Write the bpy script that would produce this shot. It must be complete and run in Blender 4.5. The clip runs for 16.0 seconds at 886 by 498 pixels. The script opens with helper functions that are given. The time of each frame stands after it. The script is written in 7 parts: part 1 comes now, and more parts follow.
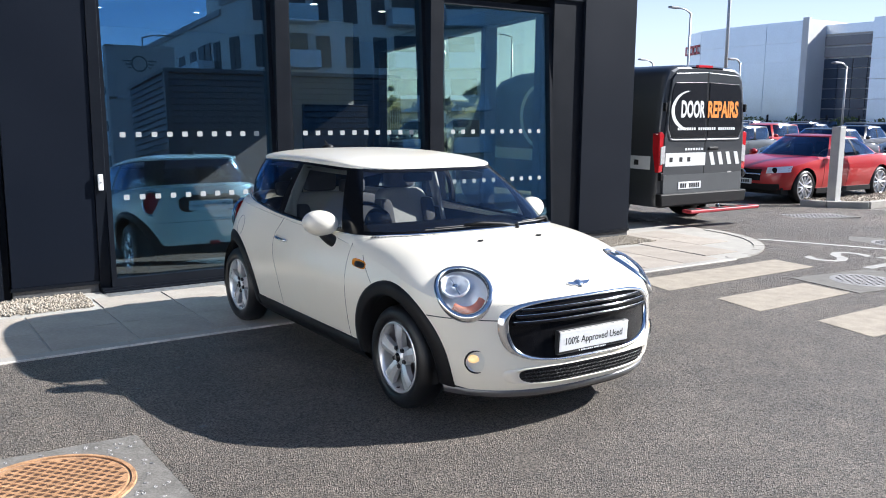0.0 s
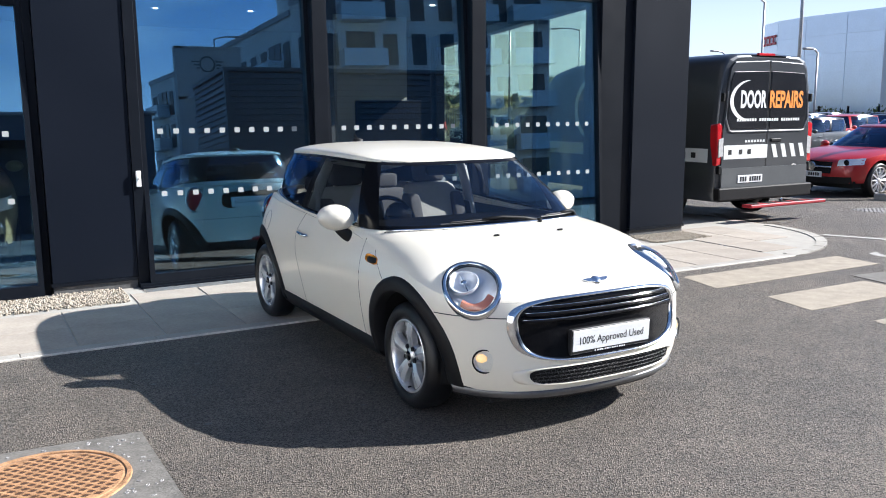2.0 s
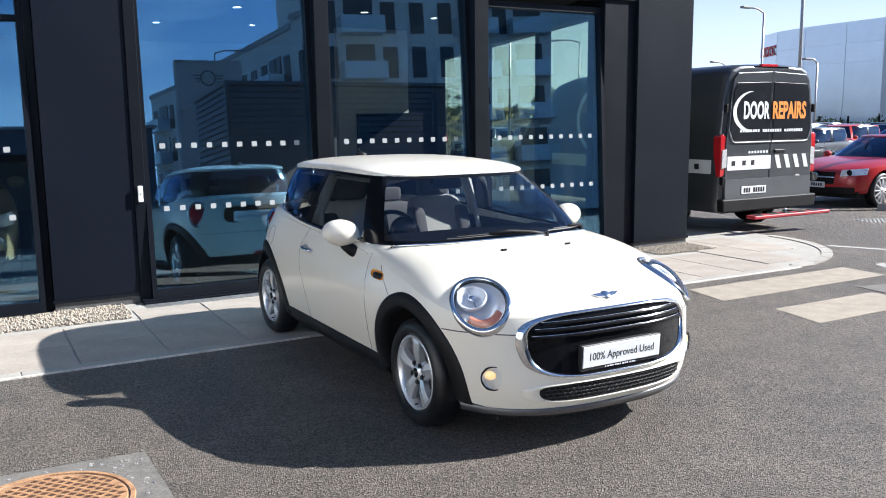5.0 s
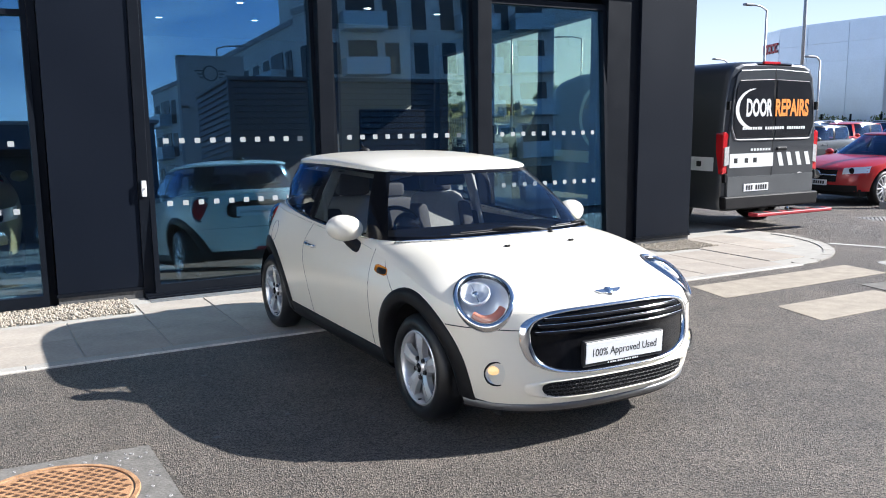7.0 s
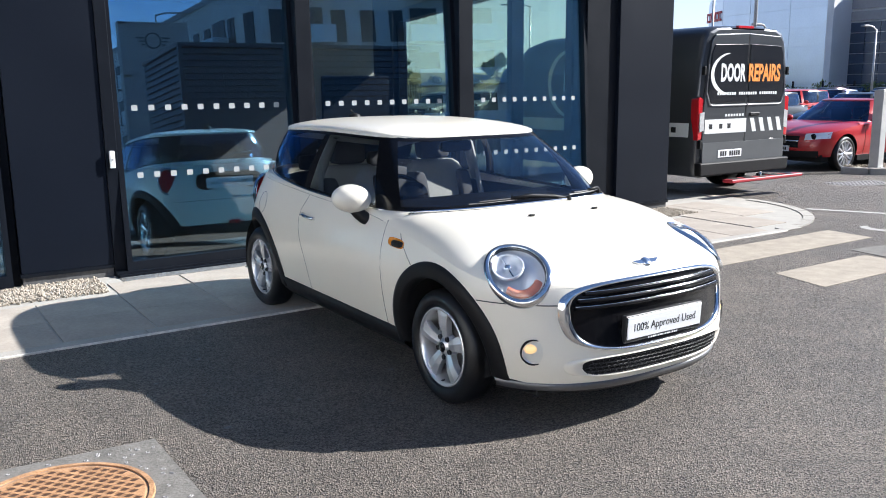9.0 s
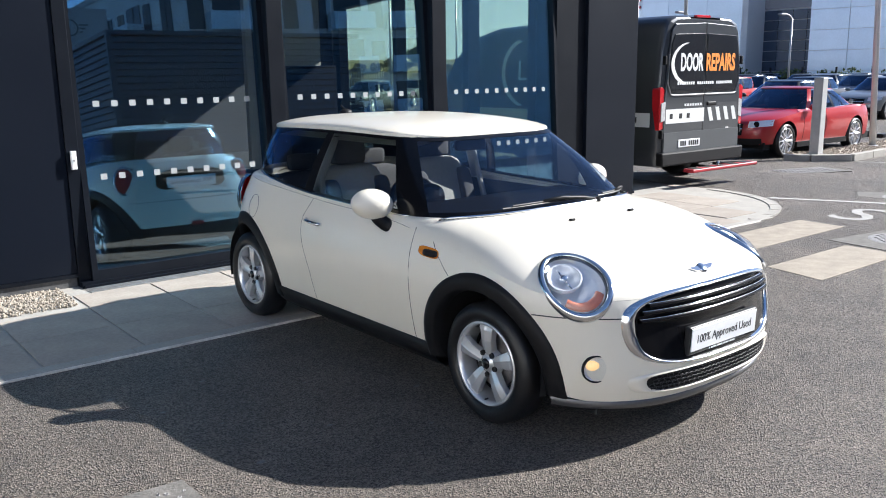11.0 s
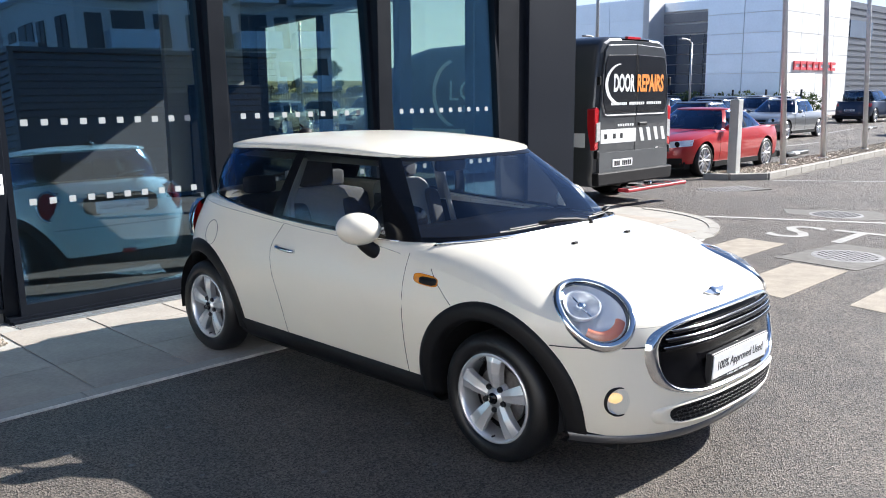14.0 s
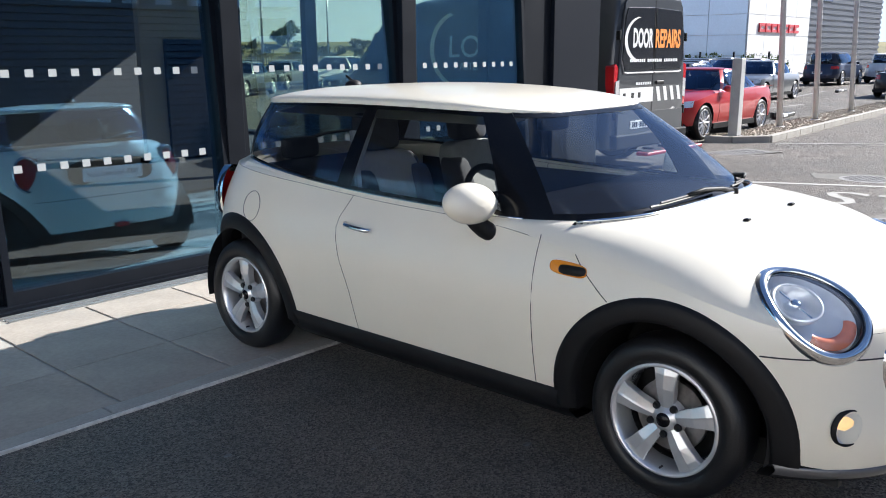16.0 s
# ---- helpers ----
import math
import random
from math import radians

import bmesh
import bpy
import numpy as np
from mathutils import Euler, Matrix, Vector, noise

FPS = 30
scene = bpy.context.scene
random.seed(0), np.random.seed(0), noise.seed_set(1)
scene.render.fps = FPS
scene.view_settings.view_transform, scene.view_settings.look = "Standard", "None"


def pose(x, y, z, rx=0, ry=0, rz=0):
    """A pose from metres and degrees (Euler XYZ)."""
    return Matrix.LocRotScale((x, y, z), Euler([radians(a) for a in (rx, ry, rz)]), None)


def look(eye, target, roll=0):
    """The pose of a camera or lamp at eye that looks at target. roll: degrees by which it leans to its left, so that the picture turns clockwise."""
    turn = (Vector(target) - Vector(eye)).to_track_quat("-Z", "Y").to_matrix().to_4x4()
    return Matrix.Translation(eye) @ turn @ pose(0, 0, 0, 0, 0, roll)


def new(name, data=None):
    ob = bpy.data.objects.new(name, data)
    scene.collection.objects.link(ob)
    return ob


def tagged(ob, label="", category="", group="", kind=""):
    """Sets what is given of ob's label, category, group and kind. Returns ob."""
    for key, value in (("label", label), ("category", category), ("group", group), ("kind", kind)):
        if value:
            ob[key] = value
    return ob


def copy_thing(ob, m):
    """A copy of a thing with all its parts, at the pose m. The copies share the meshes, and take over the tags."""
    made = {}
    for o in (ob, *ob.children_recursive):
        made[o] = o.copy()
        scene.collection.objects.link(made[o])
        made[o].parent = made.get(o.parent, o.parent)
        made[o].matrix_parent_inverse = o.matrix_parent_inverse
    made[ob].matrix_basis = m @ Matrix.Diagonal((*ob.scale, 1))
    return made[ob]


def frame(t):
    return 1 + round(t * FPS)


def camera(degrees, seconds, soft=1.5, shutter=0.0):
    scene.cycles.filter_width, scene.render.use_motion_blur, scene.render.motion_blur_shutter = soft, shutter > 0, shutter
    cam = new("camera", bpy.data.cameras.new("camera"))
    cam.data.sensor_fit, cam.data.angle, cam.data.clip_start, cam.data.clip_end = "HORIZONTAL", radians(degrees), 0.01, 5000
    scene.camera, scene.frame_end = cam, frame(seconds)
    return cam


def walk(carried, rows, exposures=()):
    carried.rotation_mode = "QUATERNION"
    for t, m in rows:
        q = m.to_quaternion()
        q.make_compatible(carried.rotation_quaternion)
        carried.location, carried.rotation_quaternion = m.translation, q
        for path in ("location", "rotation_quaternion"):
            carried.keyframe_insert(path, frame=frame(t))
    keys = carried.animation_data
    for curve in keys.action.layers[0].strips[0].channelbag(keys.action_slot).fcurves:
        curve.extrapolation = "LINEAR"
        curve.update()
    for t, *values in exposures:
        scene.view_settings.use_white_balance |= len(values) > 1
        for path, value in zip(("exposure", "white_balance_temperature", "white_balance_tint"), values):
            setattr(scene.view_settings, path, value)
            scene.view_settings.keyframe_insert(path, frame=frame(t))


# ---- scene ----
cam = camera(54.8, 16.0, soft=1.0)
PATH = [
    (0, (-0.55, -0.34, 1.729), (0.566, 1.289, 1.408), 0.5),
    (0.5, (-0.507, -0.351, 1.736), (0.62, 1.27, 1.421), 0.7),
    (1, (-0.346, -0.345, 1.722), (0.78, 1.277, 1.401), 0.7),
    (1.5, (-0.205, -0.347, 1.701), (0.856, 1.316, 1.373), 0.1),
    (2, (-0.167, -0.372, 1.688), (0.806, 1.345, 1.36), -0.3),
    (2.5, (-0.17, -0.36, 1.686), (0.767, 1.378, 1.364), -0.6),
    (3, (-0.18, -0.328, 1.694), (0.751, 1.414, 1.381), -0.6),
    (3.5, (-0.172, -0.318, 1.696), (0.766, 1.422, 1.392), -0.6),
    (4, (-0.159, -0.301, 1.696), (0.802, 1.427, 1.398), -0.6),
    (6.5, (-0.184, -0.306, 1.7), (0.794, 1.412, 1.394), -0.6),
    (7, (-0.187, -0.308, 1.696), (0.784, 1.413, 1.387), -0.4),
    (7.5, (-0.211, -0.257, 1.693), (0.753, 1.465, 1.37), -0.3),
    (8, (-0.253, -0.128, 1.693), (0.715, 1.589, 1.357), -0.9),
    (8.5, (-0.347, 0.043, 1.686), (0.679, 1.722, 1.327), -1.2),
    (9, (-0.382, 0.188, 1.65), (0.694, 1.831, 1.272), -0.6),
    (9.2, (-0.39, 0.284, 1.622), (0.707, 1.914, 1.245), -0.7),
    (11.3, (-0.722, 0.912, 1.708), (0.534, 2.418, 1.315), 0.2),
    (11.5, (-0.755, 0.988, 1.706), (0.537, 2.484, 1.404), 0.5),
    (12, (-0.853, 1.133, 1.71), (0.473, 2.598, 1.401), 0.6),
    (12.5, (-0.927, 1.216, 1.718), (0.45, 2.628, 1.387), 0.9),
    (13, (-0.91, 1.253, 1.71), (0.486, 2.646, 1.376), 0.7),
    (13.5, (-0.875, 1.273, 1.694), (0.526, 2.658, 1.353), 0.4),
    (14, (-0.814, 1.325, 1.679), (0.578, 2.714, 1.316), -0.5),
    (14.5, (-0.789, 1.52, 1.629), (0.578, 2.919, 1.213), -0.8),
    (15, (-0.789, 1.78, 1.646), (0.62, 3.131, 1.21), 0.1),
    (15.5, (-0.709, 2.126, 1.608), (0.722, 3.452, 1.167), 0.4),
    (16, (-0.673, 2.475, 1.58), (0.781, 3.774, 1.135), -0.3),
]
walk(cam, [(t, look(eye, target, roll)) for t, eye, target, roll in PATH], [(0.0, 1.30, 5650, 11), (9.0, 1.32, 5650, 11), (12.0, 1.22, 5700, 11), (14.0, 1.33, 5750, 11), (16.0, 1.24, 5750, 11)])

# ---- light ----
SUN_TO = Vector((1.42, -0.54, 1.0)).normalized()
sun_el = math.asin(SUN_TO.z)
world = bpy.data.worlds.new("sky")
scene.world = world
world.use_nodes = True
wn, wl = world.node_tree.nodes, world.node_tree.links
wn.clear()
w_out = wn.new("ShaderNodeOutputWorld")
w_bg = wn.new("ShaderNodeBackground")
w_sky = wn.new("ShaderNodeTexSky")
w_sky.sky_type = "NISHITA"
w_sky.sun_disc = False
w_sky.sun_elevation = sun_el
w_sky.sun_rotation = math.atan2(SUN_TO.x, SUN_TO.y)
w_sky.air_density, w_sky.dust_density, w_sky.ozone_density = 1.0, 0.6, 3.0
w_bg.inputs["Strength"].default_value = 0.06
# thin fair-weather cloud over the whole dome
w_tc = wn.new("ShaderNodeTexCoord")
w_map = wn.new("ShaderNodeMapping")
w_map.inputs["Scale"].default_value = (1.6, 1.6, 5.0)
w_no = wn.new("ShaderNodeTexNoise")
w_no.inputs["Scale"].default_value = 1.5
w_no.inputs["Detail"].default_value = 7
w_no.inputs["Roughness"].default_value = 0.55
w_ramp = wn.new("ShaderNodeValToRGB")
w_ramp.color_ramp.elements[0].position, w_ramp.color_ramp.elements[1].position = 0.56, 0.78
w_ramp.color_ramp.elements[1].color = (0.75, 0.75, 0.75, 1)
w_mix = wn.new("ShaderNodeMix")
w_mix.data_type = "RGBA"
w_mix.inputs[7].default_value = (8.5, 8.8, 9.2, 1)
w_up = wn.new("ShaderNodeVectorMath")
w_up.operation = "ADD"
w_up.inputs[1].default_value = (0, 0, 0.14)
wl.new(w_tc.outputs["Generated"], w_up.inputs[0])
wl.new(w_up.outputs["Vector"], w_sky.inputs["Vector"])
wl.new(w_tc.outputs["Generated"], w_map.inputs["Vector"])
wl.new(w_map.outputs["Vector"], w_no.inputs["Vector"])
wl.new(w_no.outputs["Fac"], w_ramp.inputs["Fac"])
wl.new(w_ramp.outputs["Color"], w_mix.inputs[0])
wl.new(w_sky.outputs["Color"], w_mix.inputs[6])
# pale summer haze all round the horizon
w_sep = wn.new("ShaderNodeSeparateXYZ")
w_hz = wn.new("ShaderNodeMapRange")
w_hz.interpolation_type = "SMOOTHSTEP"
w_hz.inputs["From Min"].default_value, w_hz.inputs["From Max"].default_value = 0.02, 0.26
w_hz.inputs["To Min"].default_value, w_hz.inputs["To Max"].default_value = 0.85, 0.0
w_haze = wn.new("ShaderNodeMix")
w_haze.data_type = "RGBA"
w_haze.inputs[7].default_value = (7.6, 8.1, 8.6, 1)
wl.new(w_tc.outputs["Generated"], w_sep.inputs[0])
wl.new(w_sep.outputs["Z"], w_hz.inputs["Value"])
wl.new(w_hz.outputs[0], w_haze.inputs[0])
wl.new(w_mix.outputs[2], w_haze.inputs[6])
wl.new(w_haze.outputs[2], w_bg.inputs["Color"])
wl.new(w_bg.outputs["Background"], w_out.inputs["Surface"])
sun = new("sun", bpy.data.lights.new("sun", "SUN"))
sun.data.energy, sun.data.angle, sun.data.color = 5.0, radians(0.55), (1.0, 0.915, 0.78)
sun.matrix_world = look(SUN_TO * 60, (0, 0, 0))


# ---- materials ----
def mat(name, color, rough=0.5, metal=0.0, vary=0.12, scale=6.0, fine=60.0, bump=0.0, bump_scale=None, coat=0.0, emit=0.0, two=None, spec=0.5, per_piece=0.0, rough_vary=0.1):
    """A painted, stone or metal surface: colour varied at two sizes, uneven gloss, fine relief."""
    m = bpy.data.materials.new(name)
    m.use_nodes = True
    n, l = m.node_tree.nodes, m.node_tree.links
    b = n["Principled BSDF"]
    tc = n.new("ShaderNodeTexCoord")
    big, small = n.new("ShaderNodeTexNoise"), n.new("ShaderNodeTexNoise")
    big.inputs["Scale"].default_value, small.inputs["Scale"].default_value = scale, fine
    big.inputs["Detail"].default_value, small.inputs["Detail"].default_value = 5, 3
    for t in (big, small):
        l.new(tc.outputs["Object"], t.inputs["Vector"])
    add = n.new("ShaderNodeMath")
    add.operation = "MULTIPLY_ADD"
    l.new(big.outputs["Fac"], add.inputs[0])
    add.inputs[1].default_value = 0.6
    half = n.new("ShaderNodeMath")
    half.operation = "MULTIPLY"
    half.inputs[1].default_value = 0.4
    l.new(small.outputs["Fac"], half.inputs[0])
    l.new(half.outputs[0], add.inputs[2])
    ramp = n.new("ShaderNodeValToRGB")
    c2 = two or color
    lo = [max(0, c * (1 - vary)) for c in color]
    hi = [min(1, c * (1 + vary)) for c in c2]
    ramp.color_ramp.elements[0].position, ramp.color_ramp.elements[1].position = 0.35, 0.65
    ramp.color_ramp.elements[0].color, ramp.color_ramp.elements[1].color = (*lo, 1), (*hi, 1)
    l.new(add.outputs[0], ramp.inputs["Fac"])
    last = ramp.outputs["Color"]
    if per_piece:
        info, hsv, mr = n.new("ShaderNodeObjectInfo"), n.new("ShaderNodeHueSaturation"), n.new("ShaderNodeMapRange")
        mr.inputs["To Min"].default_value, mr.inputs["To Max"].default_value = 1 - per_piece, 1 + per_piece
        l.new(info.outputs["Random"], mr.inputs["Value"])
        l.new(mr.outputs[0], hsv.inputs["Value"])
        l.new(last, hsv.inputs["Color"])
        last = hsv.outputs["Color"]
    l.new(last, b.inputs["Base Color"])
    rr = n.new("ShaderNodeMapRange")
    rr.inputs["To Min"].default_value, rr.inputs["To Max"].default_value = max(0.02, rough - rough_vary * rough), min(1, rough + rough_vary)
    l.new(big.outputs["Fac"], rr.inputs["Value"])
    l.new(rr.outputs[0], b.inputs["Roughness"])
    b.inputs["Metallic"].default_value = metal
    b.inputs["Specular IOR Level"].default_value = spec
    b.inputs["Coat Weight"].default_value = coat
    b.inputs["Coat Roughness"].default_value = 0.03
    if emit:
        b.inputs["Emission Color"].default_value = (*color, 1)
        b.inputs["Emission Strength"].default_value = emit
    if bump:
        bp = n.new("ShaderNodeBump")
        bp.inputs["Strength"].default_value = min(1.0, bump)
        bp.inputs["Distance"].default_value = 0.01
        bs = n.new("ShaderNodeTexNoise")
        bs.inputs["Scale"].default_value = bump_scale or fine
        bs.inputs["Detail"].default_value = 4
        l.new(tc.outputs["Object"], bs.inputs["Vector"])
        l.new(bs.outputs["Fac"], bp.inputs["Height"])
        l.new(bp.outputs["Normal"], b.inputs["Normal"])
    return m


def glass(name, tint, f0, rough=0.0, gloss=(1, 1, 1)):
    """A pane: a mirror image, stronger at a slant, over a tinted view through."""
    m = bpy.data.materials.new(name)
    m.use_nodes = True
    n, l = m.node_tree.nodes, m.node_tree.links
    n.clear()
    o, mx, lw = n.new("ShaderNodeOutputMaterial"), n.new("ShaderNodeMixShader"), n.new("ShaderNodeLayerWeight")
    tr, gl = n.new("ShaderNodeBsdfTransparent"), n.new("ShaderNodeBsdfGlossy")
    tr.inputs["Color"].default_value, gl.inputs["Color"].default_value = (*tint, 1), (*gloss, 1)
    gl.inputs["Roughness"].default_value = rough
    lw.inputs["Blend"].default_value = 0.5
    pw, ma = n.new("ShaderNodeMath"), n.new("ShaderNodeMath")
    pw.operation, ma.operation = "POWER", "MULTIPLY_ADD"
    pw.inputs[1].default_value = 5.0
    ma.inputs[1].default_value, ma.inputs[2].default_value = 1 - f0, f0
    l.new(lw.outputs["Facing"], pw.inputs[0])
    l.new(pw.outputs[0], ma.inputs[0])
    l.new(ma.outputs[0], mx.inputs[0])
    l.new(tr.outputs[0], mx.inputs[1])
    l.new(gl.outputs[0], mx.inputs[2])
    l.new(mx.outputs[0], o.inputs["Surface"])
    return m


def asphalt_material():
    m = bpy.data.materials.new("asphalt")
    m.use_nodes = True
    n, l = m.node_tree.nodes, m.node_tree.links
    b = n["Principled BSDF"]
    tc = n.new("ShaderNodeTexCoord")
    big, mid, vor, gr = n.new("ShaderNodeTexNoise"), n.new("ShaderNodeTexNoise"), n.new("ShaderNodeTexVoronoi"), n.new("ShaderNodeTexNoise")
    big.inputs["Scale"].default_value, mid.inputs["Scale"].default_value = 0.35, 3.0
    big.inputs["Detail"].default_value, mid.inputs["Detail"].default_value = 6, 5
    vor.inputs["Scale"].default_value = 130.0
    gr.inputs["Scale"].default_value, gr.inputs["Detail"].default_value = 120.0, 4
    for t in (big, mid, vor, gr):
        l.new(tc.outputs["Object"], t.inputs["Vector"])
    ramp = n.new("ShaderNodeValToRGB")
    ramp.color_ramp.elements[0].color, ramp.color_ramp.elements[1].color = (0.056, 0.050, 0.044, 1), (0.265, 0.231, 0.194, 1)
    ramp.color_ramp.elements[0].position, ramp.color_ramp.elements[1].position = 0.08, 0.95
    hue = n.new("ShaderNodeSeparateColor")
    l.new(vor.outputs["Color"], hue.inputs[0])
    l.new(hue.outputs[0], ramp.inputs["Fac"])
    mul = n.new("ShaderNodeMix")
    mul.data_type, mul.blend_type = "RGBA", "MULTIPLY"
    mul.inputs[0].default_value = 1.0
    r2 = n.new("ShaderNodeValToRGB")
    r2.color_ramp.elements[0].color, r2.color_ramp.elements[1].color = (0.75, 0.75, 0.76, 1), (1.25, 1.22, 1.18, 1)
    r2.color_ramp.elements[0].position, r2.color_ramp.elements[1].position = 0.35, 0.68
    ad = n.new("ShaderNodeMath")
    ad.operation = "ADD"
    sc = n.new("ShaderNodeMath")
    sc.operation = "MULTIPLY"
    sc.inputs[1].default_value = 0.5
    l.new(big.outputs["Fac"], ad.inputs[0])
    l.new(mid.outputs["Fac"], ad.inputs[1])
    l.new(ad.outputs[0], sc.inputs[0])
    l.new(sc.outputs[0], r2.inputs["Fac"])
    l.new(ramp.outputs["Color"], mul.inputs[6])
    l.new(r2.outputs["Color"], mul.inputs[7])
    l.new(mul.outputs[2], b.inputs["Base Color"])
    b.inputs["Roughness"].default_value = 0.6
    b.inputs["Specular IOR Level"].default_value = 0.45
    bp = n.new("ShaderNodeBump")
    bp.inputs["Strength"].default_value, bp.inputs["Distance"].default_value = 1.0, 0.016
    l.new(vor.outputs["Distance"], bp.inputs["Height"])
    bp2 = n.new("ShaderNodeBump")
    bp2.inputs["Strength"].default_value, bp2.inputs["Distance"].default_value = 0.8, 0.008
    l.new(gr.outputs["Fac"], bp2.inputs["Height"])
    l.new(bp.outputs["Normal"], bp2.inputs["Normal"])
    l.new(bp2.outputs["Normal"], b.inputs["Normal"])
    return m


M = {
    "asphalt": asphalt_material(),
    "slab": mat("paving slab", (0.36, 0.315, 0.265), 0.85, vary=0.16, scale=3.0, fine=45, bump=0.15, per_piece=0.07),
    "kerb": mat("kerb concrete", (0.35, 0.33, 0.295), 0.85, vary=0.15, scale=4, fine=70, bump=0.2, per_piece=0.06),
    "paint": mat("road paint cream", (0.33, 0.285, 0.225), 0.75, vary=0.2, scale=7, fine=90, bump=0.25),
    "paint_white": mat("road paint white", (0.38, 0.365, 0.34), 0.75, vary=0.22, scale=9, fine=120, bump=0.25),
    "stone": mat("loose stone", (0.33, 0.285, 0.225), 0.9, vary=0.3, scale=25, fine=90, two=(0.38, 0.335, 0.27)),
    "clad": mat("anthracite cladding", (0.0055, 0.0082, 0.0150), 0.42, spec=0.16, vary=0.08, scale=1.2, fine=30),
    "frame": mat("anthracite frame", (0.0055, 0.0075, 0.0120), 0.42, spec=0.16, vary=0.1, scale=4),
    "plinth": mat("weathered plinth", (0.09, 0.09, 0.09), 0.7, vary=0.3, scale=8, bump=0.1),
    "steel": mat("galvanised steel", (0.45, 0.45, 0.45), 0.4, metal=0.8, vary=0.15, scale=20),
    "glass_shop": glass("shop glass", (0.97, 1.0, 0.98), 0.26, gloss=(0.34, 0.68, 1.0)),
    "glass_east": glass("side glass", (0.90, 1.0, 0.86), 0.04),
    "white_dot": mat("frosted vinyl", (0.36, 0.38, 0.38), 0.8, vary=0.05),
    "inner_wall": mat("inner wall", (0.07, 0.075, 0.085), 0.8, vary=0.1, scale=1),
    "inner_floor": mat("inner floor tile", (0.085, 0.088, 0.09), 0.35, vary=0.12, scale=2, fine=20),
    "inner_ceiling": mat("inner ceiling", (0.05, 0.052, 0.06), 0.85, vary=0.1, scale=1),
    "lamp": mat("downlight", (1.0, 0.86, 0.66), 0.4, emit=14.0, vary=0.0),
    "rust": mat("rusted iron", (0.34, 0.18, 0.085), 0.8, vary=0.35, scale=14, fine=120, bump=0.4, two=(0.42, 0.24, 0.12)),
    "pocket_dark": mat("dirt and painted shade of iron pockets", (0.060, 0.028, 0.014), 0.9, vary=0.3, scale=30, fine=150),
    "concrete": mat("patched concrete", (0.155, 0.145, 0.130), 0.85, vary=0.3, scale=9, fine=70, bump=0.35),
    "iron": mat("worn iron", (0.28, 0.27, 0.26), 0.55, vary=0.35, scale=30, fine=160, bump=0.4),
    # blue tone puts the tint of the shaded faces into the colour
    "wall_panel": mat("metal wall panel, blue of shade", (0.74, 0.81, 0.90), 0.28, metal=0.7, vary=0.05, scale=0.6, fine=10, per_piece=0.03),
    "wall_white": mat("white wall panel", (0.72, 0.72, 0.72), 0.5, vary=0.05, scale=0.6, fine=10, per_piece=0.03),
    "wall_dark": mat("dark glazing", (0.05, 0.07, 0.11), 0.15, vary=0.15, scale=0.4, per_piece=0.15),
    "louvre": mat("grey louvre", (0.058, 0.068, 0.092), 0.45, vary=0.08, scale=2),
    "render_apt": mat("apartment render", (0.62, 0.61, 0.59), 0.85, vary=0.12, scale=0.5, fine=8),
    "win_apt": mat("apartment window", (0.02, 0.025, 0.035), 0.12, vary=0.2, scale=0.3),
    "balcony": mat("balcony glass", (0.55, 0.62, 0.66), 0.15, vary=0.1, scale=0.5),
    "red_sign": mat("red sign letters", (0.55, 0.04, 0.05), 0.4, vary=0.05),
    "leaf": mat("leaf", (0.085, 0.125, 0.03), 0.6, vary=0.4, scale=3, fine=20, two=(0.12, 0.155, 0.045)),
    "bark": mat("bark", (0.10, 0.08, 0.06), 0.9, vary=0.3, scale=8, bump=0.5),
    "grass": mat("dry grass", (0.13, 0.13, 0.06), 0.9, vary=0.3, scale=0.3, fine=9, two=(0.2, 0.18, 0.09)),
    "white": mat("white enamel", (0.78, 0.78, 0.77), 0.4, vary=0.04),
    "grey": mat("grey paint", (0.30, 0.30, 0.31), 0.5, vary=0.08),
    "black": mat("black plastic", (0.018, 0.018, 0.019), 0.5, vary=0.15, scale=10, bump=0.05),
}


# ---- mesh helpers ----
def mesh_of(name, verts, faces, material, smooth=False):
    me = bpy.data.meshes.new(name)
    me.from_pydata([tuple(v) for v in verts], [], [tuple(f) for f in faces])
    me.validate()
    me.update()
    if smooth:
        me.shade_smooth()
    for mt in (material if isinstance(material, (list, tuple)) else [material]):
        me.materials.append(mt)
    return me


def part(name, vf, material, parent=None, label="", smooth=False, m=None, bevel=0.0):
    """One mesh object from (verts, faces), under parent; m is its pose in the parent's space."""
    ob = new(name, mesh_of(name, vf[0], vf[1], material, smooth))
    if parent is not None:
        ob.parent = parent
    if m is not None:
        ob.matrix_basis = m
    if label:
        tagged(ob, label)
    if bevel:
        bv = ob.modifiers.new("edge", "BEVEL")
        bv.width, bv.segments, bv.limit_method, bv.angle_limit = bevel, 2, "ANGLE", radians(40)
    return ob


def thing(name, label, category, m=None, group="", kind=""):
    ob = new(name)
    if m is not None:
        ob.matrix_world = m
    return tagged(ob, label, category, group, kind)


def join(*vfs):
    vs, fs = [], []
    for v, f in vfs:
        o = len(vs)
        vs += [tuple(p) for p in v]
        fs += [tuple(i + o for i in q) for q in f]
    return vs, fs


def moved(vf, m):
    return [tuple(m @ Vector(p)) for p in vf[0]], vf[1]


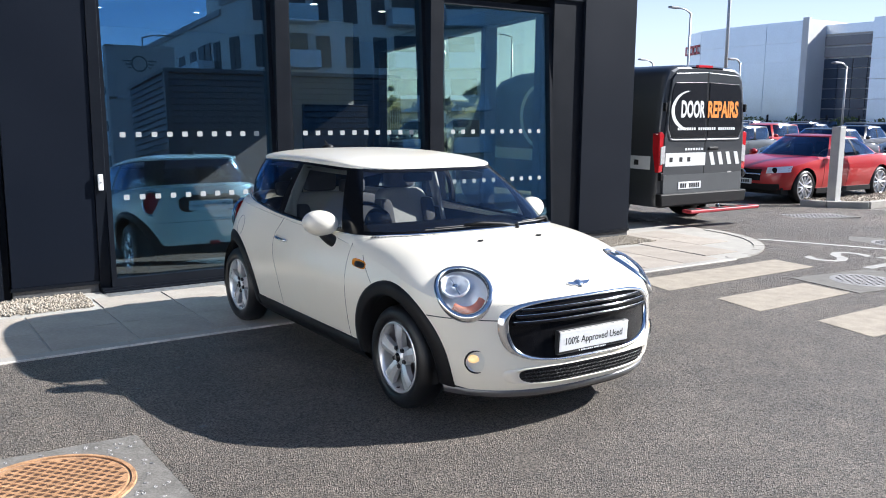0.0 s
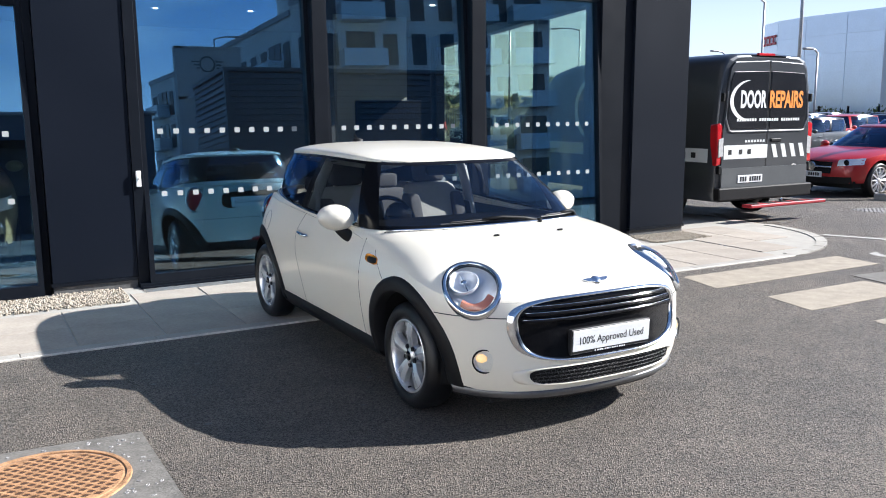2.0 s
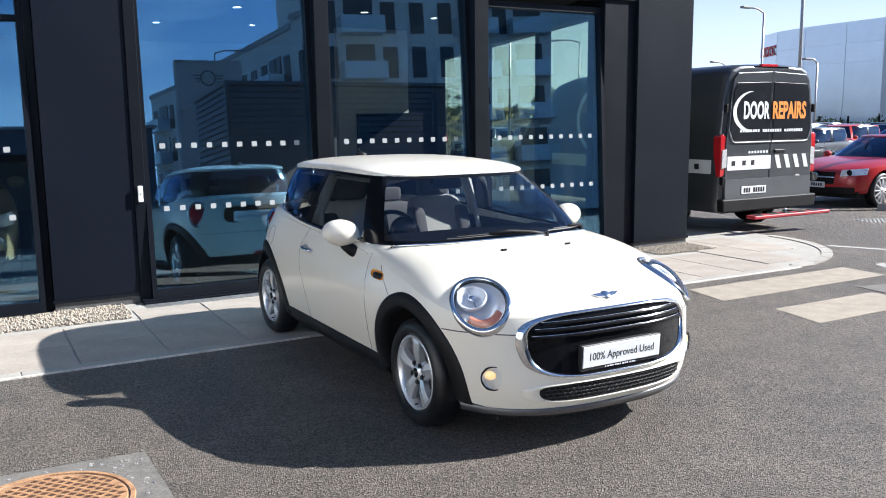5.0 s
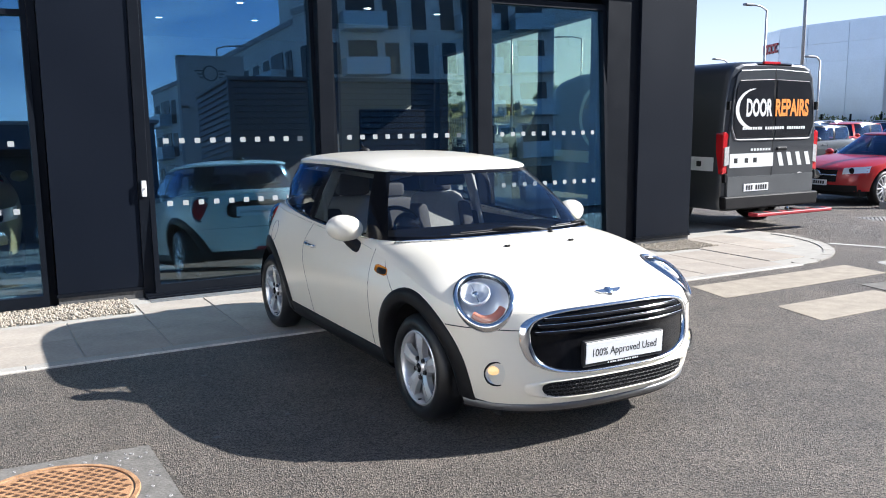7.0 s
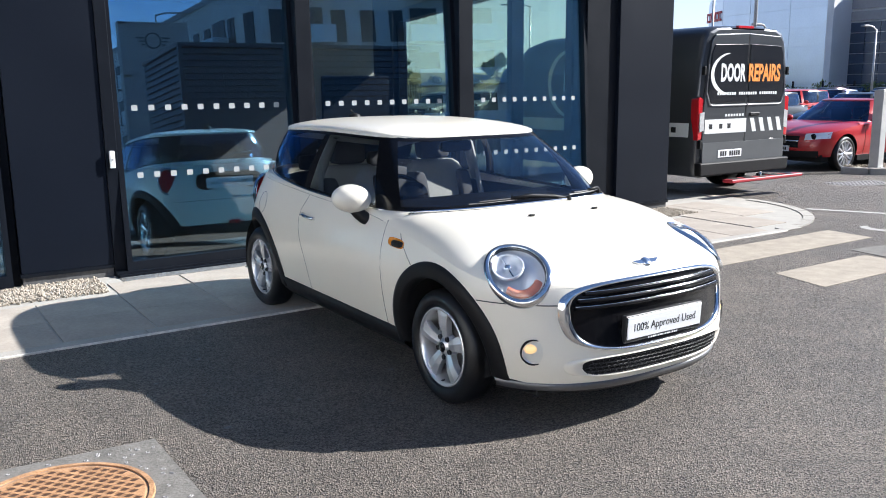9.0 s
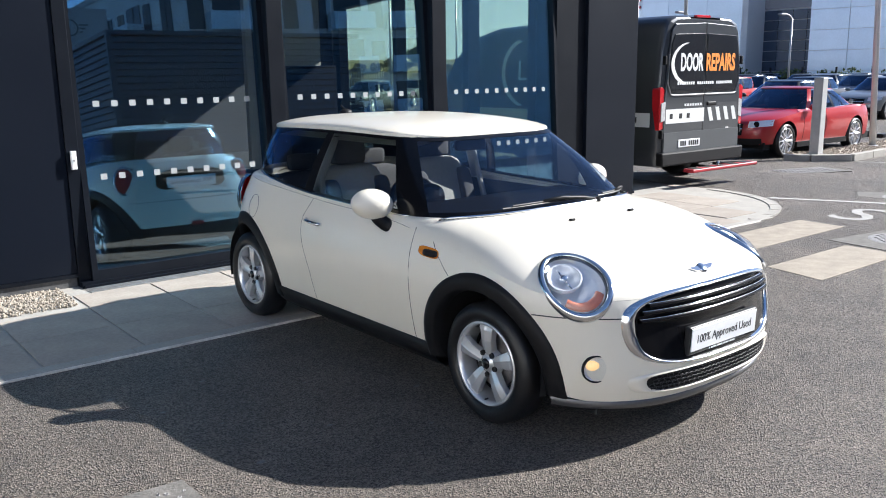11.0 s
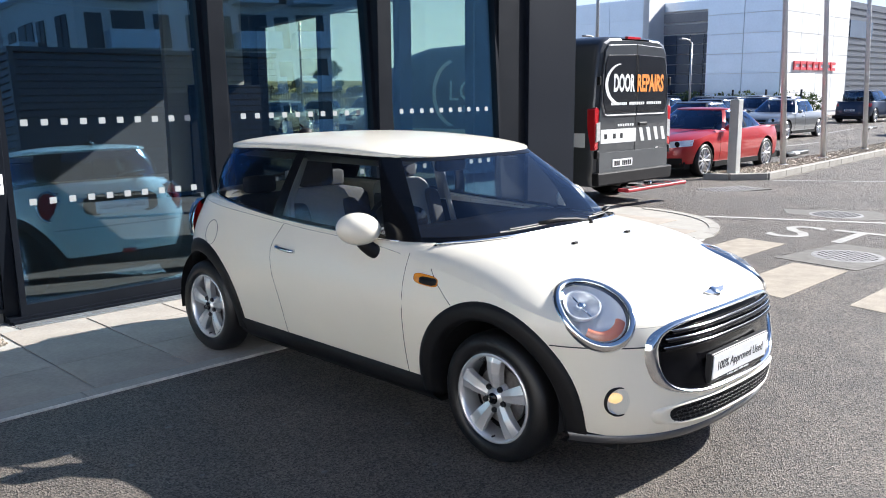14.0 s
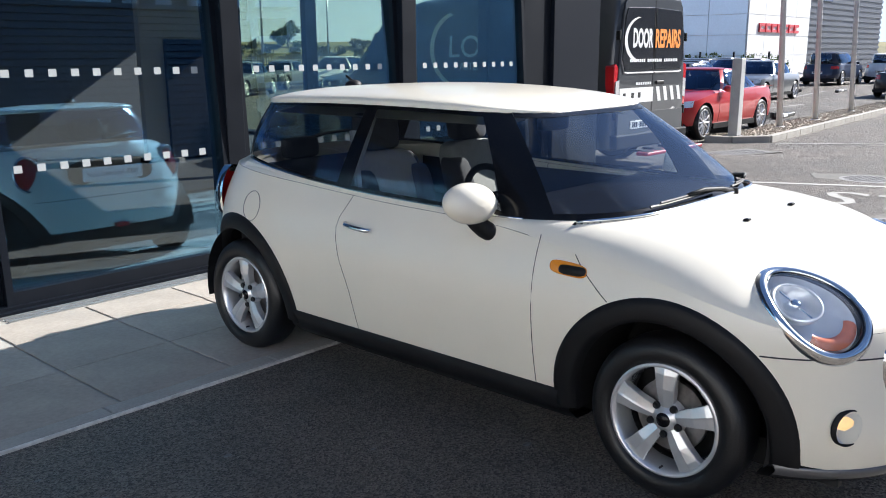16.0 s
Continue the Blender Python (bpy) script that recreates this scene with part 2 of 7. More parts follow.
def box(x0, x1, y0, y1, z0, z1, b=0.0):
    """A box; with b its edges are cut off by that much."""
    if not b:
        v = [(x, y, z) for x in (x0, x1) for y in (y0, y1) for z in (z0, z1)]
        return v, [(0, 1, 3, 2), (4, 6, 7, 5), (0, 4, 5, 1), (2, 3, 7, 6), (0, 2, 6, 4), (1, 5, 7, 3)]
    bm = bmesh.new()
    bmesh.ops.create_cube(bm, size=1)
    for v in bm.verts:
        v.co = ((x0 + x1) / 2 + v.co.x * (x1 - x0), (y0 + y1) / 2 + v.co.y * (y1 - y0), (z0 + z1) / 2 + v.co.z * (z1 - z0))
    bmesh.ops.bevel(bm, geom=bm.edges[:], offset=b, segments=1, affect="EDGES", profile=0.5)
    bm.verts.index_update()
    vf = [tuple(v.co) for v in bm.verts], [tuple(v.index for v in f.verts) for f in bm.faces]
    bm.free()
    return vf


def lathe(profile, n=32, axis="z", closed=False):
    """Turn (radius, height) pairs about an axis."""
    vs, fs = [], []
    k = len(profile)
    for i in range(n):
        a = 2 * math.pi * i / n
        c, s = math.cos(a), math.sin(a)
        for r, h in profile:
            p = (r * c, r * s, h)
            vs.append(p if axis == "z" else ((h, r * c, r * s) if axis == "x" else (r * s, h, r * c)))
    for i in range(n):
        j = (i + 1) % n
        for q in range(k if closed else k - 1):
            w = (q + 1) % k
            fs.append((i * k + q, j * k + q, j * k + w, i * k + w))
    return vs, fs


def tube(pts, r, n=8, closed=False, caps=True, r1=None):
    """A round bar along a line of points; r may taper to r1."""
    vs, fs = [], []
    P = [Vector(p) for p in pts]
    k = len(P)
    for i, p in enumerate(P):
        a, b = P[(i - 1) % k if closed else max(i - 1, 0)], P[(i + 1) % k if closed else min(i + 1, k - 1)]
        d = (b - a).normalized()
        u = d.cross(Vector((0, 0, 1)))
        if u.length < 1e-3:
            u = d.cross(Vector((0, 1, 0)))
        u.normalize()
        w = d.cross(u)
        rr = r if r1 is None else r + (r1 - r) * i / max(1, k - 1)
        for j in range(n):
            t = 2 * math.pi * j / n
            vs.append(tuple(p + rr * (math.cos(t) * u + math.sin(t) * w)))
    for i in range(k if closed else k - 1):
        a, b = i * n, ((i + 1) % k) * n
        for j in range(n):
            q = (j + 1) % n
            fs.append((a + j, a + q, b + q, b + j))
    if caps and not closed:
        fs += [tuple(range(n))[::-1], tuple(range((k - 1) * n, k * n))]
    return vs, fs


def grid(rows, close_u=False):
    """A sheet through rows of points, all of one length."""
    k = len(rows[0])
    vs = [tuple(p) for r in rows for p in r]
    fs = []
    for i in range(len(rows) - 1):
        for j in range(k if close_u else k - 1):
            q = (j + 1) % k
            fs.append((i * k + j, i * k + q, (i + 1) * k + q, (i + 1) * k + j))
    return vs, fs


def prism(poly, h0, h1, axis="z"):
    """A flat outline given thickness along an axis: poly in (x, y), (x, z) or (y, z)."""
    def put(a, b, h):
        return (a, b, h) if axis == "z" else ((a, h, b) if axis == "y" else (h, a, b))
    n = len(poly)
    vs = [put(a, b, h0) for a, b in poly] + [put(a, b, h1) for a, b in poly]
    fs = [tuple(range(n))[::-1], tuple(range(n, 2 * n))] + [(i, (i + 1) % n, n + (i + 1) % n, n + i) for i in range(n)]
    return vs, fs


def spline(xs, ys):
    """A smooth curve through the knots."""
    xs, ys = np.array(xs, float), np.array(ys, float)
    d = np.gradient(ys, xs)

    def at(x):
        x = min(max(x, xs[0]), xs[-1])
        i = min(max(int(np.searchsorted(xs, x)) - 1, 0), len(xs) - 2)
        h = xs[i + 1] - xs[i]
        t = (x - xs[i]) / h
        return float((2 * t**3 - 3 * t**2 + 1) * ys[i] + (t**3 - 2 * t**2 + t) * h * d[i] + (3 * t**2 - 2 * t**3) * ys[i + 1] + (t**3 - t**2) * h * d[i + 1])
    return at


def lettering(name, text, size, material, m, parent=None, width=None, depth=0.002, label="", bold=0.0):
    """Words in the built-in font as a mesh; width stretches the line to that length."""
    cu = bpy.data.curves.new(name, "FONT")
    cu.body, cu.size, cu.extrude, cu.align_x, cu.align_y = text, size, depth, "LEFT", "BOTTOM_BASELINE"
    cu.resolution_u, cu.offset = 3, bold
    tmp = bpy.data.objects.new(name, cu)
    scene.collection.objects.link(tmp)
    bpy.context.view_layer.update()
    me = bpy.data.meshes.new_from_object(tmp.evaluated_get(bpy.context.evaluated_depsgraph_get()))
    bpy.data.objects.remove(tmp)
    xs = [v.co.x for v in me.vertices]
    x0, w = min(xs), max(xs) - min(xs)
    k = (width / w) if width else 1.0
    for v in me.vertices:
        v.co.x = (v.co.x - x0) * k
    me.materials.clear()
    me.materials.append(material)
    ob = new(name, me)
    if parent is not None:
        ob.parent = parent
    ob.matrix_basis = m
    if label:
        tagged(ob, label)
    return ob


def letters(text, size, material, m, parent, width, depth=0.002, bold=0.0):
    """A word as single letters, each an object of its own, spaced as the font sets them."""
    def shape(t):
        cu = bpy.data.curves.new("letter", "FONT")
        cu.body, cu.size, cu.extrude, cu.resolution_u, cu.offset = t, size, depth, 3, bold
        tmp = bpy.data.objects.new("letter", cu)
        scene.collection.objects.link(tmp)
        bpy.context.view_layer.update()
        me = bpy.data.meshes.new_from_object(tmp.evaluated_get(bpy.context.evaluated_depsgraph_get()))
        bpy.data.objects.remove(tmp)
        return me
    right = [max(v.co.x for v in shape(text[: i + 1]).vertices) for i in range(len(text))]
    x0 = min(v.co.x for v in shape(text).vertices)
    k = width / (right[-1] - x0)
    for ch, r in zip(text, right):
        me = shape(ch)
        end = max(v.co.x for v in me.vertices)
        for v in me.vertices:
            v.co.x = (v.co.x + r - end - x0) * k
        me.materials.clear()
        me.materials.append(material)
        ob = new("letter", me)
        ob.parent = parent
        ob.matrix_basis = m


def ground_z(x):
    t = min(max((x - 9.0) / 8.0, 0.0), 1.0)
    return -0.13 * t * t * (3 - 2 * t)


# ---- ground ----
FLOOR = 0.012
SIDE_A, SIDE_B = Vector((7.60, 9.10)), Vector((10.0, 17.9))
SIDE_DIR = (SIDE_B - SIDE_A).normalized()

gx = sorted(set([-600, -200, -60, -20, -6, 0, 5, 9] + [9 + 0.5 * i for i in range(1, 17)] + [20, 30, 60, 120, 300, 700]))
gy = [-700, -300, -100, -40, -10, -4, 0, 4, 8, 12, 16, 24, 40, 80, 200, 700]
ground = part("ground", grid([[(x, y, ground_z(x)) for x in gx] for y in gy]), M["asphalt"])
tagged(ground, "dark grey asphalt forecourt and road surface", "asphalt", kind="structure")

# pavement in front of the showroom: a base sheet, slabs upon it, a kerb line of stones
arc = [(8.0 + 1.85 * math.cos(a), 7.85 + 1.85 * math.sin(a)) for a in np.linspace(-math.pi / 2, 0, 15)]
outline = [(-9.0, 5.97), *[(8.0, 5.985)], *arc, (9.85, 10.2), (8.35, 10.2), (8.35, 8.2), (-9.0, 8.2)]
pavement = part("pavement", prism(outline, -0.1, 0.006), M["kerb"])
tagged(pavement, "flush beige paved footway along the showroom", "pavement", kind="structure")
slab_edge = box(0, 0.600, 0, 0.595, 0.0, 0.010, 0.004)
slab_mesh = mesh_of("paving_slab", *slab_edge, M["slab"])
for ix in range(-9, 14):
    for iy in range(2):
        x, y = -0.13 + 0.612 * ix + 0.006, 6.065 + iy * 0.60
        if x + 0.6 > 8.1:
            continue
        s = new("paving_slab", slab_mesh)
        s.parent = pavement
        s.matrix_basis = pose(x, y, 0.004)
for ix in range(1, 12):
    x = 1.26 + 0.612 * (ix - 1)
    if x + 0.6 > 7.3:
        continue
    s = new("paving_slab", slab_mesh)
    s.parent = pavement
    s.matrix_basis = pose(x - 0.15, 7.265, 0.004) @ Matrix.Diagonal((1, 0.72, 1, 1))
for k in range(5):
    for iy in range(3):
        x, y = 8.0 - 0.13 + k * 0.612, 6.30 + iy * 0.612
        if (x + 0.6 - 8.0) ** 2 + (min(y, y + 0.6) - 7.85) ** 2 < 1.66**2:
            s = new("paving_slab", slab_mesh)
            s.parent = pavement
            s.matrix_basis = pose(x, y, 0.004)
kerb_mesh = mesh_of("kerb_stone", *box(0, 0.904, 0, 0.10, 0.0, 0.012, 0.004), M["kerb"])
for i in range(19):
    s = new("kerb_stone", kerb_mesh)
    s.parent = pavement
    s.matrix_basis = pose(-9.0 + i * 0.91, 5.965, 0.003)
for a in np.linspace(-math.pi / 2, 0.0, 8)[:-1]:
    b = a + math.pi / 14
    s = part("kerb_stone", prism([(8.0 + r * math.cos(t), 7.85 + r * math.sin(t)) for r, t in ((1.86, a + 0.004), (1.86, (a + b) / 2), (1.86, b - 0.004), (1.73, b - 0.004), (1.73, (a + b) / 2), (1.73, a + 0.004))], 0.0, 0.016), M["kerb"], pavement)


part("edge_strip", box(-9.0, 8.0, 5.944, 5.962, -0.02, 0.013, 0.003), mat("pale worn edge strip", (0.62, 0.58, 0.52), 0.6, vary=0.3, scale=5, fine=40), pavement)


def road_mark(name, poly, label, material="paint", z=0.004):
    """A painted quad that follows the ground, with thin turned-down edges."""
    a, b, c, d = [Vector(p) for p in poly]
    rows = []
    for t in np.linspace(0, 1, 25):
        p, q = a.lerp(b, float(t)), d.lerp(c, float(t))
        rows.append([(p.x, p.y, ground_z(p.x) + 0.0005), (p.x, p.y, ground_z(p.x) + z), (q.x, q.y, ground_z(q.x) + z), (q.x, q.y, ground_z(q.x) + 0.0005)])
    return tagged(part(name, grid(rows), M[material]), label, "road marking", kind="structure")


for k in range(6):
    y1 = 5.715 - 1.025 * k
    x1 = (8.35, 7.35, 8.3, 8.3, 8.3, 8.3)[k]
    o = road_mark("zebra_stripe", [(5.91, y1 - 0.55), (x1, y1 - 0.54), (x1 + 0.05, y1), (6.03, y1)], "worn cream zebra crossing stripe on asphalt")
    tagged(o, group="zebra crossing")
road_mark("stop_line", [(9.62, 6.86), (11.46, 3.3), (11.62, 3.3), (9.76, 6.86)], "thin white painted road line", "paint_white", 0.004)
lettering("road_lettering", "STOP", 1.34, M["paint_white"], pose(8.80, 5.65, 0.003, 0, 0, -90), width=2.75, depth=0.001)
tagged(bpy.data.objects["road_lettering"], "white painted road word on asphalt", "road marking", kind="structure")

# ---- showroom ----
# upper facade and roof are unseen; this height holds back sky light
TOP = 7.0


def wall(name, vf, material, label, bevel=0.0):
    return tagged(part(name, vf, M[material], bevel=bevel), label, "wall", kind="structure")


def pier(name, x0, x1):
    """A clad pier of the facade with a base trim on a weathered plinth."""
    p = wall(name, join(box(x0, x1, 8.0, 8.36, 0.115, TOP)), "clad", "anthracite metal-clad facade pier on a weathered plinth", 0.004)
    part("trim", box(x0 - 0.012, x1 + 0.012, 7.985, 8.35, 0.085, 0.115), M["frame"], p)
    part("plinth", box(x0 + 0.005, x1 - 0.005, 8.006, 8.35, -0.02, 0.085), M["plinth"], p)
    return p


pier("wall_pier_1", 0.50, 1.245)
pier("wall_pier_2", 7.365, 8.30)
side_m = Matrix.Translation((SIDE_A.x, SIDE_A.y, 0)) @ Matrix.Rotation(math.atan2(SIDE_DIR.y, SIDE_DIR.x), 4, "Z")
SIDE_L = (SIDE_B - SIDE_A).length
wall("wall_side", moved(join(box(-0.78, 0.0, -0.22, 0.0, -0.2, TOP), box(SIDE_L, SIDE_L + 0.5, -0.22, 0.0, -0.2, TOP), box(0.0, SIDE_L, -0.22, 0.0, 3.08, TOP)), side_m), "clad", "anthracite slanting side wall of the showroom with a wide window")
wall("wall_lintel", join(box(-8.0, 0.50, 8.02, 8.3, 3.12, TOP), box(1.245, 7.365, 8.02, 8.3, 3.12, TOP)), "clad", "anthracite metal fascia over the shop windows")
wall("wall_back", box(-8.2, 10.1, 18.3, 18.5, -0.2, TOP), "inner_wall", "dark grey back wall of the showroom")
wall("wall_west", box(-8.2, -8.0, 8.0, 18.3, -0.2, TOP), "inner_wall", "dark grey end wall of the showroom")
inside = [(-8.0, 8.12), (7.34, 8.12), (7.62, 9.1), (10.02, 17.9), (10.1, 18.3), (-8.0, 18.3)]
tagged(part("floor", prism(inside, FLOOR - 0.05, FLOOR), M["inner_floor"]), "grey tiled showroom floor", "floor", kind="structure")
tagged(part("ceiling", prism([(x, max(y, 8.3)) for x, y in inside], 3.35, 3.5), M["inner_ceiling"]), "dark showroom ceiling", "ceiling", kind="structure")
tagged(part("roof", prism([(-8.2, 8.0), (8.33, 8.0), (8.33, 10.4), (10.45, 18.5), (-8.2, 18.5)], TOP, TOP + 0.2), M["clad"]), "flat dark roof of the showroom", "roof", kind="structure")

dot_mesh = mesh_of("vinyl_dot", *box(-0.026, 0.026, -0.002, 0.0, -0.024, 0.024), M["white_dot"])


LEAN_BACK = 0.06


def leaning(vf):
    """The glazing leans back: its top stands further in than its foot."""
    return [(x, y + LEAN_BACK * (z - 1.2), z) for x, y, z in vf[0]], vf[1]


def shop_window(name, x0, x1, z1, low_transom=None, door=False):
    """A full-height window: frame, pane with two rows of dots, threshold."""
    w = thing(name, "tall dark-framed shop window with rows of square dots", "window", kind="structure")
    part("window_frame", leaning(join(box(x0, x0 + 0.045, 8.0, 8.14, 0.03, z1), box(x1 - 0.045, x1, 8.0, 8.14, 0.03, z1), box(x0 + 0.045, x1 - 0.045, 8.0, 8.14, z1 - 0.07, z1), box(x0 + 0.045, x1 - 0.045, 8.0, 8.14, 0.03, 0.13))), M["frame"], w)
    pane = part("pane", leaning(box(x0 + 0.04, x1 - 0.04, 8.045, 8.057, 0.12, z1 - 0.06)), M["glass_shop"], w)
    pane.visible_shadow = False
    if low_transom:
        part("transom", leaning(box(x0 + 0.045, x1 - 0.045, 8.005, 8.13, low_transom, low_transom + 0.05)), M["frame"], w)
    n = int((x1 - x0 - 0.12) / 0.148)
    for z in (1.475, 0.885):
        for i in range(n):
            d = new("vinyl_dot", dot_mesh)
            d.parent = w
            d.matrix_basis = pose((x0 + x1) / 2 + (i - (n - 1) / 2) * 0.148, 8.044 + LEAN_BACK * (z - 1.2), z, math.degrees(-LEAN_BACK))
    return w


shop_window("window_1", -1.9, 0.425, 3.12, 2.575)
shop_window("window_2", 1.345, 3.06, 3.12)
shop_window("window_3", 3.215, 4.95, 3.12)
shop_window("window_4", 5.13, 6.87, 3.02)
shop_window("window_5", -4.2, -1.99, 3.12, 2.575)
shop_window("window_6", -8.0, -4.3, 3.12, 2.575)
for nm, x0, x1, y0 in (("mullion_1", 1.247, 1.345, 7.985), ("mullion_2", 3.06, 3.215, 7.97), ("mullion_3", 4.95, 5.13, 7.97), ("mullion_4", 6.87, 7.362, 8.05), ("mullion_5", 0.427, 0.498, 8.07), ("mullion_6", -1.99, -1.9, 7.99), ("mullion_7", -4.3, -4.2, 7.99)):
    o = part(nm, box(x0, x1, y0, 8.2, 0.0, 3.12), M["frame"], bevel=0.004)
    tagged(o, "dark anthracite metal mullion of the shop front", "mullion", kind="structure")
sill = part("threshold", join(box(1.25, 7.28, 7.90, 8.03, 0.0, 0.05), box(1.26, 7.27, 7.86, 7.90, 0.0, 0.03)), M["frame"])
tagged(sill, "dark metal threshold of the shop front", "threshold", kind="structure")
drain = thing("drain_channel", "narrow galvanised slot drain before the glass", "drain", kind="structure")
for k in range(3):
    part("rail", box(1.26, 7.27, 7.712 + 0.05 * k, 7.742 + 0.05 * k, 0.0, 0.017), M["steel"], drain)
east = thing("window_side", "wide side window with dark mullions", "window", kind="structure")
pane = part("pane", box(0.0, SIDE_L, -0.20, -0.19, 0.06, 3.08), M["glass_east"], east, m=side_m)
pane.visible_shadow = False
for a in (0.0, 2.10, 5.25, SIDE_L - 0.2):
    part("window_frame", box(a, a + 0.2, -0.17, 0.03, FLOOR, 3.08), M["frame"], east, m=side_m)
part("window_sill", box(0.2, SIDE_L - 0.2, -0.21, 0.0, FLOOR, 0.07), M["frame"], east, m=side_m)
cabinet_box = thing("door_contact", "small white enamel switch box on a mullion", "switch", pose(1.296, 7.985, 1.04))
part("casing", box(-0.022, 0.022, -0.03, 0.0, -0.075, 0.075, 0.006), M["white"], cabinet_box)
part("button", lathe([(0.0, -0.036), (0.008, -0.036), (0.009, -0.03)], 12, "y"), M["grey"], cabinet_box)
for i, (x, y) in enumerate(((2.94, 14.85), (3.6, 12.4), (5.55, 12.2), (4.5, 14.6), (6.2, 14.8), (2.0, 12.6), (0.6, 12.8), (1.2, 15.2), (6.9, 12.4), (-0.6, 14.4), (-0.9, 11.6), (-2.2, 12.8))):
    d = thing("downlight", "small round recessed ceiling downlight, lit", "downlight", pose(x, y, 3.35), "ceiling downlights")
    part("ring", lathe([(0.05, -0.006), (0.065, -0.006), (0.068, 0.0)], 20), M["white"], d)
    part("lens", lathe([(0.0, -0.002), (0.05, -0.003)], 20), M["lamp"], d)

screen = thing("display_wall", "pale free-standing display wall inside the showroom", "partition", kind="structure")
part("panel", box(5.95, 7.38, 14.3, 14.42, FLOOR, 3.34), mat("pale display wall", (0.46, 0.46, 0.43), 0.8, vary=0.06, scale=1), screen)
part("panel_foot", box(5.90, 7.43, 14.26, 14.46, FLOOR, 0.08), M["frame"], screen)
board = thing("display_board", "dark display board standing before the pale partition", "display board", pose(6.95, 14.12, FLOOR))
part("board", box(-0.72, 0.62, -0.03, 0.03, 0.06, 1.80, 0.006), M["frame"], board)
part("foot", box(-0.70, -0.60, -0.16, 0.16, 0.0, 0.06), M["steel"], board)
part("foot", box(0.50, 0.60, -0.16, 0.16, 0.0, 0.06), M["steel"], board)

# unseen pale wall to the west, added to bounce sunlight onto the car's side
tagged(part("wall_yard", box(-10.9, -10.5, -14.0, 7.9, -0.1, 6.5), mat("pale bounce wall render", (0.74, 0.74, 0.73), 0.85, vary=0.08, scale=0.6, fine=12, bump=0.1)), "plain pale rendered wall, unseen, added to bounce sunlight", "wall", kind="structure")

# loose stones along the wall foot
rng = random.Random(5)
sv, sf = [], []
ico = bmesh.new()
bmesh.ops.create_icosphere(ico, subdivisions=1, radius=1)
ico.verts.index_update()
iv, iff = [v.co.copy() for v in ico.verts], [tuple(v.index for v in f.verts) for f in ico.faces]
ico.free()
sv_all = []
for x0, x1, y0, y1, cnt in ((-3.5, 1.08, 7.375, 7.99, 6500), (7.28, 8.25, 7.42, 7.99, 1700)):
    for _ in range(cnt):
        c = Vector((rng.uniform(x0, x1), rng.uniform(y0, y1), 0.012 + rng.uniform(0, 0.010)))
        r = rng.uniform(0.007, 0.014)
        e = Euler((rng.random() * 6, rng.random() * 6, rng.random() * 6)).to_matrix()
        o = len(sv)
        sv += [tuple(c + e @ Vector((v.x * r * 1.3, v.y * r, v.z * r * 0.7))) for v in iv]
        sf += [tuple(i + o for i in f) for f in iff]
gravel = part("gravel", (sv, sf), M["stone"])
tagged(gravel, "pale loose gravel strip at the foot of the facade", "gravel", kind="stuff")

# ---- cars ----
def paint(name, color, metal=0.0, rough=0.28, vary=0.03):
    return mat(name, color, rough, metal=metal, vary=vary, scale=2.0, fine=400, coat=0.55, rough_vary=0.05)


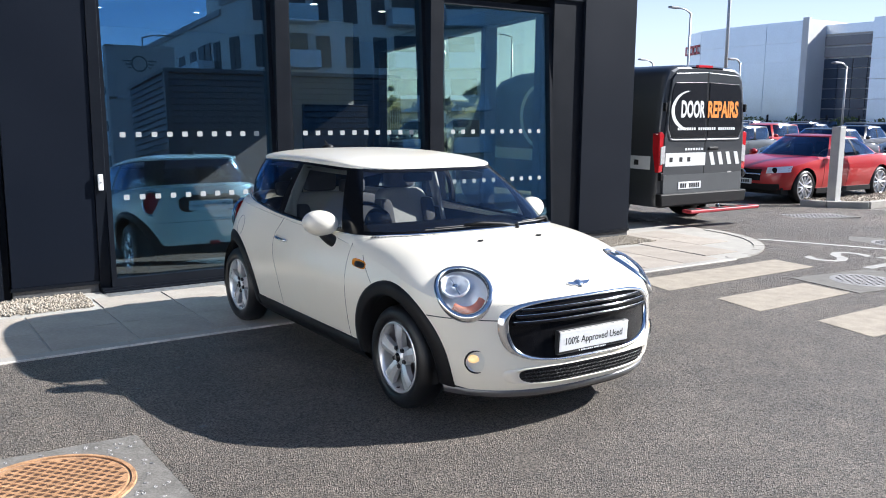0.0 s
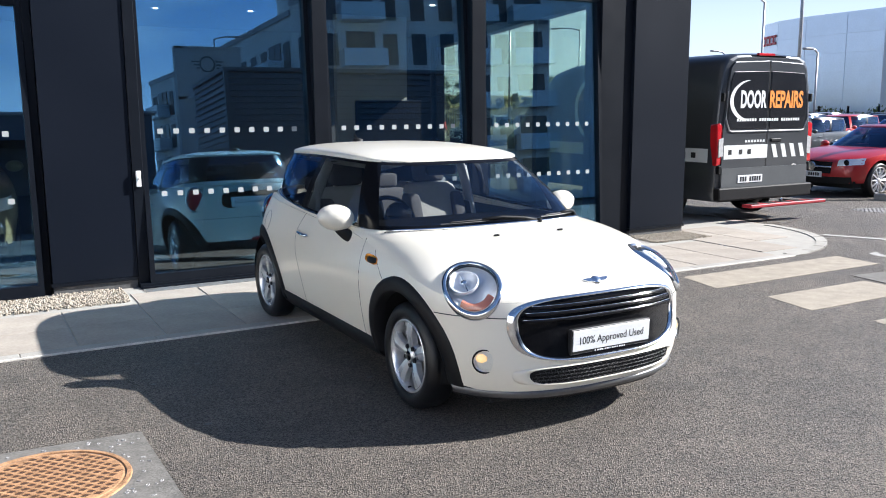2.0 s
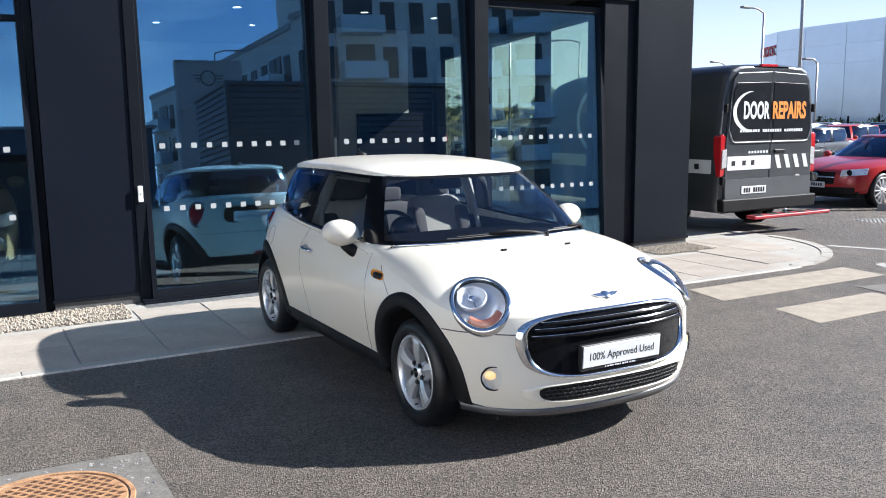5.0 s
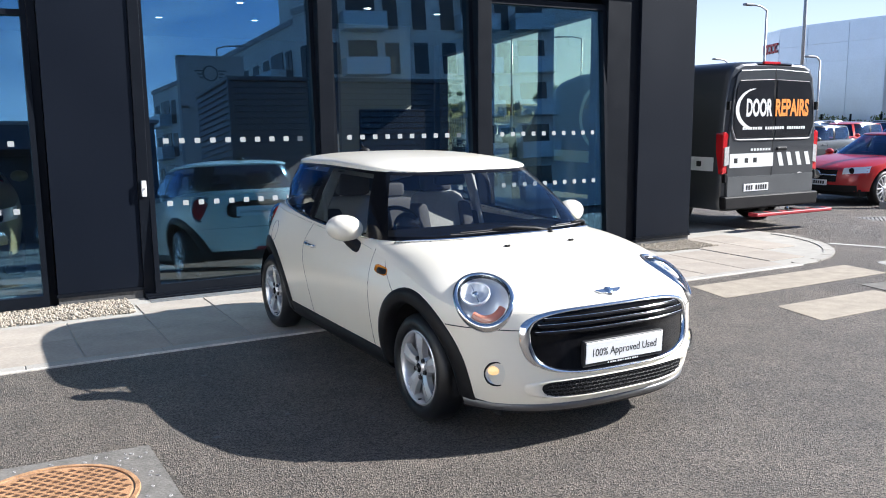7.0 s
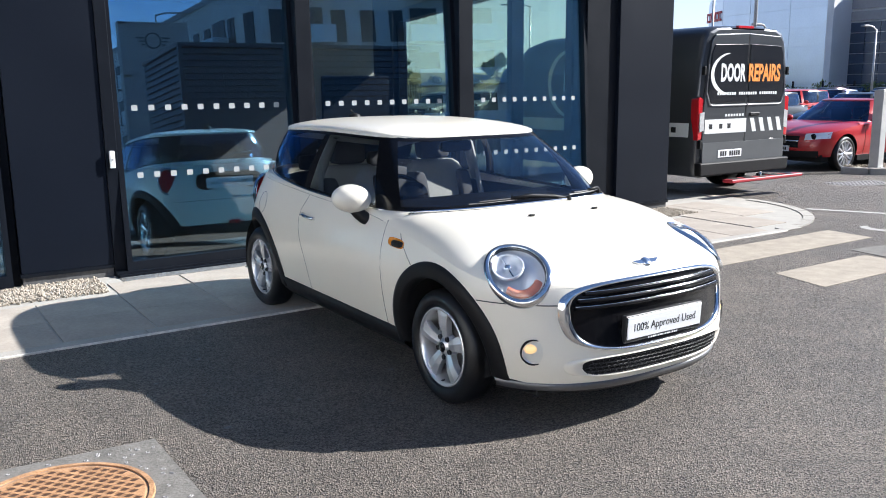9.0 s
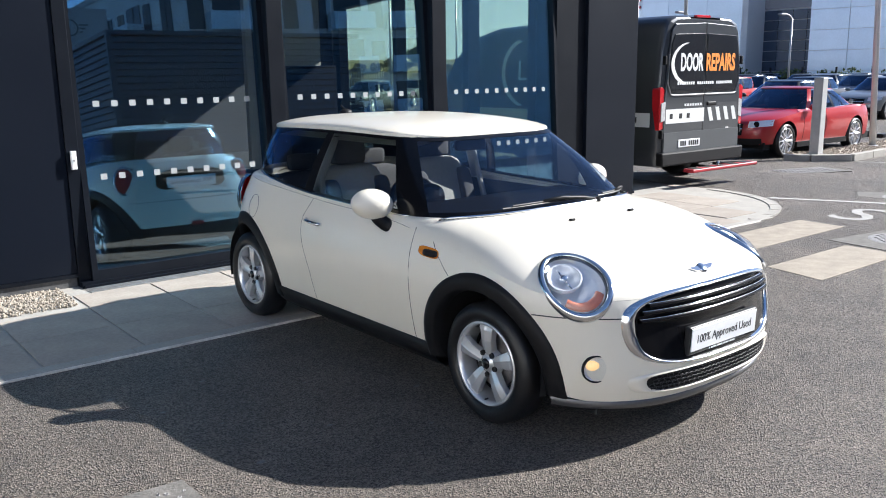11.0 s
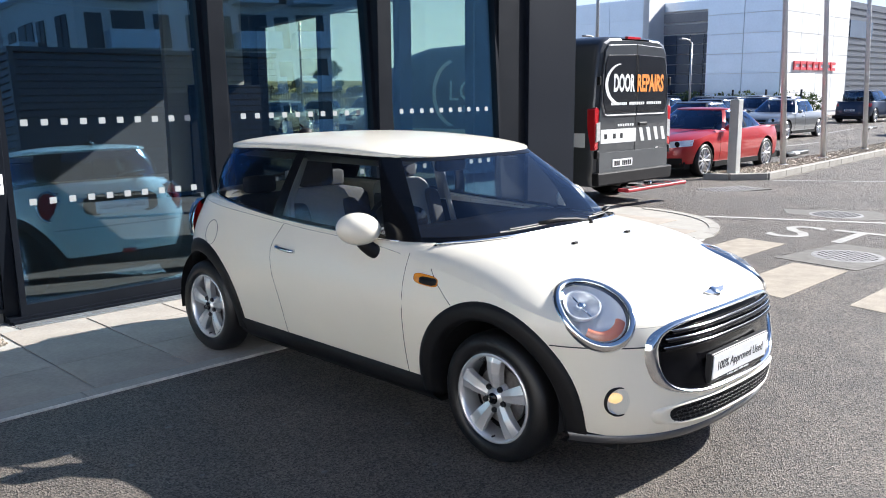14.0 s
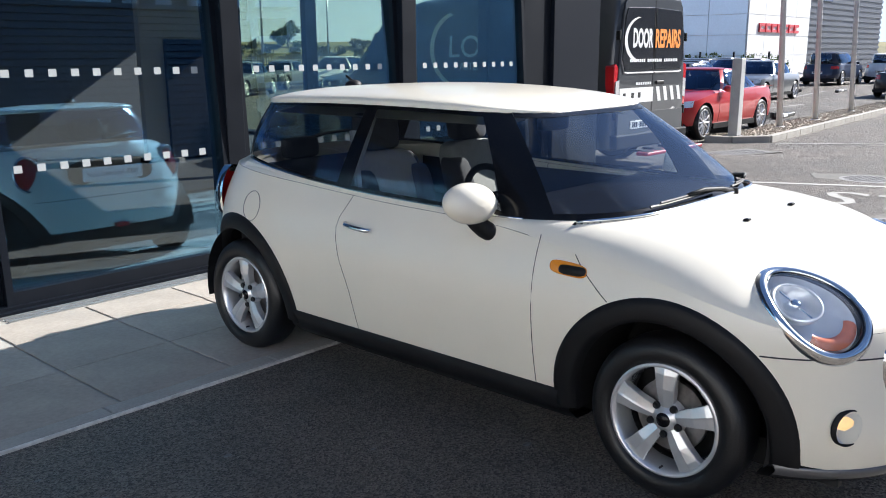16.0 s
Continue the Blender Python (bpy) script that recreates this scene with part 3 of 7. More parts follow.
C = {
    "cream": paint("pepper white paint", (0.80, 0.75, 0.64)),
    "gloss_black": mat("gloss black", (0.006, 0.006, 0.007), 0.1, spec=0.25, vary=0.1),
    "trim": mat("black trim", (0.009, 0.009, 0.010), 0.5, spec=0.25, vary=0.2, scale=14, fine=300, bump=0.06),
    "rubber": mat("tyre rubber", (0.009, 0.009, 0.010), 0.36, spec=0.45, vary=0.25, scale=12, fine=150, bump=0.12),
    "chrome": mat("chrome", (0.78, 0.79, 0.80), 0.06, metal=1.0, vary=0.02),
    "alloy": mat("alloy wheel", (0.72, 0.72, 0.73), 0.24, metal=0.6, coat=0.4, vary=0.02, scale=8, rough_vary=0.02),
    "disc": mat("brake disc", (0.20, 0.19, 0.18), 0.4, metal=0.8, vary=0.2, scale=40),
    "dark": mat("dark cavity", (0.006, 0.006, 0.006), 0.8, vary=0.1),
    "seat": mat("seat cloth", (0.05, 0.05, 0.055), 0.9, vary=0.15, scale=40, bump=0.1),
    "seat_pale": mat("seat pale fabric", (0.30, 0.295, 0.28), 0.85, vary=0.1, scale=40, bump=0.1),
    "headliner": mat("grey lining", (0.32, 0.32, 0.31), 0.9, vary=0.05),
    "glass": glass("car glass", (0.84, 0.88, 0.88), 0.075, gloss=(0.70, 0.82, 1.0)),
    "glass_tint": glass("tinted car glass", (0.26, 0.28, 0.30), 0.09, gloss=(0.40, 0.62, 1.0)),
    "glass_privacy": glass("lightly tinted car glass", (0.60, 0.64, 0.66), 0.06, gloss=(0.45, 0.64, 1.0)),
    "lens": glass("lamp lens", (0.92, 0.94, 0.96), 0.05),
    "reflector": mat("lamp reflector", (0.90, 0.91, 0.93), 0.18, metal=0.3, vary=0.06, scale=30),
    "amber": mat("amber lens", (0.80, 0.28, 0.02), 0.15, vary=0.1, coat=0.6),
    "orange": mat("coral indicator lens", (0.70, 0.22, 0.12), 0.15, vary=0.1, coat=0.6),
    "red_lens": mat("red lamp lens", (0.50, 0.015, 0.02), 0.12, vary=0.1, coat=0.6),
    "plate": mat("white plate", (0.74, 0.75, 0.76), 0.35, vary=0.03),
    "ink": mat("black print", (0.012, 0.012, 0.014), 0.5, vary=0.05),
    "fog": mat("fog lamp, lit", (1.0, 0.60, 0.24), 0.2, emit=0.4, vary=0.05),
    "lip": mat("grey skid trim", (0.16, 0.16, 0.165), 0.3, metal=0.6, vary=0.1),
    "dash": mat("soft black plastic", (0.004, 0.004, 0.0045), 0.95, spec=0.02, vary=0.1),
    "mesh": mat("black mesh", (0.03, 0.03, 0.032), 0.4, vary=0.1),
}


class Shell:
    """A car body: outlines stacked by height, a bonnet on top of the front, a glasshouse from belt to roof."""

    def __init__(s, W, F, R, nF, nR, edge, crown, belt_z, belt, roof, roof_z, top, hubs, arch, sill):
        s.W, s.F, s.R, s.nF, s.nR = W, F, R, nF, nR
        s.edge, s.crown, s.belt_z, s.belt, s.roof, s.roof_z, s.top = edge, crown, belt_z, belt, roof, roof_z, top
        s.hubs, s.arch, s.sill = hubs, arch, sill
        s.mid = (hubs[0][0] + hubs[1][0]) / 2

    def side(s, y, z):
        """Half the width at a place along the car and a height."""
        W = s.W(z)
        y0, y1 = s.hubs[0][0], s.hubs[1][0]
        if y < y0:
            q = min((y0 - y) / (y0 - s.F(z)), 1.0)
            return W * (1 - q**s.nF) ** (1 / s.nF)
        if y > y1 - 0.4:
            q = min((y - y1 + 0.4) / (s.R(z) - y1 + 0.4), 1.0)
            return W * (1 - q**s.nR) ** (1 / s.nR)
        return W

    def front(s, x, z):
        q = min(abs(x) / s.W(z), 1.0)
        y0 = s.hubs[0][0]
        return y0 - (y0 - s.F(z)) * (1 - q**s.nF) ** (1 / s.nF)

    def back(s, x, z):
        q = min(abs(x) / s.W(z), 1.0)
        y1 = s.hubs[1][0] - 0.4
        return y1 + (s.R(z) - y1) * (1 - q**s.nR) ** (1 / s.nR)

    def bottom(s, y):
        b = s.sill(y)
        for h, r in s.hubs:
            d = abs(y - h)
            if d < s.arch:
                b = max(b, r + math.sqrt(max(s.arch**2 - d * d, 0)))
        return b

    def stations(s, fine=1):
        """(kind, value) round half the car, from the front middle to the rear middle."""
        st = [("f", q) for q in np.linspace(0, 0.80, 10 * fine)]
        st += [("fc", t) for t in np.linspace(0, 1, 8 * fine)[1:]]
        ys = []
        (y0, _), (y1, _) = s.hubs
        for h in (y0, y1):
            ys += [h - s.arch * math.cos(a) for a in np.linspace(0, math.pi, 15 * fine)]
            ys += [h - s.arch - 0.004, h + s.arch + 0.004]
        ys += list(np.linspace(y0 + s.arch + 0.05, y1 - s.arch - 0.05, 10 * fine))
        ys = sorted(y for y in ys if y >= y0 - s.arch - 0.01)
        st += [("s", y) for y in ys]
        st += [("bc", t) for t in np.linspace(0, 1, 8 * fine)[1:-1]]
        st += [("b", q) for q in np.linspace(0.80, 0, 9 * fine)]
        return st

    def at(s, st, z):
        k, v = st
        if k == "f":
            x = v * s.W(z)
            return x, s.front(x, z)
        if k == "fc":
            a = s.front(0.8 * s.W(z), z)
            y = a + (s.hubs[0][0] - s.arch - 0.008 - a) * v
            return s.side(y, z), y
        if k == "s":
            return s.side(v, z), v
        if k == "bc":
            b = s.back(0.8 * s.W(z), z)
            a = s.hubs[1][0] + s.arch + 0.006
            y = a + (b - a) * v
            return s.side(y, z), y
        x = v * s.W(z)
        return x, s.back(x, z)

    def lower(s, sign, rows=14, keep=None, fine=1):
        """The painted side, front and back of one half, as a sheet."""
        cols = []
        for st in s.stations(fine):
            y = s.at(st, 0.6)[1]
            y = st[1] if st[0] == "s" else y
            zb, ze = s.bottom(y), s.edge(y)
            col = []
            for v in np.linspace(0, 1, rows):
                z = zb + (ze - zb) * v
                x, yy = s.at(st, z)
                col.append((sign * x, yy, z))
            cols.append(col)
        vf = grid(cols)
        if keep:
            c = [np.mean([vf[0][i] for i in f], axis=0) for f in vf[1]]
            vf = vf[0], [f for f, p in zip(vf[1], c) if keep(p)]
        return vf if sign > 0 else (vf[0], [f[::-1] for f in vf[1]])

    def bonnet_z(s, x, y):
        xe = max(s.side(y, s.edge(y)), 1e-3)
        q = min(abs(x) / xe, 1.0)
        ze = s.edge(y)
        p = 2.7 + 6.0 * min(max((y + 0.25) / 0.6, 0.0), 1.0)
        return ze + (max(s.crown(y), ze) - ze) * (1 - q**p) ** 0.72

    def bonnet(s, y_end, n=30, k=25):
        y0 = s.front(0, s.edge(s.F(0.7)))
        rows = []
        for t in np.linspace(0, 1, n):
            y = y0 + (y_end - y0) * t**1.7
            xe = s.side(y, s.edge(y)) if t > 0 else 0.0
            rows.append([(x, y, s.bonnet_z(x, y)) for x in np.linspace(-xe, xe, k)])
        return grid(rows)

    def ring(s, which, n=300):
        """Half an outline, front middle to rear middle, by equal steps of length."""
        W, yf, yr, yc, a, b = s.belt if which == "belt" else s.roof
        pts = []
        for t in np.linspace(0, math.pi, 900):
            c, si = math.cos(t), math.sin(t)
            e = a if c > 0 else b
            pts.append((W * abs(si) ** (2 / e), yc - (yc - yf) * abs(c) ** (2 / a) if c > 0 else yc + (yr - yc) * abs(c) ** (2 / b)))
        pts = np.array(pts)
        d = np.r_[0, np.cumsum(np.hypot(*np.diff(pts, axis=0).T))]
        u = np.linspace(0, d[-1], n)
        return np.c_[np.interp(u, d, pts[:, 0]), np.interp(u, d, pts[:, 1])]

    def house(s, u, v):
        """A place on the glasshouse: u 0 to 1 round half of it (negative on the other side), v up."""
        if not hasattr(s, "_b"):
            s._b, s._r = s.ring("belt"), s.ring("roof")
        t = min(abs(u), 1.0) * 299
        i = min(int(t), 298)
        f = t - i
        pb, pr = s._b[i] * (1 - f) + s._b[i + 1] * f, s._r[i] * (1 - f) + s._r[i + 1] * f
        p = pb * (1 - v) + pr * v
        bulge = 1 + 0.035 * math.sin(math.pi * v)
        z = s.belt_z(pb[1]) * (1 - v) + s.roof_z(pr[1]) * v
        cy = (s.belt[1] + s.belt[2]) / 2
        return (math.copysign(1, u) * p[0] * bulge, cy + (p[1] - cy) * (1 + 0.02 * math.sin(math.pi * v)), z)

    def u_of(s, which, y):
        s.house(0, 0)
        r = s._b if which == "belt" else s._r
        i = int(np.argmin(np.abs(r[30:270, 1] - y))) + 30
        return i / 299

    def patch(s, ua, ub, v0=0.0, v1=1.0, n=12, k=10, out=0.0):
        """A piece of the glasshouse; ua and ub are (at the belt, at the roof)."""
        rows = []
        for t in np.linspace(0, 1, n):
            row = []
            for v in np.linspace(v0, v1, k):
                a, b = ua[0] + (ua[1] - ua[0]) * v, ub[0] + (ub[1] - ub[0]) * v
                p = Vector(s.house(a + (b - a) * t, v))
                if out:
                    c = Vector((0, (s.belt[1] + s.belt[2]) / 2, p.z))
                    p += (p - c).normalized() * out
                row.append(tuple(p))
            rows.append(row)
        vf = grid(rows)
        return vf if ub[0] > ua[0] and ub[0] > 0 else vf

    def roof_cap(s, over=0.012, n=40, rings=9):
        """The roof skin with its turned-down rim."""
        s.house(0, 0)
        half = [s._r[int(i)] for i in np.linspace(0, 299, n)]
        loop = [(x, y) for x, y in half] + [(-x, y) for x, y in half[-2:0:-1]]
        cx, cy = 0.0, (s.roof[1] + s.roof[2]) / 2
        rows = []
        for rr, dz in ((1.0, -0.024), (1.0 + over, -0.022), (1.0 + over * 1.35, -0.014), (1.0 + over * 1.45, -0.002)):
            rows.append([(x * rr, cy + (y - cy) * rr, s.roof_z(y) + dz) for x, y in loop])
        qs = [1.0 + over * 1.2, 1.0 + over * 0.5, 0.995, 0.975, 0.95, 0.91, 0.85, *np.linspace(0.76, 0.0, rings)]
        for q in qs:
            row = []
            for x, y in loop:
                yy = cy + (y - cy) * q
                base = s.roof_z(y) + 0.004
                k = min(q / qs[0], 1.0)
                row.append((x * q, yy, base + (s.top(yy) - base) * (1 - k**3.2) ** 0.6))
            rows.append(row)
        return grid(rows, close_u=True)


def wheel(parent, x, y, r, rim, sign, width=0.18, spokes=5, name="wheel", simple=False):
    """Tyre, rim with broad spokes, hub cap, nuts and brake disc; sign is the outward side."""
    w = new(name)
    w.parent = parent
    w.matrix_basis = pose(x, y, r) @ (pose(0, 0, 0) if sign > 0 else pose(0, 0, 0, 0, 0, 180))
    tr = [(rim - 0.004, -width / 2 + 0.01), (rim + 0.018, -width / 2), (r - 0.035, -width / 2 - 0.004), (r - 0.008, -width / 2 + 0.022), (r, -width / 2 + 0.045), (r, width / 2 - 0.045), (r - 0.008, width / 2 - 0.022), (r - 0.035, width / 2 + 0.004), (rim + 0.018, width / 2), (rim - 0.002, width / 2 - 0.012)]
    part("tyre", lathe(tr, 24 if simple else 56, "x", True), C["rubber"], w, smooth=True)
    wo = width / 2 - 0.012
    part("rim", lathe([(rim, wo - 0.008), (rim - 0.004, wo + 0.004), (rim - 0.016, wo + 0.002), (rim - 0.024, wo - 0.03), (rim - 0.03, -0.02), (rim - 0.02, -0.07)], 24 if simple else 56, "x"), C["alloy"], w, smooth=True)
    sp = []
    for i in range(spokes):
        a = 2 * math.pi * i / spokes + math.pi / 2
        rot = Matrix.Rotation(a, 4, "X")
        rows = []
        for q, hw, dx in ((0.045, 0.024, -0.004), (0.075, 0.030, 0.002), (0.55 * rim, 0.036 if spokes == 5 else 0.02, 0.010), (0.8 * rim, 0.044, 0.010), (rim - 0.012, 0.054 if spokes == 5 else 0.016, 0.004)):
            if spokes != 5:
                hw = min(hw, 0.016)
            rows.append([(wo - 0.055 + dx, q, -hw * 0.9), (wo - 0.020 + dx, q, -hw), (wo - 0.016 + dx, q, -hw * 0.94), (wo - 0.012 + dx, q, -0.004), (wo - 0.010 + dx, q, 0.004), (wo - 0.018 + dx, q, hw * 0.94), (wo - 0.022 + dx, q, hw), (wo - 0.055 + dx, q, hw * 0.9)])
        sp.append(moved(grid(rows), rot))
    for k, s1 in enumerate(sp):
        part("spoke", s1, C["alloy"], w, smooth=False)
    part("hub", lathe([(0.0, wo - 0.004), (0.026, wo - 0.006), (0.030, wo - 0.012), (0.066, wo - 0.024), (0.07, wo - 0.06)], 24, "x"), C["alloy"], w, smooth=True)
    if not simple:
        part("hub_cap", lathe([(0.0, wo + 0.002), (0.024, wo), (0.027, wo - 0.006)], 24, "x"), C["gloss_black"], w, smooth=True)
        for i in range(5):
            a = 2 * math.pi * (i + 0.5) / 5 + math.pi / 2
            part("wheel_nut", moved(lathe([(0.0, wo - 0.012), (0.006, wo - 0.012), (0.0125, wo - 0.009), (0.015, wo - 0.02)], 14, "x"), Matrix.Translation((0, 0.056 * math.cos(a), 0.056 * math.sin(a)))), C["trim"], w)
        part("valve", moved(lathe([(0.0, wo + 0.004), (0.004, wo), (0.004, wo - 0.02)], 6, "x"), Matrix.Translation((0, 0.0, -rim + 0.03))), C["trim"], w)
    part("brake_disc", lathe([(0.0, 0.01), (0.135, 0.01), (0.135, -0.01), (0.0, -0.01)], 32, "x"), C["disc"], w)
    part("barrel", lathe([(rim - 0.03, -0.02), (rim - 0.02, -0.075), (0.05, -0.075), (0.0, -0.075)], 24, "x"), C["dark"], w)
    return w

# the white hatchback: y runs from the front axle to the rear, x to the car's left
car = thing("hatchback_car", "cream-white three-door hatchback with black arches parked on the forecourt", "car", pose(2.765, 3.78, 0))
HUB_Z, ARCH = 0.304, 0.455
body_sill = spline([-0.8, -0.62, -0.46, 0.2, 0.46, 2.0, 2.95, 3.1], [0.215, 0.212, 0.245, 0.29, 0.295, 0.305, 0.34, 0.34])
S = Shell(
    W=spline([0.15, 0.25, 0.35, 0.45, 0.55, 0.65, 0.75, 0.85, 0.95, 1.05], [0.76, 0.80, 0.826, 0.845, 0.858, 0.8635, 0.855, 0.826, 0.782, 0.74]),
    F=spline([0.15, 0.25, 0.35, 0.45, 0.55, 0.65, 0.72, 0.80, 0.90], [-0.70, -0.755, -0.775, -0.758, -0.738, -0.722, -0.695, -0.625, -0.5]),
    R=spline([0.15, 0.3, 0.45, 0.6, 0.75, 0.9, 1.05], [2.98, 3.05, 3.075, 3.065, 3.04, 3.0, 2.93]),
    nF=2.7, nR=2.9,
    edge=spline([-0.8, -0.69, -0.55, -0.4, -0.2, 0.0, 0.3, 0.65, 1.5, 2.2, 2.7, 3.1], [0.695, 0.698, 0.705, 0.72, 0.765, 0.808, 0.852, 0.90, 0.935, 0.97, 0.995, 1.0]),
    crown=spline([-0.71, -0.67, -0.6, -0.5, -0.35, -0.15, 0.1, 0.35, 0.7], [0.705, 0.745, 0.79, 0.835, 0.882, 0.926, 0.955, 0.967, 0.975]),
    belt_z=spline([0.2, 0.35, 0.5, 0.65, 1.0, 1.6, 2.3, 2.7, 2.95], [0.960, 0.958, 0.950, 0.942, 0.945, 0.96, 1.005, 1.03, 1.03]),
    belt=(0.772, 0.27, 2.93, 1.3, 4.6, 3.2),
    roof=(0.60, 0.83, 2.72, 1.7, 5.4, 4.0),
    roof_z=spline([0.8, 1.0, 1.5, 2.2, 2.75], [1.338, 1.35, 1.362, 1.356, 1.334]),
    top=spline([0.8, 1.0, 1.4, 2.0, 2.5, 2.75], [1.356, 1.396, 1.424, 1.426, 1.405, 1.374]),
    hubs=((0.0, HUB_Z), (2.495, HUB_Z)), arch=ARCH, sill=body_sill)

LAMP_C, LAMP_U = Vector((0.632, -0.405, 0.745)), Vector((0.03, 0.66, 0.75)).normalized()
LAMP_N = Vector((0.50, -0.72, 0.52))
LAMP_N = (LAMP_N - LAMP_N.dot(LAMP_U) * LAMP_U).normalized()
LAMP_R = LAMP_U.cross(LAMP_N)
LA, LB = 0.192, 0.150


def inside_body(p):
    x, y, z = abs(p.x), p.y, p.z
    if y > 0.5 or y < S.F(min(max(z, 0.16), 0.89)):
        return False
    return z < S.edge(y) and x < S.side(y, z) or z < S.bonnet_z(x, y) and x < S.side(y, S.edge(y))


def depth_at(u, r):
    """How far along the lamp's axis the body's skin lies at a place of the lamp."""
    for k in np.linspace(0.16, -0.16, 161):
        if inside_body(LAMP_C + LAMP_U * u + LAMP_R * r + LAMP_N * float(k)):
            return float(k)
    return -0.16


_uv = [(LA * q * math.cos(t), LB * q * math.sin(t)) for q in (0.3, 0.65, 1.0) for t in np.linspace(0, 2 * math.pi, 20, endpoint=False)]
_k = np.linalg.lstsq(np.array([(1, u, r, u * u, u * r, r * r) for u, r in _uv]), np.array([depth_at(u, r) for u, r in _uv]), rcond=None)[0]
skin = lambda u, r: float(np.dot(_k, (1, u, r, u * u, u * r, r * r)))


def in_lamp(p, k=0.93):
    d = Vector((abs(p[0]), p[1], p[2])) - LAMP_C
    return (d.dot(LAMP_U) / LA) ** 2 + (d.dot(LAMP_R) / LB) ** 2 < k * k and abs(d.dot(LAMP_N)) < 0.16


def on_side(y, z, out=0.004, sign=-1):
    return (sign * (S.side(y, z) + out), y, z)


def on_front(x, z, out=0.0):
    return (x, S.front(x, z) - out, z)


is_door = lambda p: 0.545 < p[1] < 1.66
body = part("body", join(S.lower(1, 30, lambda p: not in_lamp(p) and not is_door(p), 3), S.lower(-1, 30, lambda p: not in_lamp(p) and not is_door(p), 3)), C["cream"], car, smooth=True)
bn = S.bonnet(0.60, 110, 111)
cen = [np.mean([bn[0][i] for i in f], axis=0) for f in bn[1]]


def cowl_y(x):
    q = min(abs(x) / 0.80, 1.0)
    return 1.3 - 1.06 * (1 - q**4.6) ** (1 / 4.6)


bonnet = part("bonnet", (bn[0], [f for f, c in zip(bn[1], cen) if not in_lamp(c) and c[1] < cowl_y(c[0]) + 0.01]), C["cream"], car, smooth=True)
for sg in (-1, 1):
    door = part("door", S.lower(sg, 30, is_door, 3), C["cream"], car, smooth=True)
    part("door_handle", tube([on_side(1.62, 0.818, 0.006, sg), on_side(1.60, 0.816, 0.026, sg), on_side(1.53, 0.812, 0.032, sg), on_side(1.46, 0.808, 0.026, sg), on_side(1.44, 0.806, 0.006, sg)], 0.011, 8), C["chrome"], door, "chrome bar handle", True)
    part("shut_line", tube([on_side(0.545, z, 0.0, sg) for z in np.linspace(0.30, 0.905, 10)], 0.0019, 6), C["ink"], door)
    rear = spline([0.30, 0.5, 0.7, 0.82, 0.93], [1.575, 1.60, 1.665, 1.68, 1.62])
    part("shut_line", tube([on_side(rear(z), z, 0.0, sg) for z in np.linspace(0.30, 0.94, 14)], 0.0016, 6), C["ink"], door)
    # shoulder from the door skin to the glass
    rows = []
    for y in np.linspace(0.455, 2.62, 42):
        xe, ze = S.side(y, S.edge(y)), S.edge(y)
        t = S.u_of("belt", y)
        q = S.house(t, 0.0)
        rows.append([(sg * (xe + (q[0] - xe) * v), y, ze + (S.belt_z(y) - ze) * (1 - max(0.0, 1 - v) ** 1.8) + 0.002) for v in np.linspace(0, 1.04, 6)])
    part("shoulder", grid(rows), C["cream"], car, smooth=True)
    part("waist_trim", tube([(sg * (S.house(S.u_of("belt", y), 0.0)[0] + 0.012), y, S.belt_z(y) + 0.004) for y in np.linspace(0.66, 2.62, 30)], 0.005, 6), C["chrome"], car, "thin chrome strip under the glass", True)
    part("shut_line", tube([on_side(y, z, 0.0, sg) for y, z in ((0.375, 0.856), (0.352, 0.83), (0.31, 0.79), (0.245, 0.735), (0.215, 0.712))], 0.0019, 6), C["ink"], car)
    part("shut_line", tube([on_side(y, 0.628, 0.0, sg) for y in np.linspace(-0.33, -0.50, 5)] + [(sg * abs(p[0]), p[1], p[2]) for p in (on_front(x, 0.628 - 0.03 * (0.74 - x), 0.0) for x in np.linspace(0.74, 0.55, 8))], 0.003, 6), C["ink"], car)
# tail: filler between the rear edge and the rear window
rows = []
for x in np.linspace(-0.76, 0.76, 31):
    ze = S.edge(3.0)
    yb = S.back(x, ze)
    q = min(abs(x) / 0.765, 1.0)
    yr = 1.3 + 1.63 * (1 - q**3.2) ** (1 / 3.2)
    yr = max(yr, min(yb - 0.04, 2.60))
    rows.append([(x, yb + (yr - yb) * v, S.edge(yb) + (S.belt_z(yr) - S.edge(yb)) * v) for v in np.linspace(0, 1, 4)])
part("tailgate_top", grid(rows), C["cream"], car, smooth=True)

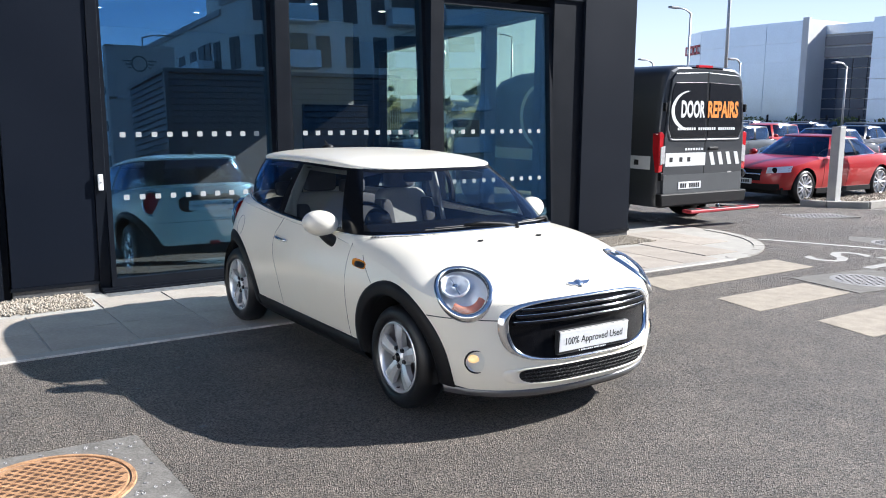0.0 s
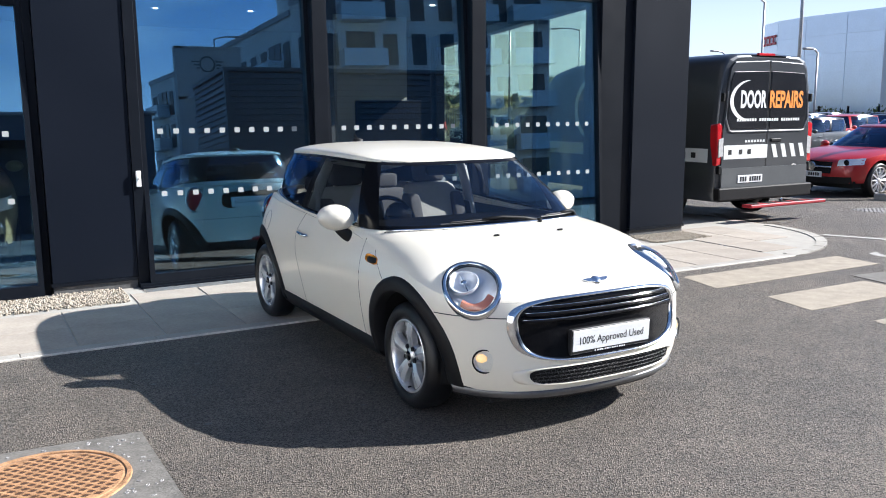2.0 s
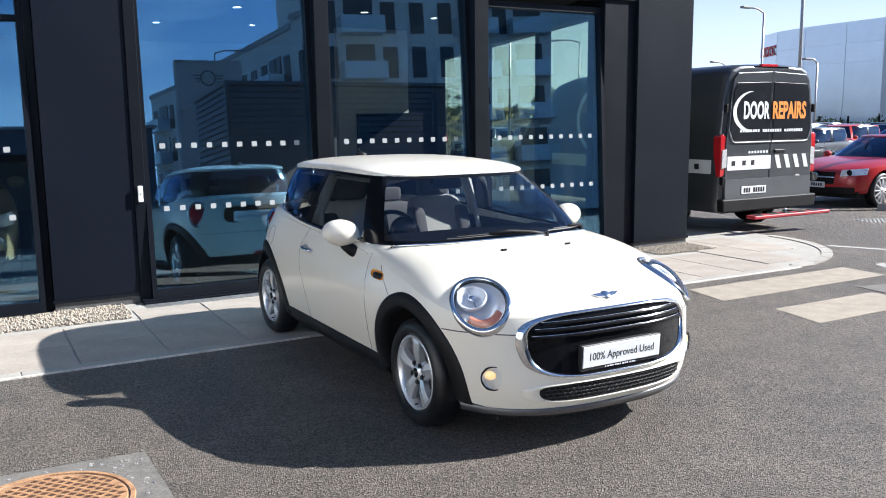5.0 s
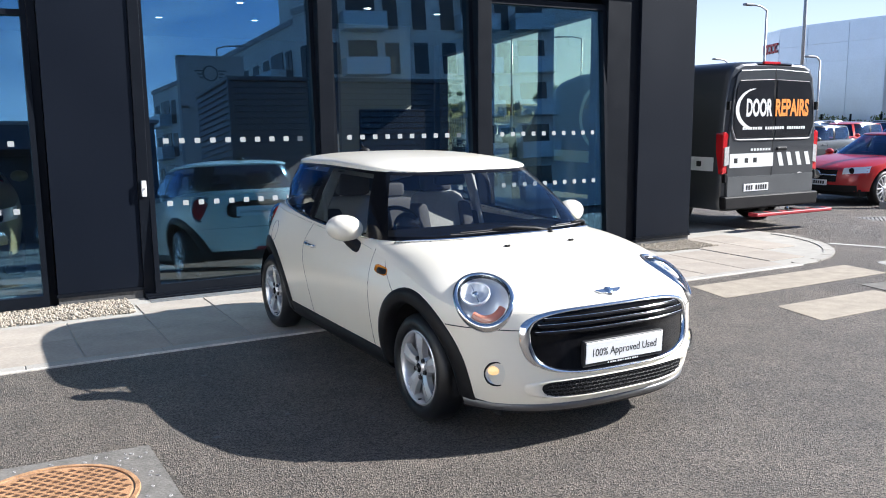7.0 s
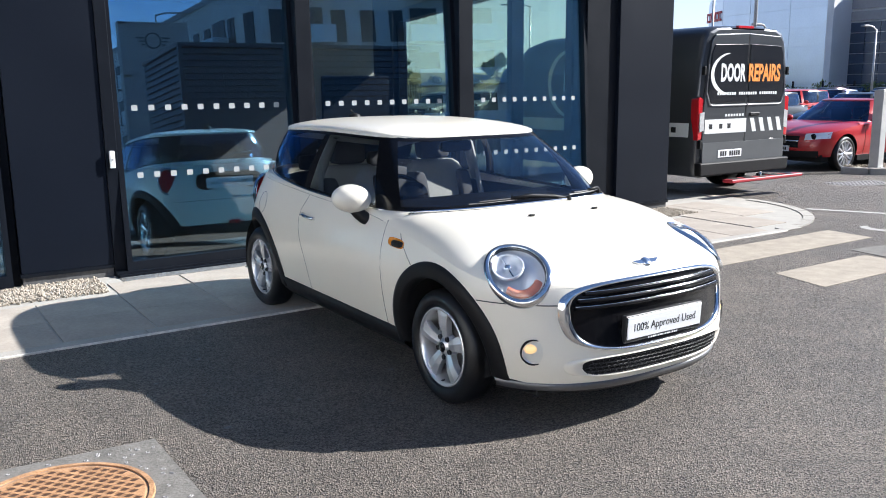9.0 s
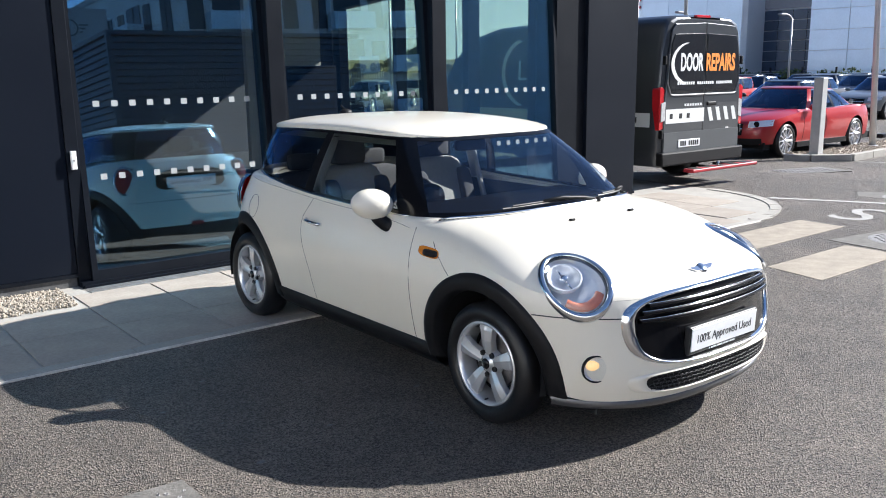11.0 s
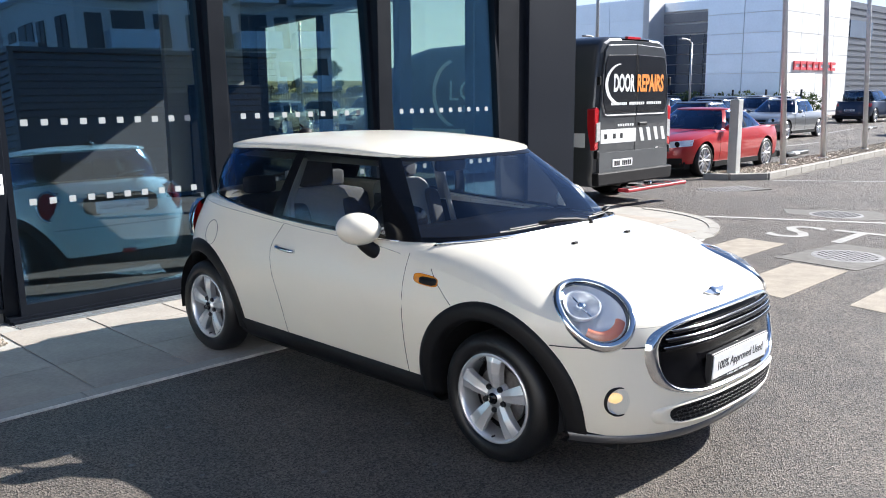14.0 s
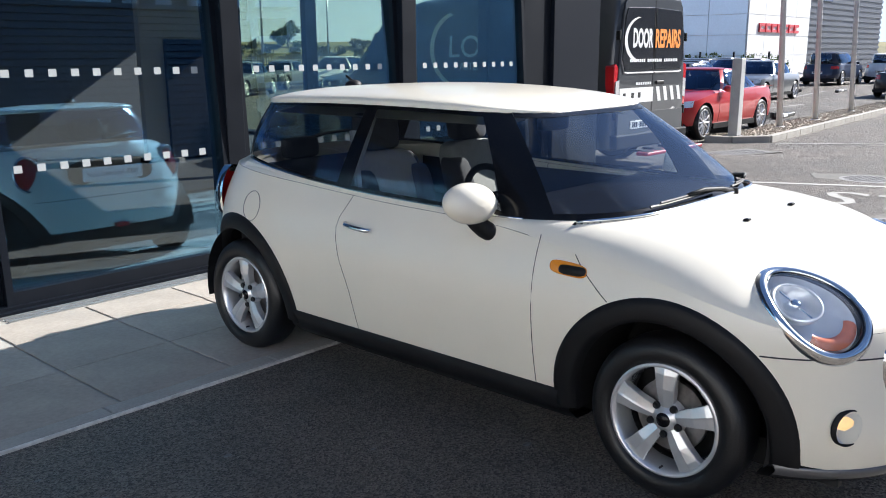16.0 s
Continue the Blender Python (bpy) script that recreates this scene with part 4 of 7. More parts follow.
# black arches, sills and lower edge
for sg in (-1, 1):
    for hy in (0.0, 2.495):
        rows = []
        for a in np.linspace(radians(-9), radians(189), 44):
            row = []
            for r, o in ((ARCH + 0.002, -0.004), (ARCH, 0.007), (0.43, 0.013), (0.385, 0.013), (0.372, 0.006), (0.368, -0.05)):
                y, z = hy - r * math.cos(a), HUB_Z + r * math.sin(a)
                row.append((sg * (S.side(min(max(y, -0.52), 2.98), max(z, 0.2)) + o), y, z))
            rows.append(row)
        part("arch_trim", grid(rows), C["trim"], car, smooth=True)
        part("wheel_well", grid([[(sg * x, hy - r * math.cos(a), HUB_Z + 0.01 + r * math.sin(a)) for r, x in ((0.37, 0.80), (0.385, 0.42), (0.02, 0.42))] for a in np.linspace(radians(-12), radians(192), 32)]), C["dark"], car)
    rows = []
    for y in np.linspace(0.40, 2.10, 24):
        rows.append([(sg * (S.side(y, z) + o), y, z) for z, o in ((0.31, 0.0), (0.305, 0.012), (0.22, 0.006), (0.17, -0.03), (0.165, -0.2))])
    part("sill_trim", grid(rows), C["trim"], car, smooth=True)


def front_band(z_pts, q1=0.94, n=60):
    rows = []
    for q in np.linspace(-q1, q1, n):
        row = []
        for z, o in z_pts:
            x = q * S.W(z)
            y = max(S.front(x, z), -2) - o
            row.append((x * (1 + o * 0.3), min(y, -0.30), z))
        rows.append(row)
    return grid(rows)


part("front_skid", front_band(((0.235, -0.002), (0.230, 0.008), (0.210, 0.014), (0.192, 0.008))), C["lip"], car, "grey front skid strip", True)
part("front_lip", front_band(((0.193, 0.006), (0.178, 0.0), (0.162, -0.05), (0.158, -0.2))), C["trim"], car, smooth=True)
rows = []
for q in np.linspace(-0.985, 0.985, 50):
    rows.append([(q * S.W(z), max(S.back(q * S.W(z), z) + o, 2.80), z) for z, o in ((0.33, 0.004), (0.31, 0.012), (0.23, 0.0), (0.19, -0.06))])
part("rear_valance", grid(rows), C["trim"], car, smooth=True)
part("underbody", join(box(-0.62, 0.62, -0.55, 2.9, 0.16, 0.26), box(-0.74, 0.74, 0.45, 2.05, 0.17, 0.30)), C["dark"], car)


# grille: black mouth in a chrome surround, slats, lower intake
def mouth(t, k=1.0, zc=0.556, hw=0.552, hz=0.162, n=3.9, pinch=0.07):
    c, s = math.cos(t), math.sin(t)
    x = hw * math.copysign(abs(c) ** (2 / n), c)
    dz = hz * math.copysign(abs(s) ** (2 / n), s)
    x *= 1 + pinch * (dz / hz if dz < 0 else 0.15 * dz / hz)
    return x * k, zc + dz * k


def mouth_panel(out, k=1.0, rings=8, num=64, **kw):
    rows = []
    for q in np.linspace(k, 0.0, rings):
        rows.append([on_front(*mouth(t, q, **kw), out) for t in np.linspace(0, 2 * math.pi, num, endpoint=False)])
    return grid(rows, close_u=True)


def mouth_rim(prof, num=96, **kw):
    rows = []
    for k, out in prof:
        rows.append([on_front(*mouth(t, k, **kw), out) for t in np.linspace(0, 2 * math.pi, num, endpoint=False)])
    return grid(rows, close_u=True)


grille = part("grille", mouth_panel(0.006, 0.96), C["gloss_black"], car, "black radiator grille", True)
part("grille_surround", mouth_rim(((1.03, 0.0), (1.025, 0.014), (1.0, 0.022), (0.965, 0.022), (0.94, 0.014), (0.93, 0.002))), C["chrome"], grille, "chrome grille surround", True)
for k, z in enumerate((0.672, 0.640, 0.606)):
    hw = (0.45, 0.485, 0.50)[k]
    rows = []
    for x in np.linspace(-hw, hw, 40):
        rows.append([on_front(x, z + dz, o) for dz, o in ((0.014, 0.004), (0.012, 0.02), (0.004, 0.028), (-0.006, 0.024), (-0.010, 0.004))])
    part("grille_slat", grid(rows), C["gloss_black"], grille, smooth=True)
    # chrome line stands in for the highlight along the gloss-black slat
    part("slat_strip", tube([on_front(x, z + 0.011, 0.021) for x in np.linspace(-hw, hw, 30)], 0.002, 6), C["chrome"], grille, "thin chrome line set as the slat's highlight", True)
LOW = dict(zc=0.318, hw=0.475, hz=0.046, n=4.5, pinch=0.06)
intake = part("lower_intake", mouth_panel(0.004, 1.0, **LOW), C["dark"], car, "black lower air intake", True)
part("intake_rim", mouth_rim(((1.16, 0.0), (1.12, 0.014), (1.05, 0.016), (0.99, 0.003)), **LOW), C["cream"], intake, smooth=True)
links = []
for r in range(4):
    for i in range(-15, 16):
        x, z = (i + 0.5 * (r % 2)) * 0.031, 0.288 + r * 0.020
        if abs(x) > 0.455 - 0.02 * (r in (0, 3)):
            continue
        loop = [on_front(x + 0.0125 * math.copysign(abs(math.cos(t)) ** 0.6, math.cos(t)), z + 0.0085 * math.copysign(abs(math.sin(t)) ** 0.6, math.sin(t)), 0.008) for t in np.linspace(0, 2 * math.pi, 10, endpoint=False)]
        links.append(tube(loop, 0.0022, 4, closed=True))
part("intake_mesh", join(*links), C["mesh"], intake, "honeycomb mesh", True)

# front plate
plate = part("number_plate", box(-0.26, 0.26, -0.006, 0.0, -0.056, 0.056, 0.003), C["plate"], car, "white sales plate in a black holder", m=pose(0.004, -0.776, 0.492, 3, 0, 0))
part("plate_holder", box(-0.268, 0.268, 0.0005, 0.03, -0.074, 0.062, 0.004), C["ink"], plate)
lettering("plate_lettering", "100% Approved Used", 0.058, C["ink"], pose(-0.215, -0.0065, -0.020, 90, 0, 0), plate, width=0.43, depth=0.0006)
for i in range(13):
    part("web_mark", box(-0.11 + i * 0.0165, -0.11 + i * 0.0165 + (0.012 if i % 3 else 0.007), -0.002, 0.0, -0.070, -0.062), C["plate"], plate)

# headlamps and fog lamps
for sg in (-1, 1):
    def L(u, r, n):
        p = LAMP_C + LAMP_U * u + LAMP_R * r + LAMP_N * (n + skin(u, r) - 0.012)
        return (sg * p.x, p.y, p.z)

    def oval(k, n, ku=1.0):
        return [L(LA * k * math.cos(t), LB * k * math.sin(t), n) for t in np.linspace(0, 2 * math.pi, 56, endpoint=False)]
    hl = part("headlamp", grid([oval(1.06, -0.025), oval(1.05, 0.012), oval(0.98, 0.030), oval(0.88, 0.028), oval(0.85, 0.012), oval(0.85, -0.02)], True), C["chrome"], car, "oval headlamp with a chrome ring", True)
    part("bezel", grid([oval(0.865, 0.014), oval(0.85, 0.018), oval(0.835, 0.008), oval(0.83, -0.03)], True), C["gloss_black"], hl, smooth=True)
    part("bowl", grid([oval(k, -0.015 - 0.06 * max(0.0, 1 - k / 0.838) ** 0.6) for k in (0.838, 0.7, 0.55, 0.4, 0.25, 0.1, 0.0)], True), C["reflector"], hl, smooth=True)

    def disc(cu, cr, rad, prof):
        return grid([[L(cu + rad * k * math.cos(t), cr + rad * k * math.sin(t), n) for t in np.linspace(0, 2 * math.pi, 32, endpoint=False)] for k, n in prof], True)
    part("reflector_ring", disc(0.045, 0.030, 0.080, ((1.0, -0.02), (1.0, 0.004), (0.93, 0.008), (0.86, -0.004), (0.6, -0.035), (0.3, -0.055), (0.0, -0.06))), C["reflector"], hl, smooth=True)
    part("bulb_cap", disc(0.045, 0.030, 0.020, ((1.0, -0.05), (1.0, -0.012), (0.7, -0.002), (0.0, 0.0))), C["chrome"], hl, smooth=True)
    part("bulb_stay", tube([L(0.045 + 0.07, 0.030, -0.01), L(0.045 - 0.07, 0.030, -0.01)], 0.004, 6), C["chrome"], hl)
    rows = []
    for t in np.linspace(radians(122), radians(222), 24):
        rows.append([L(LA * k * math.cos(t), LB * k * math.sin(t), n) for k, n in ((0.79, -0.006), (0.70, 0.004), (0.60, 0.002), (0.55, -0.012))])
    part("indicator", grid(rows), C["orange"], hl, "coral indicator lens", True)
    part("lamp_lens", grid([oval(k, 0.016 + 0.022 * (1 - (k / 0.84) ** 2)) for k in (0.84, 0.7, 0.5, 0.3, 0.1, 0.0)], True), C["lens"], hl, smooth=True).visible_shadow = False
    fx, fz = sg * 0.665, 0.398
    fy = S.front(fx, fz)
    nrm = Vector((sg * 0.45, -0.9, 0.0)).normalized()
    fm = Matrix.Translation((fx, fy, fz)) @ nrm.to_track_quat("Z", "Y").to_matrix().to_4x4() @ Matrix.Scale(1.15, 4)
    fog = part("fog_lamp", lathe([(0.056, -0.012), (0.055, 0.003), (0.051, 0.004), (0.048, -0.02)], 36), C["trim"], car, "round fog lamp", True, fm)
    part("fog_bowl", lathe([(0.048, -0.005), (0.03, -0.018), (0.0, -0.02)], 28), C["reflector"], fog, smooth=True)
    part("fog_lens", join(moved(lathe([(0.047, 0.006), (0.035, 0.012), (0.0, 0.015)], 28), Matrix.Identity(4))), C["lens"], fog, smooth=True)
    part("fog_bulb", moved(lathe([(0.042, -0.012), (0.036, -0.004), (0.016, 0.003), (0.0, 0.004)], 20), Matrix.Translation((0, 0.014, 0)) @ Matrix.Diagonal((0.9, 0.62, 1, 1))), C["fog"], fog, "lit fog lamp bulb", True)
    # side repeater in the wing
    rp = lambda hy, hz, o, n=20: [on_side(0.392 + hy * math.copysign(abs(math.cos(t)) ** 0.6, math.cos(t)), 0.803 + 0.07 * hy * math.cos(t) + hz * math.copysign(abs(math.sin(t)) ** 0.6, math.sin(t)), o, sg) for t in np.linspace(0, 2 * math.pi, n, endpoint=False)]
    rep = part("side_repeater", grid([rp(0.080, 0.024, -0.004), rp(0.080, 0.024, 0.008), rp(0.072, 0.019, 0.012), rp(0.0, 0.0, 0.012)], True), C["amber"], car, "amber side repeater with a dark insert", True)
    ri = lambda k, o, n=20: [on_side(0.372 + 0.060 * k * math.copysign(abs(math.cos(t)) ** 0.6, math.cos(t)), 0.8015 + 0.019 * k * math.copysign(abs(math.sin(t)) ** 0.6, math.sin(t)), o, sg) for t in np.linspace(0, 2 * math.pi, n, endpoint=False)]
    part("repeater_insert", grid([ri(1.0, 0.008), ri(0.9, 0.0145), ri(0.0, 0.0145)], True), C["trim"], rep, smooth=True)
    # mirrors
    mir = new("wing_mirror")
    mir.parent = car
    mir.matrix_basis = pose(sg * 0.882, 0.835, 1.003, 0, sg * -6, sg * 14)
    rows = []
    for t in np.linspace(0.0, math.pi, 16):
        rows.append([(0.118 * math.sin(t) ** 0.85 * math.cos(a), -0.085 * math.cos(t) if t < 2.2 else -0.085 * math.cos(2.2), 0.083 * math.sin(t) ** 0.85 * math.sin(a)) for a in np.linspace(0, 2 * math.pi, 28, endpoint=False)])
    part("mirror_shell", grid(rows, True), C["cream"], mir, smooth=True)
    part("mirror_glass", moved(lathe([(0.0, 0.0), (0.064, 0.0)], 28, "y"), Matrix.Translation((0, 0.056, 0)) @ Matrix.Diagonal((1.4, 1, 1, 1))), C["chrome"], mir)
    part("mirror_foot", tube([(-sg * 0.02, 0.0, -0.055), (-sg * 0.045, -0.005, -0.080), (-sg * 0.075, -0.012, -0.102), (-sg * 0.11, -0.022, -0.118), (-sg * 0.15, -0.035, -0.125)], 0.036, 14, r1=0.040), C["trim"], mir, smooth=True)

# flap, badge, washer jets, aerial
part("fuel_flap", tube([on_side(2.36 + 0.075 * math.cos(t), 0.815 + 0.075 * math.sin(t), 0.0) for t in np.linspace(0, 2 * math.pi, 28, endpoint=False)], 0.0022, 5, closed=True), C["lip"], car)
bz = lambda x, y: S.bonnet_z(x, y)
badge = part("bonnet_badge", lathe([(0.0, 0.014), (0.022, 0.013), (0.028, 0.008), (0.030, 0.0)], 28), C["chrome"], car, "chrome winged bonnet badge", True, pose(0.0, -0.640, bz(0, -0.640) - 0.001, 33, 0, 0))
for sg in (-1, 1):
    part("badge_wing", prism([(sg * 0.028, -0.014), (sg * 0.055, -0.012), (sg * 0.078, 0.002), (sg * 0.088, 0.013), (sg * 0.026, 0.013)], 0.0, 0.009), C["chrome"], badge)
    part("washer_jet", box(-0.016, 0.016, -0.012, 0.012, 0.0, 0.012, 0.004), C["trim"], car, "", m=pose(sg * 0.23, -0.02, bz(0.23, -0.02) - 0.001, -12, 0, 0))
part("aerial_foot", lathe([(0.05, 0.0), (0.045, 0.018), (0.02, 0.032), (0.0, 0.034)], 20), C["trim"], car, smooth=True, m=pose(0, 2.46, S.top(2.46) - 0.006, -8, 0, 0))
part("aerial_rod", tube([(0, 2.46, S.top(2.46) + 0.018), (0, 2.52, S.top(2.46) + 0.050)], 0.007, 8), C["trim"], car)

# glasshouse
ub, ur = (lambda y: S.u_of("belt", y)), (lambda y: S.u_of("roof", y))
uA, uD0, uD1, uQ0, uQ1 = (ub(0.53), ur(0.915)), (ub(0.76), ur(1.03)), (ub(1.66), ur(1.62)), (ub(1.76), ur(1.70)), (ub(2.66), ur(2.47))
uT = (0.86, 0.87)
neg = lambda u: (-u[0], -u[1])
glass_v = (0.035, 0.93)
ws = part("windscreen", S.patch(neg(uA), uA, 0.0, 0.965, 40, 14), C["glass"], car, "raked windscreen", True)
ws.visible_shadow = False
part("screen_band", join(S.patch(neg(uA), uA, 0.93, 1.0, 40, 3, 0.003), S.patch(neg(uA), uA, 0.0, 0.06, 40, 3, 0.003)), C["gloss_black"], car, smooth=True)
part("cowl", grid([[(x, cowl_y(x) - 0.06, S.bonnet_z(x, cowl_y(x) - 0.06) - 0.012), (x, cowl_y(x) + 0.02, S.belt_z(cowl_y(x)) - 0.012), (x, cowl_y(x) + 0.06, S.belt_z(cowl_y(x)) - 0.008)] for x in np.linspace(-0.70, 0.70, 30)]), C["trim"], car, smooth=True)
part("screen_trim", tube([(x, cowl_y(x) + 0.004, S.bonnet_z(x, min(cowl_y(x), 0.6)) + 0.008) for x in np.linspace(-0.72, 0.72, 48)], 0.007, 6), C["chrome"], car, smooth=True)
for sg in (-1, 1):
    sd = (lambda u: u) if sg > 0 else neg
    part("pillar", S.patch(sd(uA), sd(uD0), 0, 1, 8, 10), C["gloss_black"], car, "black front pillar", True)
    part("pillar", S.patch(sd(uD1), sd(uQ0), 0, 1, 4, 10), C["gloss_black"], car, "black centre pillar", True)
    part("pillar", S.patch(sd(uQ1), sd(uT), 0, 1, 8, 10), C["gloss_black"], car, "black rear pillar", True)
    for a, b in ((uD0, uD1), (uQ0, uQ1)):
        part("window_surround", join(S.patch(sd(a), sd(b), 0, 0.05, 16, 3), S.patch(sd(a), sd(b), 0.92, 1.0, 16, 3)), C["gloss_black"], car, smooth=True)
    g = part("door_glass", S.patch(sd(uD0), sd(uD1), 0.05, 0.92, 16, 8, -0.006), C["glass"], car, smooth=True)
    g.visible_shadow = False
    g = part("quarter_glass", S.patch(sd(uQ0), sd(uQ1), 0.05, 0.92, 16, 8, -0.004), C["glass_privacy"], car, "tinted rear side glass", True)
    g.visible_shadow = False
rw = part("rear_window", join(S.patch(uT, (1, 1), 0.0, 1.0, 14, 10), S.patch(neg((1, 1)), neg(uT), 0.0, 1.0, 14, 10)), C["glass_tint"], car, "tinted rear window", True)
rw.visible_shadow = False
roof_skin = part("roof_panel", S.roof_cap(), C["cream"], car, smooth=True)
part("roof_trim", tube([tuple(S.house(u, 0.985)) for u in np.linspace(-1, 1, 120)], 0.006, 5), C["trim"], car, smooth=True)
part("roof_lining", grid([[(x, y, 1.325 - 0.05 * (x / 0.5) ** 2) for x in np.linspace(-0.5, 0.5, 7)] for y in np.linspace(0.95, 2.55, 8)]), C["headliner"], car)

# tail lamps, rear plate, wiper
for sg in (-1, 1):
    tx, tz = sg * 0.615, 0.825
    ty = S.back(tx, tz)
    tn = Vector((sg * 0.34, 0.93, 0.12)).normalized()
    tm = Matrix.Translation((tx, ty - 0.008, tz)) @ tn.to_track_quat("Z", "Y").to_matrix().to_4x4() @ Matrix.Diagonal((1.12, 1.6, 1, 1))
    tl = part("tail_lamp", lathe([(0.095, -0.02), (0.093, 0.022), (0.083, 0.028), (0.078, 0.015)], 36), C["chrome"], car, "tail lamp with a chrome ring", True, tm)
    part("lamp_lens", lathe([(0.078, 0.018), (0.05, 0.030), (0.0, 0.034)], 30), C["red_lens"], tl, smooth=True)
rp = part("number_plate", box(-0.26, 0.26, 0.0, 0.006, -0.056, 0.056, 0.003), C["plate"], car, "white sales plate on the tailgate", m=pose(0, S.back(0, 0.78) + 0.016, 0.78, -4, 0, 0))
lettering("plate_lettering", "100% Approved Used", 0.058, C["ink"], pose(0.215, 0.0065, -0.020, 90, 0, 180), rp, width=0.43, depth=0.0006)
part("plate_recess", moved(prism([(0.36 * math.copysign(abs(math.cos(t)) ** 0.5, math.cos(t)), 0.10 * math.copysign(abs(math.sin(t)) ** 0.5, math.sin(t))) for t in np.linspace(0, 2 * math.pi, 32, endpoint=False)], -0.02, 0.012, "y"), Matrix.Translation((0, S.back(0, 0.80), 0.80))), C["gloss_black"], car)
part("rear_wiper", tube([(0.02, 2.965, 1.06), (0.2, 2.93, 1.09), (0.34, 2.885, 1.10)], 0.011, 6), C["trim"], car)
part("rear_fog", box(-0.06, 0.06, 3.06, 3.09, 0.33, 0.37, 0.006), C["red_lens"], car)
part("tail_shut_line", tube([(x, S.back(x, 0.60) + 0.001, 0.60) for x in np.linspace(-0.62, 0.62, 24)], 0.003, 5), C["ink"], car)
part("exhaust", lathe([(0.03, 0.0), (0.035, 0.06), (0.035, 0.10), (0.030, 0.10), (0.028, 0.02)], 20, "y"), C["chrome"], car, m=pose(0.42, 2.97, 0.26))

# wipers
def screen_foot(x, up=0.0):
    """A place on the foot of the windscreen, or a little up the glass."""
    y = 1.3 - 1.03 * (1 - min(abs(x) / 0.772, 1) ** 4.6) ** (1 / 4.6)
    return Vector((x, y + 0.75 * up, S.belt_z(y) + 0.62 * up))


for x0, x1, xp, lift in ((-0.43, 0.15, 0.27, 0.03), (0.30, 0.66, 0.70, 0.045)):
    blade = [screen_foot(x, 0.022 + 0.006 * i / 9) + Vector((0, -0.012, 0.016)) for i, x in enumerate(np.linspace(x0, x1, 10))]
    wp = part("wiper", tube([screen_foot(xp, 0.0) + Vector((0, -0.02, 0.012)), screen_foot(x1 + 0.02, 0.012) + Vector((0, -0.016, 0.026)), screen_foot(x1 * 0.75 + x0 * 0.25, 0.02) + Vector((0, -0.016, 0.038)), screen_foot((x0 + x1) / 2, 0.025) + Vector((0, -0.014, 0.030))], 0.013, 8, r1=0.008), C["trim"], car, "black windscreen wiper", True)
    part("wiper_blade", tube(blade, 0.006, 5), C["ink"], wp)
    part("blade_spine", tube([p + Vector((0, -0.002, 0.010)) for p in blade[1:-1]], 0.005, 5), C["trim"], wp)
    part("wiper_pivot", lathe([(0.0, 0.03), (0.018, 0.028), (0.022, 0.0)], 14), C["trim"], wp, m=Matrix.Translation(screen_foot(xp) + Vector((0, -0.02, 0.0))))

# cabin
part("cabin_floor", box(-0.70, 0.70, 0.55, 2.85, 0.28, 0.32), C["dark"], car)
dash = part("dashboard", grid([[(x, cowl_y(x) + 0.06, 0.945 - 0.02 * abs(x)), (x, 0.75, 0.955), (x, 0.95, 0.95), (x, 1.02, 0.88), (x, 0.98, 0.65), (x, 0.90, 0.45)] for x in np.linspace(-0.70, 0.70, 20)]), C["dash"], car, "black dashboard", True)
part("instrument_pod", moved(lathe([(0.09, 0.0), (0.085, -0.06), (0.0, -0.07)], 24, "y"), Matrix.Translation((-0.36, 1.02, 0.965))), C["gloss_black"], dash, smooth=True)
steer = part("steering_wheel", tube([(0.185 * math.cos(t), 0, 0.185 * math.sin(t)) for t in np.linspace(0, 2 * math.pi, 40, endpoint=False)], 0.016, 8, closed=True), C["trim"], car, smooth=True, m=pose(-0.36, 1.12, 0.90, -24, 0, 0))
for a in (0.15, math.pi - 0.15, -math.pi / 2):
    part("wheel_spoke", tube([(0.03 * math.cos(a), 0, 0.03 * math.sin(a)), (0.18 * math.cos(a), 0, 0.18 * math.sin(a))], 0.018, 6), C["trim"], steer)
part("wheel_boss", lathe([(0.06, 0.01), (0.055, -0.03), (0.0, -0.035)], 24, "y"), C["gloss_black"], steer, smooth=True)


def cushion(x0, x1, y0, y1, z0, z1, lean=0.0, puff=0.03):
    """A padded block with rounded faces, leaning back along y with height."""
    n = 9
    def face(u, v, w):
        bul = puff * (1 - abs(u) ** 4) * (1 - abs(v) ** 4)
        return bul
    rows = []
    for t in np.linspace(0, math.pi, n):
        row = []
        for a in np.linspace(0, 2 * math.pi, 24, endpoint=False):
            e = 0.35
            st, ct = math.sin(t) ** e, math.copysign(abs(math.cos(t)) ** e, math.cos(t))
            ca, sa = math.copysign(abs(math.cos(a)) ** e, math.cos(a)), math.copysign(abs(math.sin(a)) ** e, math.sin(a))
            z = (z0 + z1) / 2 + (z1 - z0) / 2 * ct
            row.append(((x0 + x1) / 2 + (x1 - x0) / 2 * st * ca, (y0 + y1) / 2 + (y1 - y0) / 2 * st * sa + lean * (z - z0), z))
        rows.append(row)
    return grid(rows, True)


